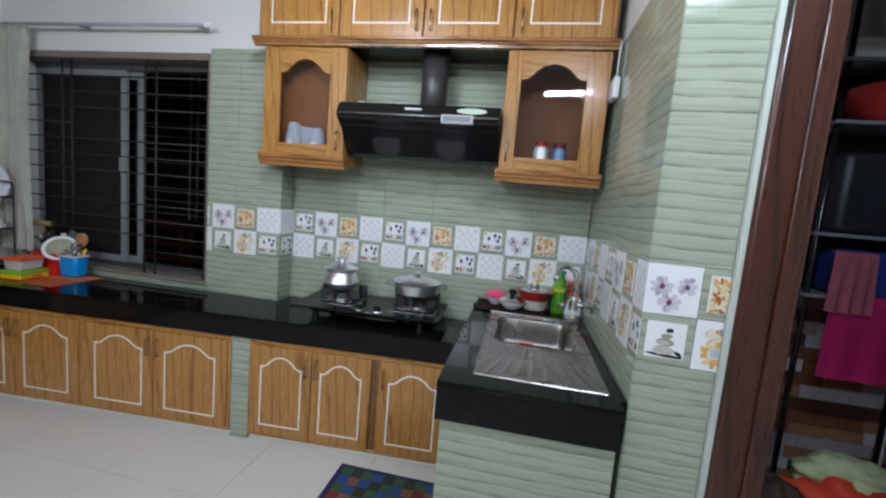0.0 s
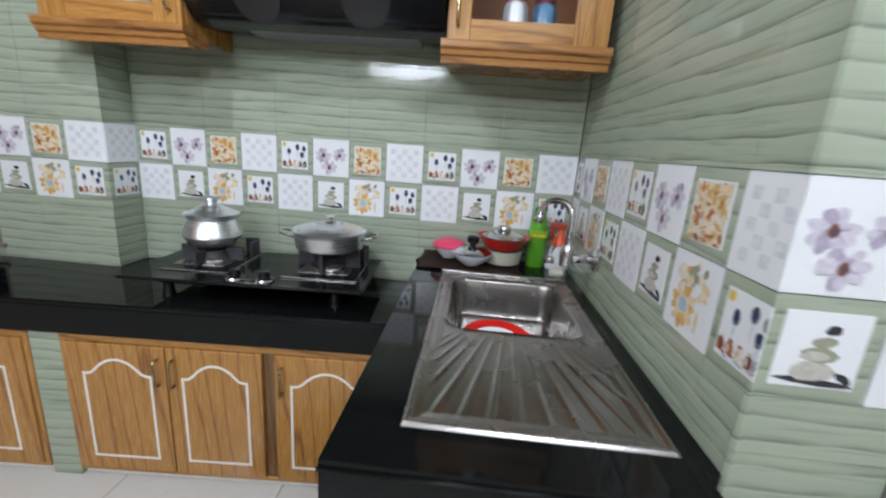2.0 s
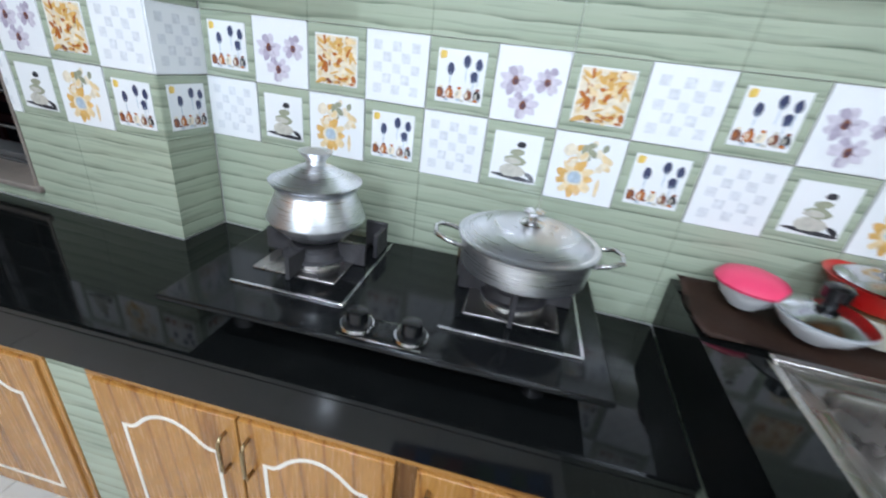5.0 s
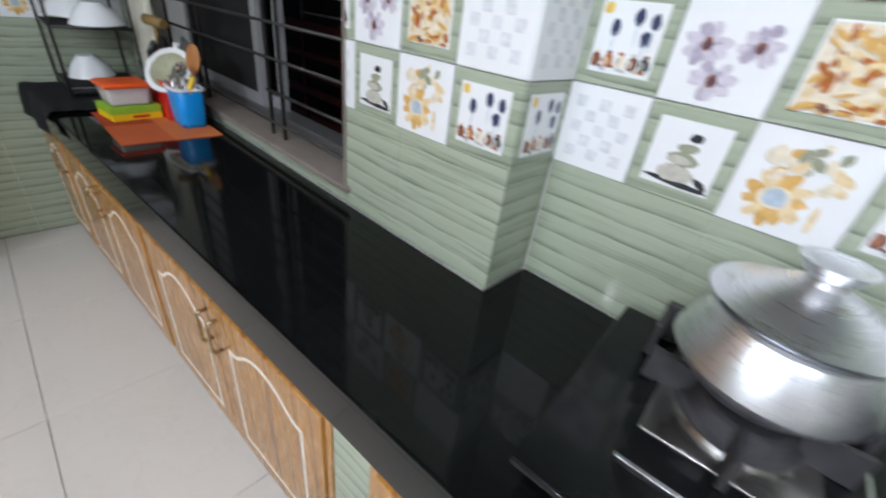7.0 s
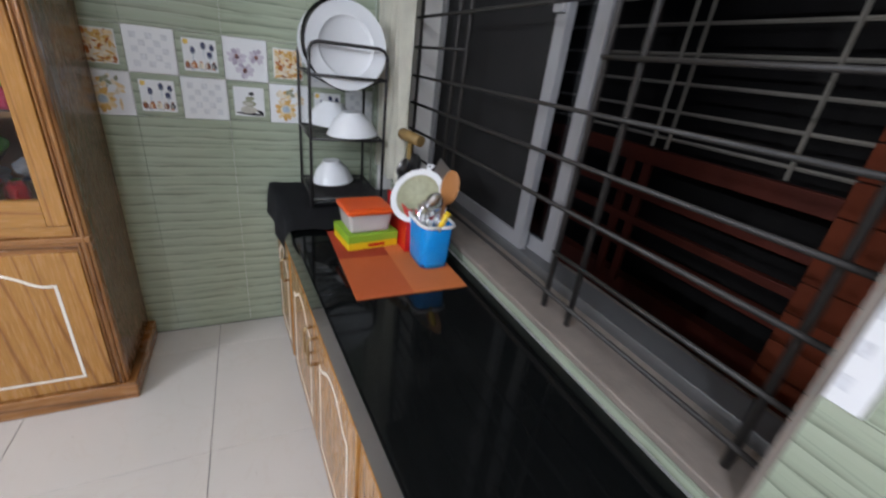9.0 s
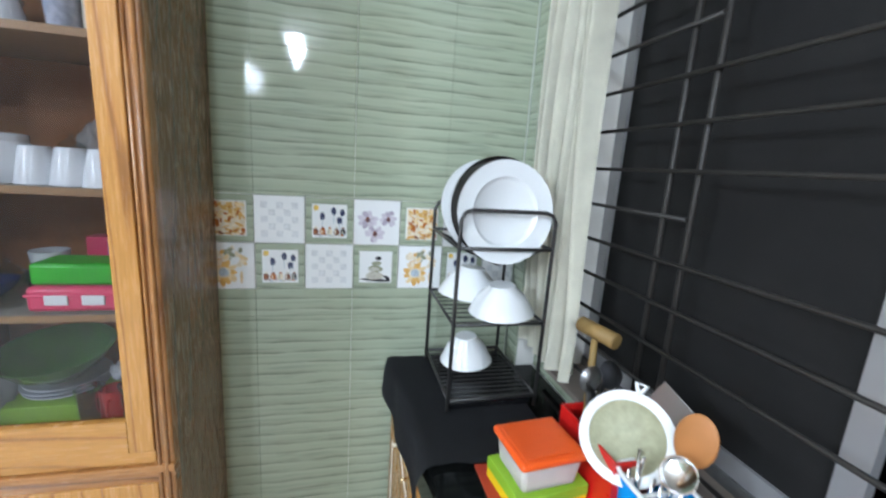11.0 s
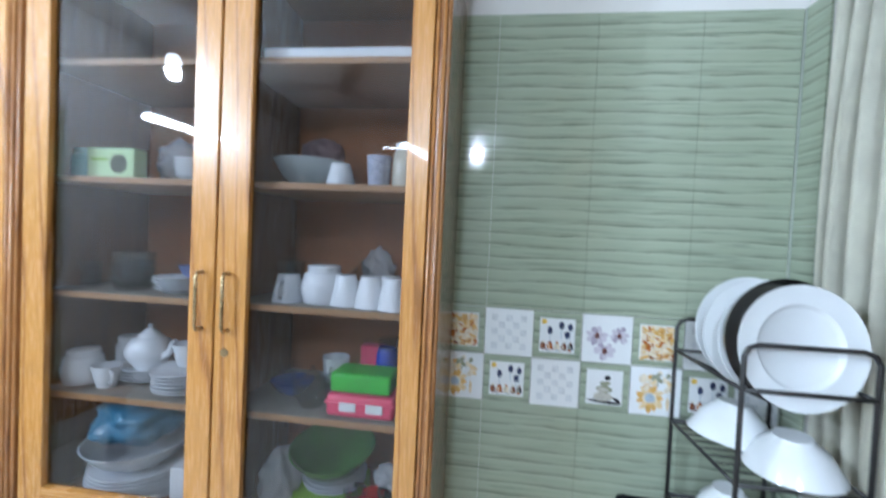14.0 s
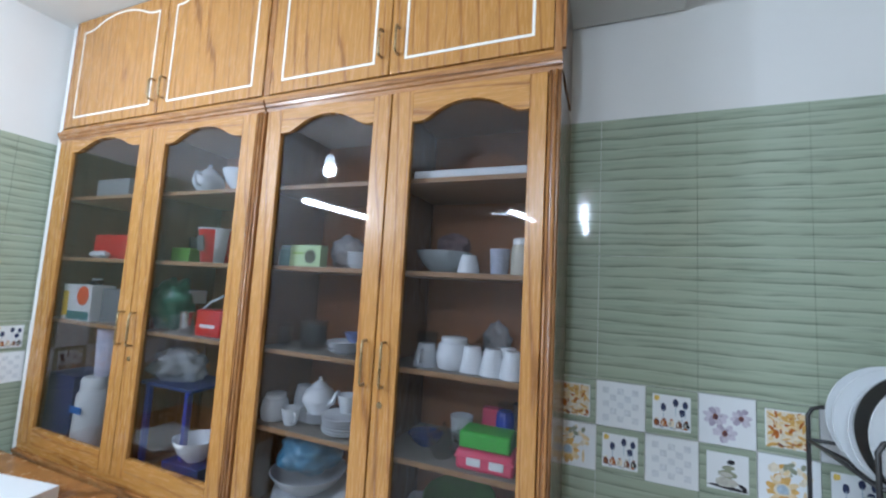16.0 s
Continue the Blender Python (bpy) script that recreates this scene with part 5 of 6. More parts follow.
def dish_rack():
    p = thing("dish_rack", ID, "black three-tier wire dish rack holding crockery", "rack")
    x0, x1, y0, y1 = -4.640, -4.270, -0.625, -0.320
    W = solid("rack_wire", (0.03, 0.028, 0.028), 0.35)
    ZR = CT + 0.022
    for x, top in ((x1, 1.478), (x0, 1.47)):
        part("end_frame", rod([(x, y0, ZR), (x, y0, top - 0.03), (x, y0 + 0.012, top - 0.008), (x, y0 + 0.035, top), (x, y1 - 0.035, top), (x, y1 - 0.012, top - 0.008), (x, y1, top - 0.03), (x, y1, ZR)], 0.0065, 8), W, p)
    for z in (0.860, 1.118, 1.362):
        for y in (y0, y1):
            part("side_rail", rod([(x0, y, z), (x1, y, z)], 0.005, 6), W, p)
        for x in (x0, x1):
            part("cross_rail", rod([(x, y0, z), (x, y1, z)], 0.006, 6), W, p)
    for z, n in ((0.862, 14), (1.120, 9)):
        for k in range(n):
            x = x0 + (x1 - x0) * (k + 0.5) / n
            part("wire", rod([(x, y0, z), (x, y1, z)], 0.0026, 5), W, p)
    for k in range(6):
        x = x0 + (x1 - x0) * (k + 0.5) / 6
        part("divider_wire", rod([(x, y0, 1.362), (x, y0 + 0.09, 1.325), (x, y0 + 0.14, 1.305), (x, y1 - 0.09, 1.325), (x, y1, 1.362)], 0.003, 5), W, p)
    part("drip_tray", box(x0 + 0.01, x1 - 0.01, y0 + 0.01, y1 - 0.01, ZR, ZR + 0.022, 0.004), BLACK, p)
    # plates standing on edge in the top tier
    plate = thing("dinner_plate", pose(-4.245, -0.478, 1.482), "large white dinner plate standing on edge in the rack", "plate", "plates in the rack")
    rr = 0.160
    prof = [(0, 0.0), (0.105, 0.0), (0.110, 0.004), (0.145, 0.014), (rr, 0.022), (rr, 0.026), (0.143, 0.021), (0.110, 0.019), (0.103, 0.012), (0.098, 0.008), (0, 0.007)]
    part("dish", lathe(prof, 48), CERAMIC, plate)
    turn = Euler((0, math.radians(90), 0)).to_matrix().to_4x4()

    def stand(x, dz=0.0, lean=0.0, dy=0.0):
        return Matrix.Translation((x, -0.478 + dy, 1.482 + dz)) @ Euler((0, math.radians(90 - lean), math.radians(4))).to_matrix().to_4x4()
    plate.matrix_basis = stand(-4.315, -0.012, 6)
    for x, dz, dy in ((-4.385, -0.015, -0.01), (-4.46, -0.012, -0.012), (-4.53, -0.012, 0.0)):
        copy_thing(plate, stand(x, dz, 6, dy))
    tray = thing("steel_plate", stand(-4.350, -0.004, 6, -0.008), "round steel plate standing between white plates", "plate")
    part("dish", lathe([(0, 0), (0.145, 0.0), (0.158, 0.004), (0.163, 0.020), (0.161, 0.020), (0.154, 0.006), (0, 0.003)], 48), brushed("dark_steel_plate", (0.34, 0.33, 0.32), 0.10), tray)
    # bowls turned over on the lower tiers
    def rice_bowl(x, y, z, r, h, tilt):
        q = thing("rice_bowl", pose(x, y, z, 180 + tilt, 0, 20), "white ceramic bowl turned over on the rack", "bowl", "bowls in the rack")
        part("body", lathe([(0, 0), (r * 0.40, 0), (r * 0.42, h * 0.08), (r * 0.72, h * 0.40), (r * 0.93, h * 0.85), (r, h), (r * 0.965, h), (r * 0.88, h * 0.82), (r * 0.66, h * 0.42), (0, h * 0.14)], 36), CERAMIC, q)
    rice_bowl(-4.36, -0.44, 1.124 + 0.098, 0.112, 0.092, 4)
    rice_bowl(-4.53, -0.49, 1.124 + 0.115, 0.118, 0.105, -6)
    rice_bowl(-4.52, -0.50, 0.866 + 0.105, 0.100, 0.096, 5)


dish_rack()


def towel():
    b = bmesh.new()
    x0, x1 = XL + 0.012, -4.045
    n, m = 24, 26
    g = []
    prof = [(-0.33, 0.006), (-0.62, 0.008), (-0.655, 0.012), (-0.672, 0.004), (-0.680, -0.02), (-0.682, -0.09), (-0.684, -0.118)]   # depth and rise over the edge
    ds = [0]
    for a, c in zip(prof, prof[1:]):
        ds.append(ds[-1] + math.hypot(c[0] - a[0], c[1] - a[1]))
    for j in range(m + 1):
        s = ds[-1] * j / m
        k = max(i for i in range(len(ds)) if ds[i] <= s + 1e-9)
        k = min(k, len(ds) - 2)
        f = (s - ds[k]) / (ds[k + 1] - ds[k])
        y = prof[k][0] + (prof[k + 1][0] - prof[k][0]) * f
        z = prof[k][1] + (prof[k + 1][1] - prof[k][1]) * f
        row = []
        for i in range(n + 1):
            u = i / n
            x = x0 + (x1 - x0) * u + 0.006 * math.sin(j * 0.7)
            w = 0.5 + 0.5 * noise.noise(Vector((x * 9, j * 0.35, 2)))
            hang = 1 if z < 0 else 0
            y1 = -0.33 + (y + 0.33) * (run_front(x) + 0.33) / (YC + 0.33)
            row.append(b.verts.new((x, y1 - 0.010 * w - 0.006 * hang * math.sin(u * 14), CT + z + 0.002 + 0.012 * w * (1 - hang))))
        g.append(row)
    for j in range(m):
        for i in range(n):
            b.faces.new((g[j][i], g[j][i + 1], g[j + 1][i + 1], g[j + 1][i])).smooth = True
    bmesh.ops.solidify(b, geom=b.faces[:], thickness=-0.006)
    tagged(part("cloth", b, DARKCL), "dark grey cloth spread under the rack and over the worktop edge", "cloth")


towel()

# ---- crockery and stores in the cupboards ----
SH0, SH1, SH2, SH3, SH4 = 0.81, 1.1695, 1.4895, 1.8475, 2.2045   # shelf tops
CX = -4.40
GREYW = solid("grey_white_ceramic", (0.62, 0.65, 0.68), 0.18, vary=0.05)
GREENBAG = solid("green_polythene", (0.02, 0.16, 0.09), 0.3, vary=0.35, scale=25)
CLEARBAG = clear_plastic("clear_polythene", (0.62, 0.64, 0.66), 0.45)
ROSE = solid("rose_print", (0.45, 0.10, 0.14), 0.3)


def cup(y, z, x=CX, r=0.042, h=0.075, upside=True, mat=CERAMIC, turn=0, group="white tea cups on the shelf"):
    m = pose(x, y, z + (h if upside else 0), 180 if upside else 0, 0, turn)
    p = thing("tea_cup", m, "white ceramic tea cup turned upside down" if upside else "white ceramic tea cup with a small handle", "cup", group)
    part("body", lathe([(0, 0), (r * 0.62, 0), (r * 0.66, h * 0.06), (r * 0.86, h * 0.55), (r, h), (r * 0.94, h), (r * 0.80, h * 0.55), (r * 0.55, h * 0.1), (0, h * 0.08)], 24), mat, p)
    part("handle", rod([(r * 0.85, 0, h * 0.80), (r * 1.35, 0, h * 0.78), (r * 1.5, 0, h * 0.55), (r * 1.25, 0, h * 0.28), (r * 0.75, 0, h * 0.25)], 0.005, 6), mat, p)
    return p


def tumbler(y, z, x=CX, r=0.034, h=0.10, mat=CLEARG, label="clear drinking glass on a shelf", cat="glass"):
    p = thing("tumbler", pose(x, y, z), label, cat, "tumblers on the shelves")
    part("body", lathe([(0, 0), (r * 0.8, 0), (r * 0.84, 0.004), (r, h), (r * 0.94, h), (r * 0.76, 0.012), (0, 0.01)], 24), mat, p)
    return p


def teapot(y, z, x=CX, r=0.07, mat=CERAMIC, turn=0, label="white porcelain teapot with a lid"):
    p = thing("teapot", pose(x, y, z, 0, 0, turn), label, "teapot")
    part("body", lathe([(0, 0), (r * 0.6, 0), (r * 0.62, r * 0.1), (r * 0.98, r * 0.65), (r, r * 0.9), (r * 0.85, r * 1.3), (r * 0.5, r * 1.55), (0, r * 1.6)], 30), mat, p)
    lid = part("lid", lathe([(r * 0.52, r * 1.53), (r * 0.45, r * 1.65), (r * 0.2, r * 1.85), (r * 0.08, r * 1.92), (r * 0.13, r * 2.08), (0, r * 2.15)], 20), mat, p)
    part("spout", rod([(r * 0.8, 0, r * 0.6), (r * 1.25, 0, r * 0.85), (r * 1.45, 0, r * 1.35), (r * 1.65, 0, r * 1.5)], [r * 0.22, r * 0.16, r * 0.11, r * 0.09], 10), mat, p)
    part("handle", rod([(-r * 0.9, 0, r * 1.2), (-r * 1.4, 0, r * 1.25), (-r * 1.55, 0, r * 0.85), (-r * 1.3, 0, r * 0.45), (-r * 0.9, 0, r * 0.45)], r * 0.09, 8), mat, p)
    return p


def plate_stack(y, z, n, r, x=CX, mat=CERAMIC, label="white porcelain plate in a stack", step=0.011):
    first = thing("stacked_plate", pose(x, y, z), label, "plate", "stacked plates in the cupboard")
    part("dish", lathe([(0, 0), (r * 0.6, 0), (r * 0.66, 0.004), (r, 0.018), (r, 0.021), (r * 0.65, 0.008), (0, 0.005)], 36), mat, first)
    rng = random.Random(n * 7 + int(abs(y) * 100))
    for k in range(1, n):
        copy_thing(first, pose(x + rng.uniform(-0.004, 0.004), y + rng.uniform(-0.005, 0.005), z + k * step))


def jar(y, z, r, h, mat, lidmat, label, x=CX, bulge=1.0):
    p = thing("storage_jar", pose(x, y, z), label, "jar")
    part("body", lathe([(0, 0), (r * 0.92, 0), (r, h * 0.08), (r * bulge, h * 0.45), (r * 0.96, h * 0.85), (r * 0.75, h * 0.95), (0, h * 0.96)], 26), mat, p)
    part("lid", lathe([(r * 0.80, h * 0.93), (r * 0.82, h * 1.08), (r * 0.70, h * 1.12), (0, h * 1.13)], 24), lidmat, p)
    return p


def carton(y, z, sx, sy, sz, mat, label, x=CX, turn=0, cat="box", bevel=0.003):
    p = thing("carton", pose(x, y, z, 0, 0, turn), label, cat)
    part("body", box(-sx / 2, sx / 2, -sy / 2, sy / 2, 0, sz, bevel), mat, p)
    return p


def crumpled(name, y, z, sx, sy, sz, mat, label, cat, x=CX, seed=1.0):
    b = bmesh.new()
    bmesh.ops.create_icosphere(b, subdivisions=4, radius=1)
    for v in b.verts:
        k = 1 + 0.30 * noise.noise(v.co * 2.2 + Vector((seed, 0, 0))) + 0.14 * noise.noise(v.co * 6 + Vector((0, seed, 0)))
        v.co = Vector((v.co.x * sx * k, v.co.y * sy * k, v.co.z * sz * k))
    low = min(v.co.z for v in b.verts)
    for v in b.verts:
        v.co.z = max(v.co.z - low - sz * 0.12, 0)
    smooth(b, 50)
    ob = part(name, b, mat)
    ob.matrix_basis = pose(x, y, z)
    return tagged(ob, label, cat)


# right-hand bay: cups, jars, lunch boxes
carton(-1.73, SH4, 0.22, 0.44, 0.030, WHITEP, "flat white tray lying on the top shelf", x=-4.40, cat="tray")
bowl("salad_bowl", -4.43, -1.86, SH3, 0.115, 0.085, clear_plastic("frosted_bowl", (0.66, 0.72, 0.74), 0.6), "large frosted salad bowl on the shelf")
crumpled("packet", -1.83, SH3 + 0.06, 0.05, 0.07, 0.05, solid("brown_wrapper", (0.20, 0.13, 0.14), 0.4), "crumpled dark wrapper lying in the salad bowl", "packet", x=-4.45, seed=3)
cup(-1.735, SH3, x=-4.37, r=0.045, h=0.07, upside=True, turn=200)
tumbler(-1.615, SH3, x=-4.37, r=0.038, h=0.095, mat=solid("printed_mug", (0.45, 0.46, 0.55), 0.25, vary=0.7, scale=60), label="white mug with a dark printed pattern", cat="mug")
jar(-1.535, SH3, 0.038, 0.12, solid("cream_jar", (0.60, 0.55, 0.45), 0.2, vary=0.3, scale=30), WHITEP, "glass jar of cream sauce with a white lid", x=-4.37)
tumbler(-1.91, SH2, x=-4.42, r=0.045, h=0.12, mat=CLEARG, label="clear glass jug standing on the shelf", cat="jug")
cup(-1.885, SH2, x=-4.36, r=0.05, h=0.085, upside=True, mat=GREYW)
jar(-1.78, SH2, 0.062, 0.105, CERAMIC, CERAMIC, "round white sugar pot with a lid", x=-4.38, bulge=1.12)
teapot(-1.70, SH2 + 0.001, x=-4.50, r=0.06, mat=CLEARG, turn=70, label="clear glass teapot at the back of the shelf")
for k, yy in enumerate((-1.70, -1.62, -1.545)):
    cup(yy, SH2, x=-4.36 + 0.012 * k, r=0.047, h=0.092, upside=True, turn=150 - 40 * k)
cup(-1.59, SH2, x=-4.47, r=0.045, h=0.085, upside=True)
crumpled("plastic_bag", -1.66, SH2, 0.04, 0.055, 0.085, clear_plastic("cloudy_bag", (0.62, 0.62, 0.63), 0.55), "cloudy plastic bag tied up behind the cups", "bag", x=-4.56, seed=8)
carton(-1.63, SH1 + 0.066, 0.11, 0.185, 0.058, GREENP, "green plastic lunch box stacked on a pink one", x=-4.37, cat="lunch box", bevel=0.010)
pk = carton(-1.625, SH1, 0.13, 0.205, 0.066, PINK, "pink plastic lunch box with clip lid", x=-4.365, cat="lunch box", bevel=0.012)
part("lid_rim", box(-0.068, 0.068, -0.105, 0.105, 0.040, 0.048, 0.003), PINK, pk)
part("clip", box(0.064, 0.070, -0.06, -0.01, 0.020, 0.046, 0.002), WHITEP, pk)
part("clip", box(0.064, 0.070, 0.02, 0.07, 0.020, 0.046, 0.002), WHITEP, pk)
teapot(-1.80, SH1, x=-4.37, r=0.058, mat=CLEARG, turn=250, label="round clear glass kettle on the shelf")
cup(-1.765, SH1, x=-4.47, r=0.045, h=0.125, upside=False, mat=CERAMIC)
tumbler(-1.735, SH1, x=-4.38, r=0.030, h=0.095)
carton(-1.655, SH1, 0.05, 0.07, 0.16, PINK, "small pink and white carton at the back", x=-4.52)
jar(-1.60, SH1, 0.036, 0.17, solid("blue_bottle", (0.02, 0.06, 0.42), 0.2), CLEARG, "blue plastic bottle with a clear neck", x=-4.50)
tumbler(-1.53, SH1, x=-4.52, r=0.045, h=0.19, mat=solid("smoked_glass", (0.05, 0.05, 0.055), 0.15), label="tall dark smoked glass jar", cat="jar")
bowl("blue_dish", -4.44, -1.90, SH1, 0.07, 0.045, solid("deep_blue_glaze", (0.015, 0.05, 0.25), 0.2), "small deep-blue dish on the shelf")
bowl("green_bowl", -4.42, -1.74, SH0 + 0.135, 0.135, 0.085, solid("green_glaze", (0.06, 0.17, 0.035), 0.22, vary=0.5, scale=18), "green glazed serving bowl on top of a box", tilt=(0, 9))
carton(-1.75, SH0, 0.20, 0.20, 0.075, LIME, "pale green cardboard box under the bowl", x=-4.44)
plate_stack(-1.74, SH0 + 0.077, 3, 0.10, x=-4.44, mat=GREYW)
tumbler(-1.645, SH0, x=-4.36, r=0.036, h=0.115, mat=CHROME, label="steel tumbler standing in the cupboard", cat="tumbler")
tumbler(-1.535, SH0, x=-4.36, r=0.040, h=0.125, mat=CHROME, label="steel tumbler standing in the cupboard", cat="tumbler")
cup(-1.59, SH0, x=-4.37, r=0.034, h=0.105, upside=False, mat=REDP, group="red mug")
crumpled("polythene_bag", -1.90, SH0, 0.07, 0.06, 0.10, CLEARBAG, "clear polythene bag standing in the cupboard", "bag", x=-4.38, seed=5)
crumpled("steel_wool", -1.54, SH0 + 0.126, 0.04, 0.05, 0.035, CLEARBAG, "crumpled clear wrap on the tumblers", "wrap", x=-4.37, seed=8)

# second bay: green box, glassware, tea set
jar(-2.60, SH3, 0.042, 0.085, solid("teal_tin", (0.10, 0.28, 0.27), 0.3), solid("pale_teal_lid", (0.25, 0.45, 0.42), 0.35), "small teal tin with a lid", x=-4.36)
gb = carton(-2.475, SH3, 0.05, 0.165, 0.095, solid("pale_green_box", (0.50, 0.66, 0.34), 0.5), "pale green box with a dark round picture", x=-4.345)
part("picture", lathe([(0, 0), (0.030, 0), (0.030, 0.001), (0, 0.001)], 24), solid("dark_print", (0.05, 0.06, 0.02), 0.5), gb, m=Matrix.Translation((0.0255, 0.03, 0.045)) @ Euler((0, math.radians(90), 0)).to_matrix().to_4x4())
part("print_bar", box(0.0252, 0.0258, -0.07, -0.01, 0.055, 0.063), LIME, gb)
crumpled("polythene_bag", -2.37, SH3, 0.06, 0.09, 0.075, CLEARBAG, "crumpled clear polythene bag on the shelf", "bag", x=-4.50, seed=11)
plate_stack(-2.215, SH3, 5, 0.055, x=-4.36, step=0.012)
tumbler(-2.60, SH2, x=-4.38, r=0.032, h=0.085)
tumbler(-2.52, SH2, x=-4.46, r=0.034, h=0.09)
for k in range(4):
    tumbler(-2.44, SH2 + 0.026 * k, x=-4.38, r=0.062, h=0.045, label="clear glass bowl in a stack", cat="bowl")
plate_stack(-2.27, SH2, 4, 0.075, x=-4.38, label="glass saucer in a stack", mat=GREYW)
bowl("patterned_bowl", -4.40, -2.24, SH2 + 0.048, 0.045, 0.04, solid("blue_white_glaze", (0.20, 0.24, 0.45), 0.2, vary=0.8, scale=70), "small blue and white patterned bowl")
jar(-2.61, SH1, 0.055, 0.10, CERAMIC, CERAMIC, "round white pot with a lid", x=-4.37, bulge=1.1)
teapot(-2.43, SH1 + 0.04, x=-4.44, r=0.072, turn=80)
plate_stack(-2.43, SH1, 4, 0.085, x=-4.44)
cup(-2.50, SH1, x=-4.35, r=0.042, h=0.07, upside=False, turn=60)
jar(-2.55, SH1, 0.04, 0.12, GREYW, GREYW, "white porcelain milk pot", x=-4.48)
plate_stack(-2.24, SH1, 6, 0.095, x=-4.38)
cup(-2.235, SH1 + 0.085, x=-4.38, r=0.045, h=0.07, upside=False, turn=100)
bowl("covered_bowl", -4.40, -2.42, SH0 + 0.09, 0.16, 0.085, GREYW, "wide white serving bowl on stacked plates")
crumpled("blue_wrap", -2.42, SH0 + 0.165, 0.12, 0.13, 0.07, solid("blue_polythene", (0.06, 0.20, 0.32), 0.3, vary=0.4, scale=20), "blue polythene bundle in a bowl", "bag", x=-4.40, seed=2)
plate_stack(-2.42, SH0, 8, 0.165, x=-4.43)
carton(-2.19, SH0, 0.06, 0.08, 0.14, WHITEP, "small white carton in the cupboard", x=-4.34)

# third bay: pots, striped bucket, bag, red tin, casserole
teapot(-3.19, SH4, x=-4.37, r=0.075, mat=GREYW, turn=200, label="white pot on the top shelf")
bowl("white_bowl", -4.35, -2.93, SH4, 0.09, 0.10, CERAMIC, "white bowl on the top shelf")


def striped_bucket():
    p = thing("paper_bucket", pose(-4.36, -3.06, SH3), "red and white striped paper food bucket", "bucket")
    r0, r1, h = 0.070, 0.092, 0.165
    seg = 36
    b = bmesh.new()
    lo = [b.verts.new((r0 * math.cos(2 * math.pi * i / seg), r0 * math.sin(2 * math.pi * i / seg), 0)) for i in range(seg)]
    hi = [b.verts.new((r1 * math.cos(2 * math.pi * i / seg), r1 * math.sin(2 * math.pi * i / seg), h)) for i in range(seg)]
    for i in range(seg):
        f = b.faces.new((lo[i], lo[(i + 1) % seg], hi[(i + 1) % seg], hi[i]))
        f.material_index = 1 if (i // 4) % 2 == 0 else 0
        f.smooth = True
    b.faces.new(lo[::-1])
    part("tub", b, [WHITEP, REDP], p)
    part("rim", lathe([(r1 - 0.003, h - 0.004), (r1 + 0.003, h - 0.003), (r1 + 0.003, h + 0.003), (r1 - 0.003, h + 0.003), (r1 - 0.003, h - 0.004)], 36), WHITEP, p)
    part("badge", box(0.0, 0.004, -0.024, 0.024, 0.055, 0.130, 0.0015), solid("badge_grey", (0.10, 0.10, 0.10), 0.5), p, "plain dark badge", m=pose(0.080, 0, 0, 0, 8, 0))


striped_bucket()
carton(-3.33, SH3, 0.08, 0.14, 0.075, solid("leaf_green_pack", (0.12, 0.30, 0.03), 0.5), "small leaf-green packet on the shelf", x=-4.40)
tumbler(-3.36, SH3, x=-4.48, r=0.05, h=0.14, mat=solid("dark_bottle", (0.02, 0.02, 0.02), 0.2), label="dark glass jar at the back", cat="jar")
crumpled("green_bag", -3.40, SH2, 0.09, 0.12, 0.14, GREENBAG, "dark green polythene bag of groceries", "bag", x=-4.40, seed=7)
carton(-3.37, SH2 + 0.14, 0.10, 0.16, 0.07, GREYW, "grey-white printed pack on the bag", x=-4.46)
tumbler(-3.22, SH2, x=-4.36, r=0.035, h=0.105, mat=CHROME, label="steel mug standing on the shelf", cat="mug")
rt = carton(-3.02, SH2, 0.11, 0.17, 0.13, REDP, "red tin lunch box with white marks", x=-4.37, bevel=0.01)
part("print_bar", box(0.0552, 0.0562, -0.05, 0.05, 0.045, 0.060), WHITEP, rt)
part("strap", rod([(0.03, -0.07, 0.128), (0.02, -0.03, 0.165), (0.02, 0.05, 0.20)], 0.006, 6), GREYW, rt)
crumpled("clear_wrap", -3.30, 1.23, 0.09, 0.17, 0.09, CLEARBAG, "clear polythene bundle on a blue stand", "bag", x=-4.40, seed=4)
blue_stand = thing("plastic_stand", pose(-4.42, -3.15, SH0), "blue plastic stand in the cupboard", "stand")
for sx in (-0.10, 0.12):
    for sy in (-0.20, 0.08):
        part("leg", box(sx - 0.012, sx + 0.012, sy - 0.012, sy + 0.012, 0, 0.42, 0.003), solid("royal_blue", (0.01, 0.03, 0.30), 0.35), blue_stand)
part("top", box(-0.12, 0.14, -0.25, 0.12, 0.42, 0.435, 0.004), NAVY, blue_stand)
cs = bowl("casserole_dish", -4.34, -3.03, SH0 + 0.11, 0.105, 0.10, CERAMIC, "white casserole dish with side grips on a box", "dish")
for s in (-1, 1):
    part("grip", rod([(0, s * 0.095, 0.075), (0.02, s * 0.135, 0.08), (-0.02, s * 0.135, 0.08), (0, s * 0.095, 0.075)], 0.008, 6), CERAMIC, cs)
carton(-3.03, SH0, 0.20, 0.24, 0.11, NAVY, "dark blue box under a white dish", x=-4.36)

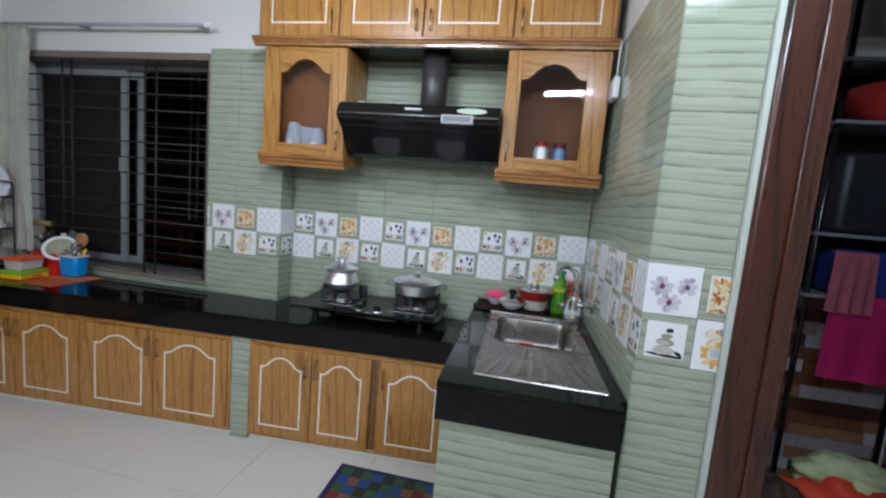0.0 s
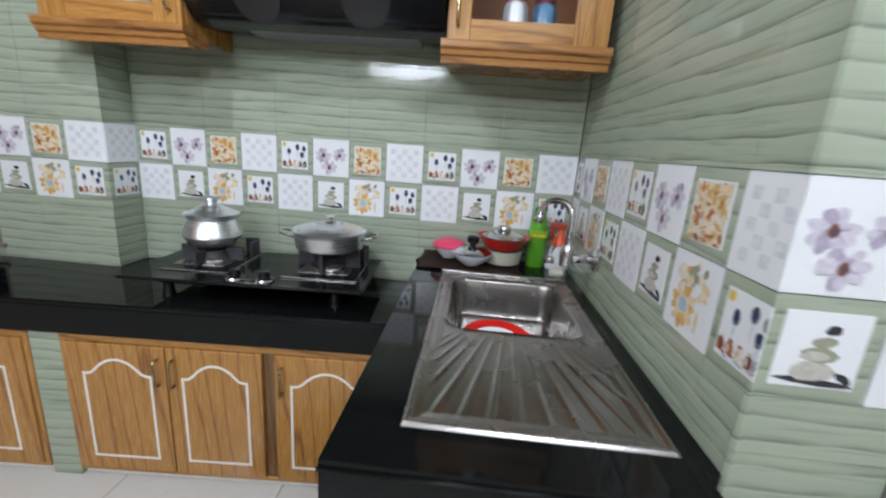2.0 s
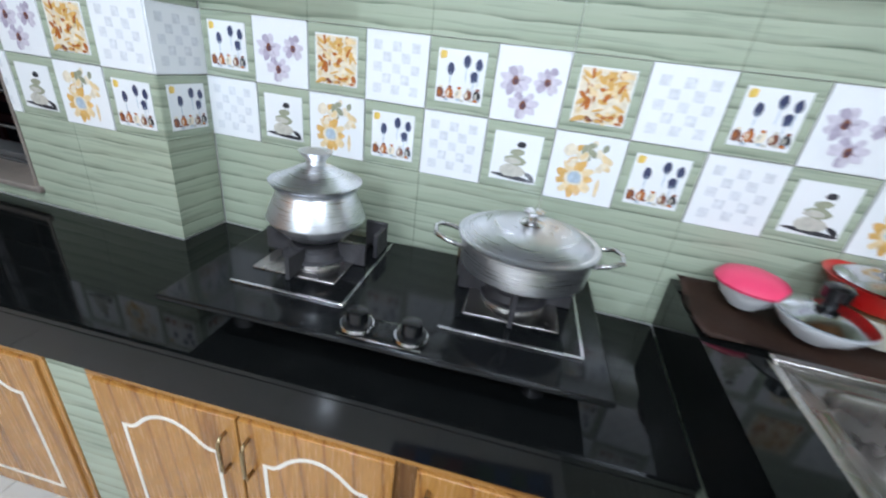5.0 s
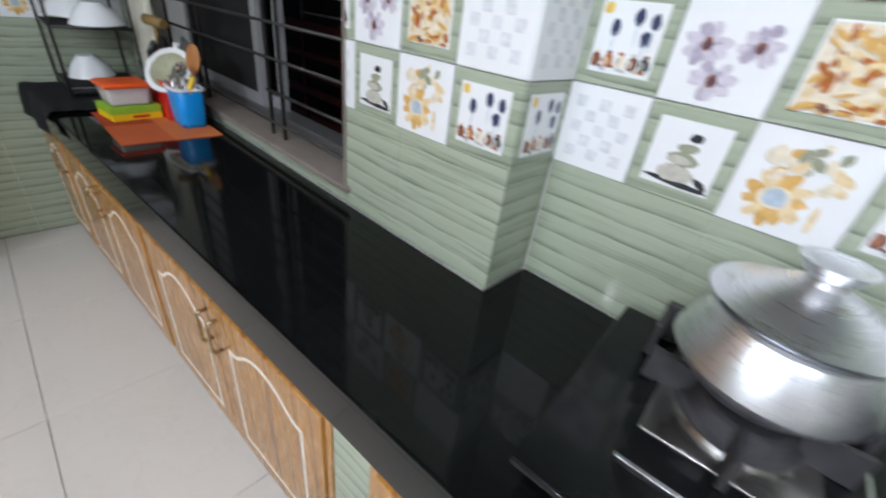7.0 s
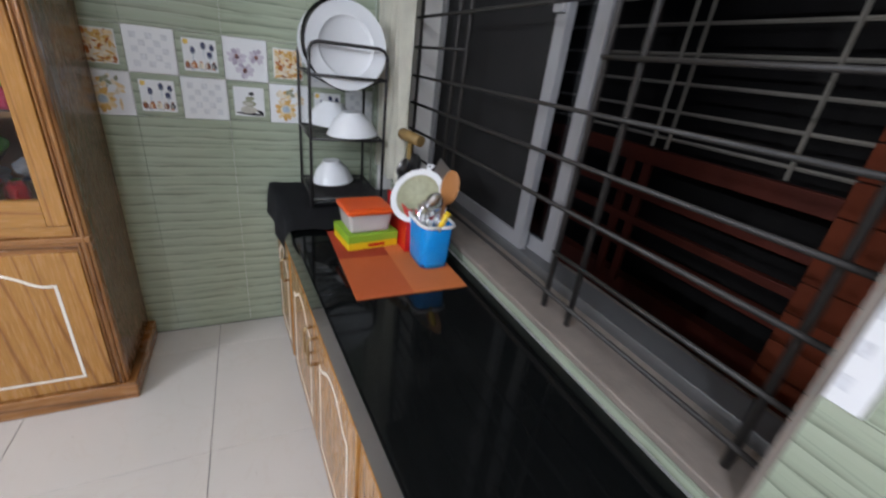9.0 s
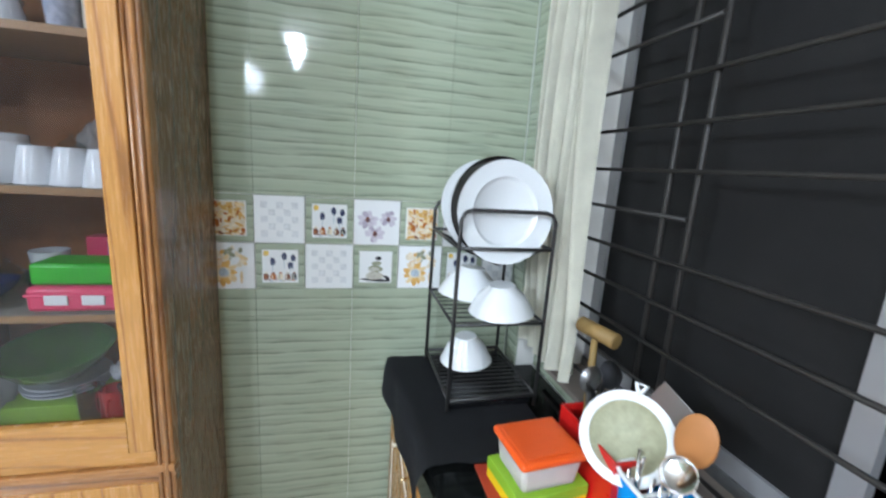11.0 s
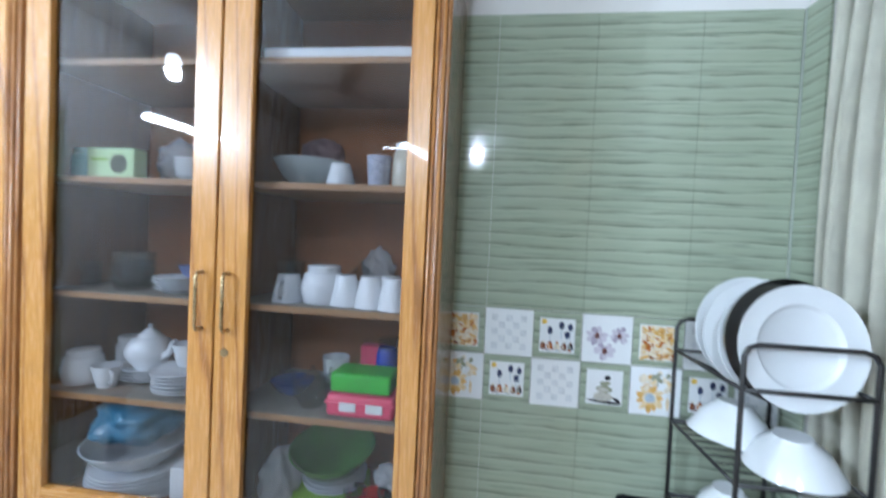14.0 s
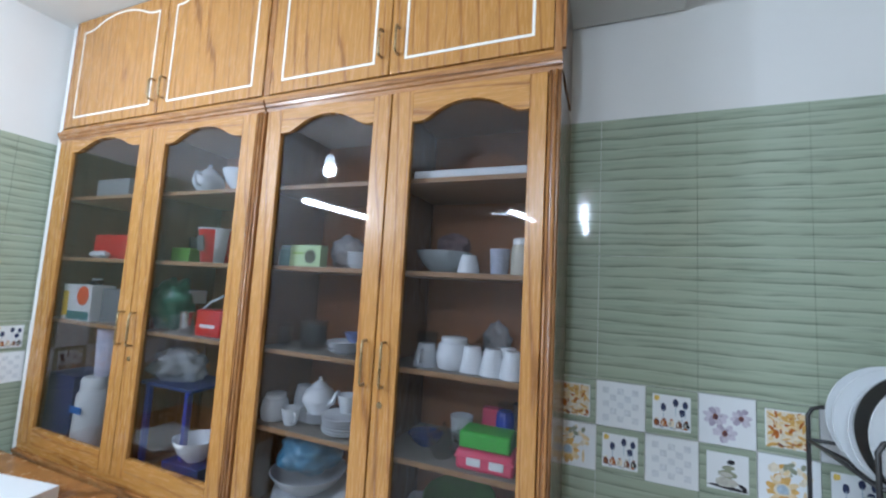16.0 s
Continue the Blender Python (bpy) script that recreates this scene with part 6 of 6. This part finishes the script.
# fourth bay: cartons and bottles
carton(-3.93, SH4, 0.14, 0.30, 0.11, CLEARBAG, "cloudy clear box of white packets", x=-4.40)
carton(-3.92, SH3, 0.14, 0.30, 0.14, REDP, "red box on the shelf", x=-4.42)
crumpled("tissue", -3.93, SH3, 0.03, 0.07, 0.02, WHITEP, "crumpled white tissue on the shelf", "tissue", x=-4.31, seed=9)
ob_ = carton(-4.07, SH2, 0.12, 0.27, 0.20, WHITEP, "white juice carton with orange and teal print", x=-4.36)
part("orange_print", lathe([(0, 0), (0.055, 0), (0.055, 0.001), (0, 0.001)], 24), ORANGE, ob_, m=Matrix.Translation((0.0605, 0.06, 0.14)) @ Euler((0, math.radians(90), 0)).to_matrix().to_4x4())
part("yellow_print", box(0.0602, 0.0612, -0.13, -0.08, 0.02, 0.16, 0.0), YELLOW, ob_)
part("teal_print", box(0.0602, 0.0612, -0.078, 0.13, 0.004, 0.05, 0.0), TEALP, ob_)
carton(-3.76, SH2, 0.12, 0.22, 0.19, GREY, "blue-grey cardboard box on the shelf", x=-4.38)
jar(-4.03, SH2 + 0.20, 0.03, 0.035, BLACK, WHITEP, "small black jar on a carton", x=-4.37)
wb = jar(-3.87, SH0, 0.085, 0.34, WHITEP, WHITEP, "white plastic bottle with a blue mark", x=-4.35)
part("blue_mark", box(0.083, 0.088, -0.05, 0.05, 0.20, 0.235, 0.001), solid("mark_blue", (0.0, 0.15, 0.55), 0.4), wb)
tumbler(-3.84, SH0 + 0.385, x=-4.38, r=0.07, h=0.26, mat=solid("lilac_roll", (0.58, 0.58, 0.72), 0.6), label="pale lilac paper roll standing on a bottle", cat="roll")
carton(-4.15, SH0, 0.2, 0.25, 0.36, NAVY, "dark navy box in the cupboard", x=-4.42)
carton(-3.62, SH0, 0.2, 0.18, 0.45, NAVY, "dark navy carton in the cupboard", x=-4.44)

# wall cabinet contents
for k, (xx, yy) in enumerate(((-1.97, -0.25), (-1.885, -0.245), (-1.805, -0.25))):
    cup(yy, 1.890, x=xx, r=0.062, h=0.120 + 0.03 * (k == 0), upside=k != 1, mat=solid("pale_blue_ceramic", (0.70, 0.77, 0.84), 0.2), turn=60 * k, group="pale cups in the wall cabinet")
jar(-0.27, 1.819, 0.045, 0.165, WHITEP, REDP, "white spice jar with a red lid", x=-0.365)
jar(-0.27, 1.819, 0.046, 0.160, solid("blue_tin", (0.10, 0.22, 0.36), 0.3, vary=0.5, scale=25), solid("maroon_lid", (0.25, 0.03, 0.05), 0.4), "blue and yellow spice tin with a maroon lid", x=-0.262)


# ---- table by the cupboard ----
def side_table():
    p = thing("side_table", pose(-3.70, -3.85, 0), "brown wooden table beside the cupboard", "table")
    part("top", box(-0.48, 0.48, -0.48, 0.56, 0.73, 0.765, 0.006), TEAKD, p)
    for sx in (-0.43, 0.43):
        for sy in (-0.43, 0.51):
            part("leg", box(sx - 0.03, sx + 0.03, sy - 0.03, sy + 0.03, 0, 0.73, 0.004), TEAKDV, p)
    q = carton(-3.66, 0.765, 0.30, 0.42, 0.06, WHITEP, "flat white cardboard box on the table", x=-3.86, turn=10)


side_table()


# ---- store room beyond the doorway ----
def store_room():
    # stacked-stone wall cladding
    rng = random.Random(4)
    cols = [plain("stone_" + n, c, 0.6, vary=0.35, scale=14, bump=0.4) for n, c in (("pale", (0.46, 0.45, 0.47)), ("brown", (0.15, 0.055, 0.025)), ("grey", (0.30, 0.28, 0.29)), ("dark", (0.075, 0.035, 0.022)), ("tan", (0.28, 0.14, 0.07)))]
    meshes = {}
    H = 0.078
    for wallno, length in ((0, 1.30), (1, 0.92)):
        for j in range(21):
            u = -rng.uniform(0.0, 0.2)
            while u < length:
                w = rng.choice((0.14, 0.20, 0.26))
                a, c = max(u, 0.0), min(u + w, length)
                u += w
                if c - a < 0.02:
                    continue
                k = rng.randint(0, 4)
                d = rng.choice((0.010, 0.016, 0.022))
                key = (round(c - a, 3), k, d)
                if key not in meshes:
                    b = box(0.002, key[0] - 0.002, -d, 0, 0.002, H - 0.002)
                    me = bpy.data.meshes.new("stone")
                    b.to_mesh(me)
                    b.free()
                    me.materials.append(cols[k])
                    meshes[key] = me
                ob = new("stone", meshes[key])
                ob.parent = wall_store
                ob.matrix_basis = pose(0.50 + a, -0.03, j * H) if wallno == 0 else Matrix.Translation((1.80, -0.05 - a, j * H)) @ Matrix.Rotation(-math.pi / 2, 4, "Z")
    tagged(part("corner_trim", box(1.772, 1.782, -0.062, -0.052, 0, 1.65, 0.002), WHITEP), kind="structure")
    r = thing("store_rack", pose(1.38, -0.22, 0), "dark metal storage rack crammed with household things", "rack")
    for sx in (-0.32, 0.32):
        for sy in (-0.13, 0.10):
            part("post", rod([(sx, sy, 0), (sx, sy, 2.75)], 0.014, 6), BLACK, r)
    for z in (1.28, 1.60, 2.16, 2.46):
        part("shelf", box(-0.34, 0.34, -0.15, 0.11, z, z + 0.018, 0.003), GREY, r)
    part("back_sheet", box(-0.34, 0.34, 0.112, 0.118, 1.28, 2.46), BLACK, r)
    carton(-0.22, 1.618, 0.22, 0.56, 0.42, solid("black_bag", (0.010, 0.011, 0.018), 0.5, vary=0.5), "black cloth bundle on the storage rack", x=1.42, cat="bundle", turn=90, bevel=0.04)
    carton(-0.24, 1.30, 0.20, 0.50, 0.24, NAVY, "dark navy bundle on the storage rack", x=1.45, cat="bundle", turn=90, bevel=0.03)
    bowl("red_basin", 1.42, -0.26, 2.178, 0.30, 0.17, solid("red_basin_plastic", (0.50, 0.035, 0.03), 0.35), "red plastic basin on the storage rack", "basin")
    carton(-0.22, 2.478, 0.22, 0.32, 0.11, WHITEP, "white box on the storage rack", x=1.25, cat="box", turn=90)
    carton(-0.22, 2.478, 0.20, 0.26, 0.20, BLACK, "black box on the storage rack", x=1.55, cat="box", turn=90)
    # cloths hanging over the front of the rack
    for x, w, yy, z0, z1, m, lab in ((1.215, 0.19, -0.405, 1.22, 1.53, solid("dusty_pink_cloth", (0.46, 0.13, 0.17), 0.9), "dusty pink cloth hanging from the rack"), (1.40, 0.50, -0.388, 0.87, 1.31, solid("hot_pink_cloth", (0.62, 0.02, 0.17), 0.9), "bright pink cloth hanging from the rack")):
        b = bmesh.new()
        n = 24
        rows = []
        for j in range(13):
            z = z1 + (z0 - z1) * j / 12
            rows.append([b.verts.new((x - w / 2 + w * i / n * (1 + 0.06 * j / 12), yy + 0.010 * math.sin(i * 0.9 + j * 0.1) * j / 12, z)) for i in range(n + 1)])
        rows.insert(0, [b.verts.new((v.co.x, yy + 0.06, z1 + 0.001)) for v in rows[0]])
        for j in range(13):
            for i in range(n):
                b.faces.new((rows[j][i], rows[j][i + 1], rows[j + 1][i + 1], rows[j + 1][i])).smooth = True
        bmesh.ops.solidify(b, geom=b.faces[:], thickness=0.006)
        tagged(part("hanging_cloth", b, m), lab, "cloth")
    crumpled("sack", -0.55, 0.0, 0.30, 0.22, 0.22, solid("red_sack", (0.60, 0.05, 0.012), 0.7), "red cloth bundle on the floor", "bundle", x=1.30, seed=21)
    crumpled("green_sack", -0.48, 0.30, 0.26, 0.13, 0.10, solid("pale_green_sack", (0.44, 0.52, 0.30), 0.8, vary=0.5, scale=14), "pale green patterned sack on a bundle", "sack", x=1.32, seed=23)
    crumpled("dark_cloth", -0.70, 0.0, 0.15, 0.14, 0.22, solid("dark_brown_bundle", (0.05, 0.03, 0.02), 0.8), "dark bundle on the floor by the door", "bundle", x=0.86, seed=25)


store_room()

# ---- border tiles, wall tiles and floor tiles ----
PRINTW = plain("tile_white_glaze", (0.80, 0.81, 0.82), 0.16, vary=0.03)
PRINTS = {n: plain("print_" + n, c, 0.18, vary=0.35, scale=90) for n, c in {
    "lilac": (0.59, 0.55, 0.62), "mauve": (0.42, 0.37, 0.46), "plum": (0.11, 0.06, 0.08), "biscuit": (0.64, 0.38, 0.12), "pale_biscuit": (0.74, 0.58, 0.34), "rust": (0.42, 0.13, 0.03),
    "grey_check": (0.67, 0.685, 0.71), "charcoal": (0.035, 0.035, 0.04), "stone": (0.50, 0.48, 0.42), "moss": (0.30, 0.31, 0.22), "orange": (0.68, 0.42, 0.15),
    "sky": (0.42, 0.50, 0.58), "navy": (0.05, 0.06, 0.12), "brown": (0.20, 0.08, 0.05), "yellow": (0.75, 0.52, 0.12), "cream": (0.74, 0.66, 0.52)}.items()}
PORDER = list(PRINTS)


def motif(kind):
    """Mesh of one border tile, (u, z) in 0..1 of the square, with its printed picture."""
    rng = random.Random({"floral": 3, "biscuit": 4, "white": 5, "stones": 6, "flower": 7, "pots": 8}[kind])
    b = bmesh.new()
    full = kind in ("floral", "white", "flower")
    m0 = 0.006 if full else 0.14
    level = [0]

    def blob(u, z, ru, rz, col, seg=9, ang=0.0, rough=0.15):
        level[0] += 1
        y = -0.0035 - 0.00004 * level[0]
        vs = []
        for i in range(seg):
            a = 2 * math.pi * i / seg
            r = 1 + rng.uniform(-rough, rough)
            du, dz = ru * r * math.cos(a), rz * r * math.sin(a)
            uu = u + du * math.cos(ang) - dz * math.sin(ang)
            zz = z + du * math.sin(ang) + dz * math.cos(ang)
            vs.append(b.verts.new((min(max(uu, m0), 1 - m0) * S, y, min(max(zz, m0), 1 - m0) * S)))
        vs = [v for k, v in enumerate(vs) if k == 0 or (v.co - vs[k - 1].co).length > 1e-5]
        if len(vs) > 2:
            f = b.faces.new(vs)
            f.normal_update()
            if f.normal.y > 0:
                f.normal_flip()
            f.material_index = 2 + PORDER.index(col)

    # body of the square, and the white glazed field
    if full:
        box(0.0015, S - 0.0015, -0.003, 0.004, 0.0015, S - 0.0015, bm=b)
        for f in b.faces:
            f.material_index = 1
    else:
        box(0.0015, S - 0.0015, -0.001, 0.004, 0.0015, S - 0.0015, bm=b)
        n0 = len(b.faces)
        box(m0 * S, S - m0 * S, -0.0030, -0.001, m0 * S, S - m0 * S, bm=b)
        for f in list(b.faces)[n0:]:
            f.material_index = 1
    if kind == "floral":
        for cu, cz, r in ((0.30, 0.56, 0.21), (0.74, 0.58, 0.18), (0.46, 0.25, 0.20)):
            for k in range(8):
                a = k * math.pi / 4 + rng.random() * 0.6
                blob(cu + r * 0.55 * math.cos(a), cz + r * 0.42 * math.sin(a), r * 0.56, r * 0.30, ("lilac", "lilac", "mauve")[k % 3], ang=a)
            for k in range(5):
                a = rng.random() * 6.3
                blob(cu + r * 0.35 * math.cos(a), cz + r * 0.3 * math.sin(a), r * 0.34, 0.012, "mauve", ang=a, seg=6)
            blob(cu, cz, r * 0.26, r * 0.30, "brown")
            blob(cu + 0.01, cz - 0.01, r * 0.16, r * 0.18, "plum")
        blob(0.80, 0.72, 0.06, 0.05, "mauve")
    elif kind == "biscuit":
        blob(0.5, 0.5, 0.48, 0.48, "cream", seg=4, ang=0.785, rough=0.0)
        for k in range(60):
            u, z = rng.uniform(0.2, 0.8), rng.uniform(0.18, 0.8)
            c = rng.choice(["biscuit", "pale_biscuit", "biscuit", "pale_biscuit", "rust"])
            blob(u, z, rng.uniform(0.05, 0.10), rng.uniform(0.014, 0.04), c, ang=rng.random() * 3)
        for k in range(12):
            blob(rng.uniform(0.2, 0.8), rng.uniform(0.16, 0.28), 0.05, 0.022, rng.choice(["rust", "biscuit", "brown"]))
    elif kind == "white":
        for i in range(5):
            for j in range(5):
                if (i + j) % 2 == 0:
                    blob(0.2 + i * 0.15, 0.2 + j * 0.15, 0.094, 0.094, "grey_check", seg=4, ang=0.785, rough=0.05)
    elif kind == "stones":
        blob(0.5, 0.20, 0.37, 0.035, "charcoal", ang=-0.08)
        blob(0.48, 0.30, 0.20, 0.10, "stone")
        blob(0.50, 0.46, 0.16, 0.075, "moss")
        blob(0.47, 0.45, 0.13, 0.05, "stone")
        blob(0.52, 0.58, 0.11, 0.05, "moss")
        blob(0.56, 0.70, 0.07, 0.05, "charcoal")
        blob(0.76, 0.25, 0.09, 0.04, "charcoal", ang=-0.6)
    elif kind == "flower":
        for k in range(11):
            a = k * 2 * math.pi / 11
            blob(0.40 + 0.17 * math.cos(a), 0.36 + 0.19 * math.sin(a), 0.11, 0.06, ("orange", "pale_biscuit", "biscuit")[k % 3], ang=a, rough=0.3)
        blob(0.40, 0.36, 0.15, 0.13, "cream")
        blob(0.40, 0.36, 0.10, 0.09, "sky")
        for k in range(22):
            blob(rng.uniform(0.3, 0.85), rng.uniform(0.5, 0.88), 0.07, 0.045, rng.choice(["cream", "pale_biscuit", "biscuit", "cream", "moss"]), ang=rng.random() * 3)
        blob(0.25, 0.75, 0.08, 0.10, "cream")
        blob(0.74, 0.25, 0.03, 0.14, "pale_biscuit")
    elif kind == "pots":
        blob(0.22, 0.78, 0.06, 0.06, "yellow")
        for u, z in ((0.35, 0.60), (0.58, 0.72), (0.70, 0.52), (0.76, 0.68)):
            blob(u, z, 0.055, 0.085, rng.choice(["charcoal", "navy"]))
            blob(u, z - 0.16, 0.008, 0.13, "sky", seg=6)
        for k, c in enumerate(("brown", "rust", "cream", "brown", "charcoal")):
            blob(0.22 + 0.14 * k, 0.265, 0.062, 0.080, c, seg=8)
            blob(0.22 + 0.14 * k, 0.355, 0.036, 0.020, ("cream", "brown", "rust", "stone", "brown")[k], seg=7)
            blob(0.20 + 0.14 * k, 0.27, 0.018, 0.045, ("rust", "cream", "stone", "cream", "stone")[k], seg=7)
        for k in range(10):
            blob(rng.uniform(0.19, 0.81), rng.uniform(0.17, 0.22), 0.035, 0.018, rng.choice(["brown", "sky", "stone", "rust"]))
    me = bpy.data.meshes.new("border_tile_" + kind)
    b.to_mesh(me)
    b.free()
    for m in [TILE, PRINTW] + [PRINTS[n] for n in PORDER]:
        me.materials.append(m)
    return me


MOTIF = {k: motif(k) for k in ("floral", "biscuit", "white", "stones", "flower", "pots")}
TOP = ["pots", "floral", "biscuit", "white"]
LOW = ["white", "stones", "flower", "pots"]


def border(parent, start, direction, normal_turn, count, first, cut0=0.0, cut1=0.0, wide=1.0):
    """Two rows of border tiles along a wall, from start; cut0 and cut1 trim the end squares."""
    for k in range(count):
        for row, names, z in ((1, TOP, ZM), (0, LOW, ZM - S)):
            kind = names[(k + first) % 4]
            m = Matrix.Translation((start[0] + direction[0] * k * S * wide, start[1] + direction[1] * k * S * wide, z)) @ Matrix.Rotation(normal_turn, 4, "Z") @ Matrix.Diagonal((wide, 1, 1, 1))
            me = MOTIF[kind]
            lo = cut0 if k == 0 else 0.0
            hi = cut1 if k == count - 1 else 0.0
            if lo or hi:
                me = me.copy()
                b = bmesh.new()
                b.from_mesh(me)
                for v in b.verts:
                    v.co.x = min(max(v.co.x, lo), S - hi)
                bmesh.ops.dissolve_degenerate(b, dist=1e-6, edges=b.edges[:])
                b.to_mesh(me)
                b.free()
            ob = new("border_tile", me)
            ob.parent = parent
            ob.matrix_basis = m


# stove wall, reveal, window wall, sink wall, end face, side wall, far wall
border(wall_stove, (-12 * S, 0.004), (1, 0), 0, 12, 0)
border(wall_window, (-2.1 - 4 * S * 1.04, YW + 0.004), (1, 0), 0, 4, 0, cut0=S - 0.040, wide=1.04)
border(wall_window, (-2.1, YW + 0.004), (0, 1), math.pi / 2, 1, 3)
border(wall_sink, (0.004, -0.11 + S), (0, -1), -math.pi / 2, 8, 0, cut0=S - 0.11, cut1=2 * S - (-YE - 0.11 - 6 * S) - S)
border(wall_sink, (0.0, YE + 0.004), (1, 0), 0, 2, 1, cut1=2 * S - XJ + 0.012)
border(wall_left, (XL - 0.004, -1.276 - 2 * S), (0, 1), math.pi / 2, 8, 1, cut1=8 * S - (YN + 1.276 + 2 * S))
border(wall_far, (XL + 2.0, YB - 0.004), (-1, 0), math.pi, 11, 0)


def tile_field(parent, origin, direction, normal_turn, length, z0, z1, tw=2 * S, th=0.50, offset=0.0, name="wall_tile"):
    """Large ribbed wall tiles with fine joints."""
    meshes = {}
    u = -offset
    while u < length - 0.002:
        a, c = max(u, 0.0), min(u + tw, length)
        z = z0
        while z < z1 - 0.002:
            t = min(z + th, z1)
            key = (round(c - a, 4), round(t - z, 4))
            if key not in meshes:
                b = box(0.0006, key[0] - 0.0006, -0.0, 0.008, 0.0006, key[1] - 0.0006)
                me = bpy.data.meshes.new(name)
                b.to_mesh(me)
                b.free()
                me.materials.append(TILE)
                meshes[key] = me
            ob = new(name, meshes[key])
            ob.parent = parent
            ob.matrix_basis = Matrix.Translation((origin[0] + direction[0] * a, origin[1] + direction[1] * a, z)) @ Matrix.Rotation(normal_turn, 4, "Z")
            z = t
        u += tw


ZT = 2.535
for lo, hi in ((0.0, ZM - S), (ZM + S, ZT)):
    tile_field(wall_stove, (-2.1, 0.004), (1, 0), 0, 2.1, max(lo, CT), hi)
    tile_field(wall_window, (WX1, YW + 0.004), (1, 0), 0, -2.1 - WX1, max(lo, CT), hi, offset=2 * S - (-2.1 - WX1) % (2 * S))
    tile_field(wall_window, (-2.104, YW + 0.004), (0, 1), math.pi / 2, 0.175, max(lo, CT), hi)
    tile_field(wall_sink, (0.004, 0.0), (0, -1), -math.pi / 2, -YE, lo, hi, offset=0.24)
    tile_field(wall_sink, (0.0, YE + 0.004), (1, 0), 0, XJ - 0.012, lo, hi)
    tile_field(wall_left, (XL - 0.004, -1.626), (0, 1), math.pi / 2, 1.626 + YN, lo, hi)
    tile_field(wall_far, (XL + 2.0, YB - 0.004), (-1, 0), math.pi, 2.0, lo, hi)
tile_field(wall_window, (WX0, YW + 0.004), (1, 0), 0, WX1 - WX0, CT, WZ0 - 0.02)
tile_field(wall_window, (XN, YW + 0.004), (1, 0), 0, WX0 - XN, CT, ZT)
tile_field(wall_window, (XL, YN + 0.004), (1, 0), 0, XN - XL, CT, ZT)


def floor_tiles():
    T = 0.667
    meshes = {}
    x = -3.83 - 2 * T
    while x < XR:
        y = -1.08 - 6 * T
        while y < 0:
            a, c = max(x, XL), min(x + T, XR)
            d, e = max(y, YB), min(y + T, -0.02)
            if c - a > 0.01 and e - d > 0.01:
                key = (round(c - a, 4), round(e - d, 4))
                if key not in meshes:
                    b = box(0.0012, key[0] - 0.0012, 0.0012, key[1] - 0.0012, -0.006, 0.0, 0.0007, 1)
                    me = bpy.data.meshes.new("floor_tile")
                    b.to_mesh(me)
                    b.free()
                    me.materials.append(FLOOR)
                    meshes[key] = me
                ob = new("floor_tile", meshes[key])
                ob.parent = floor
                ob.matrix_basis = pose(a, d, 0)
            y += T
        x += T


floor_tiles()
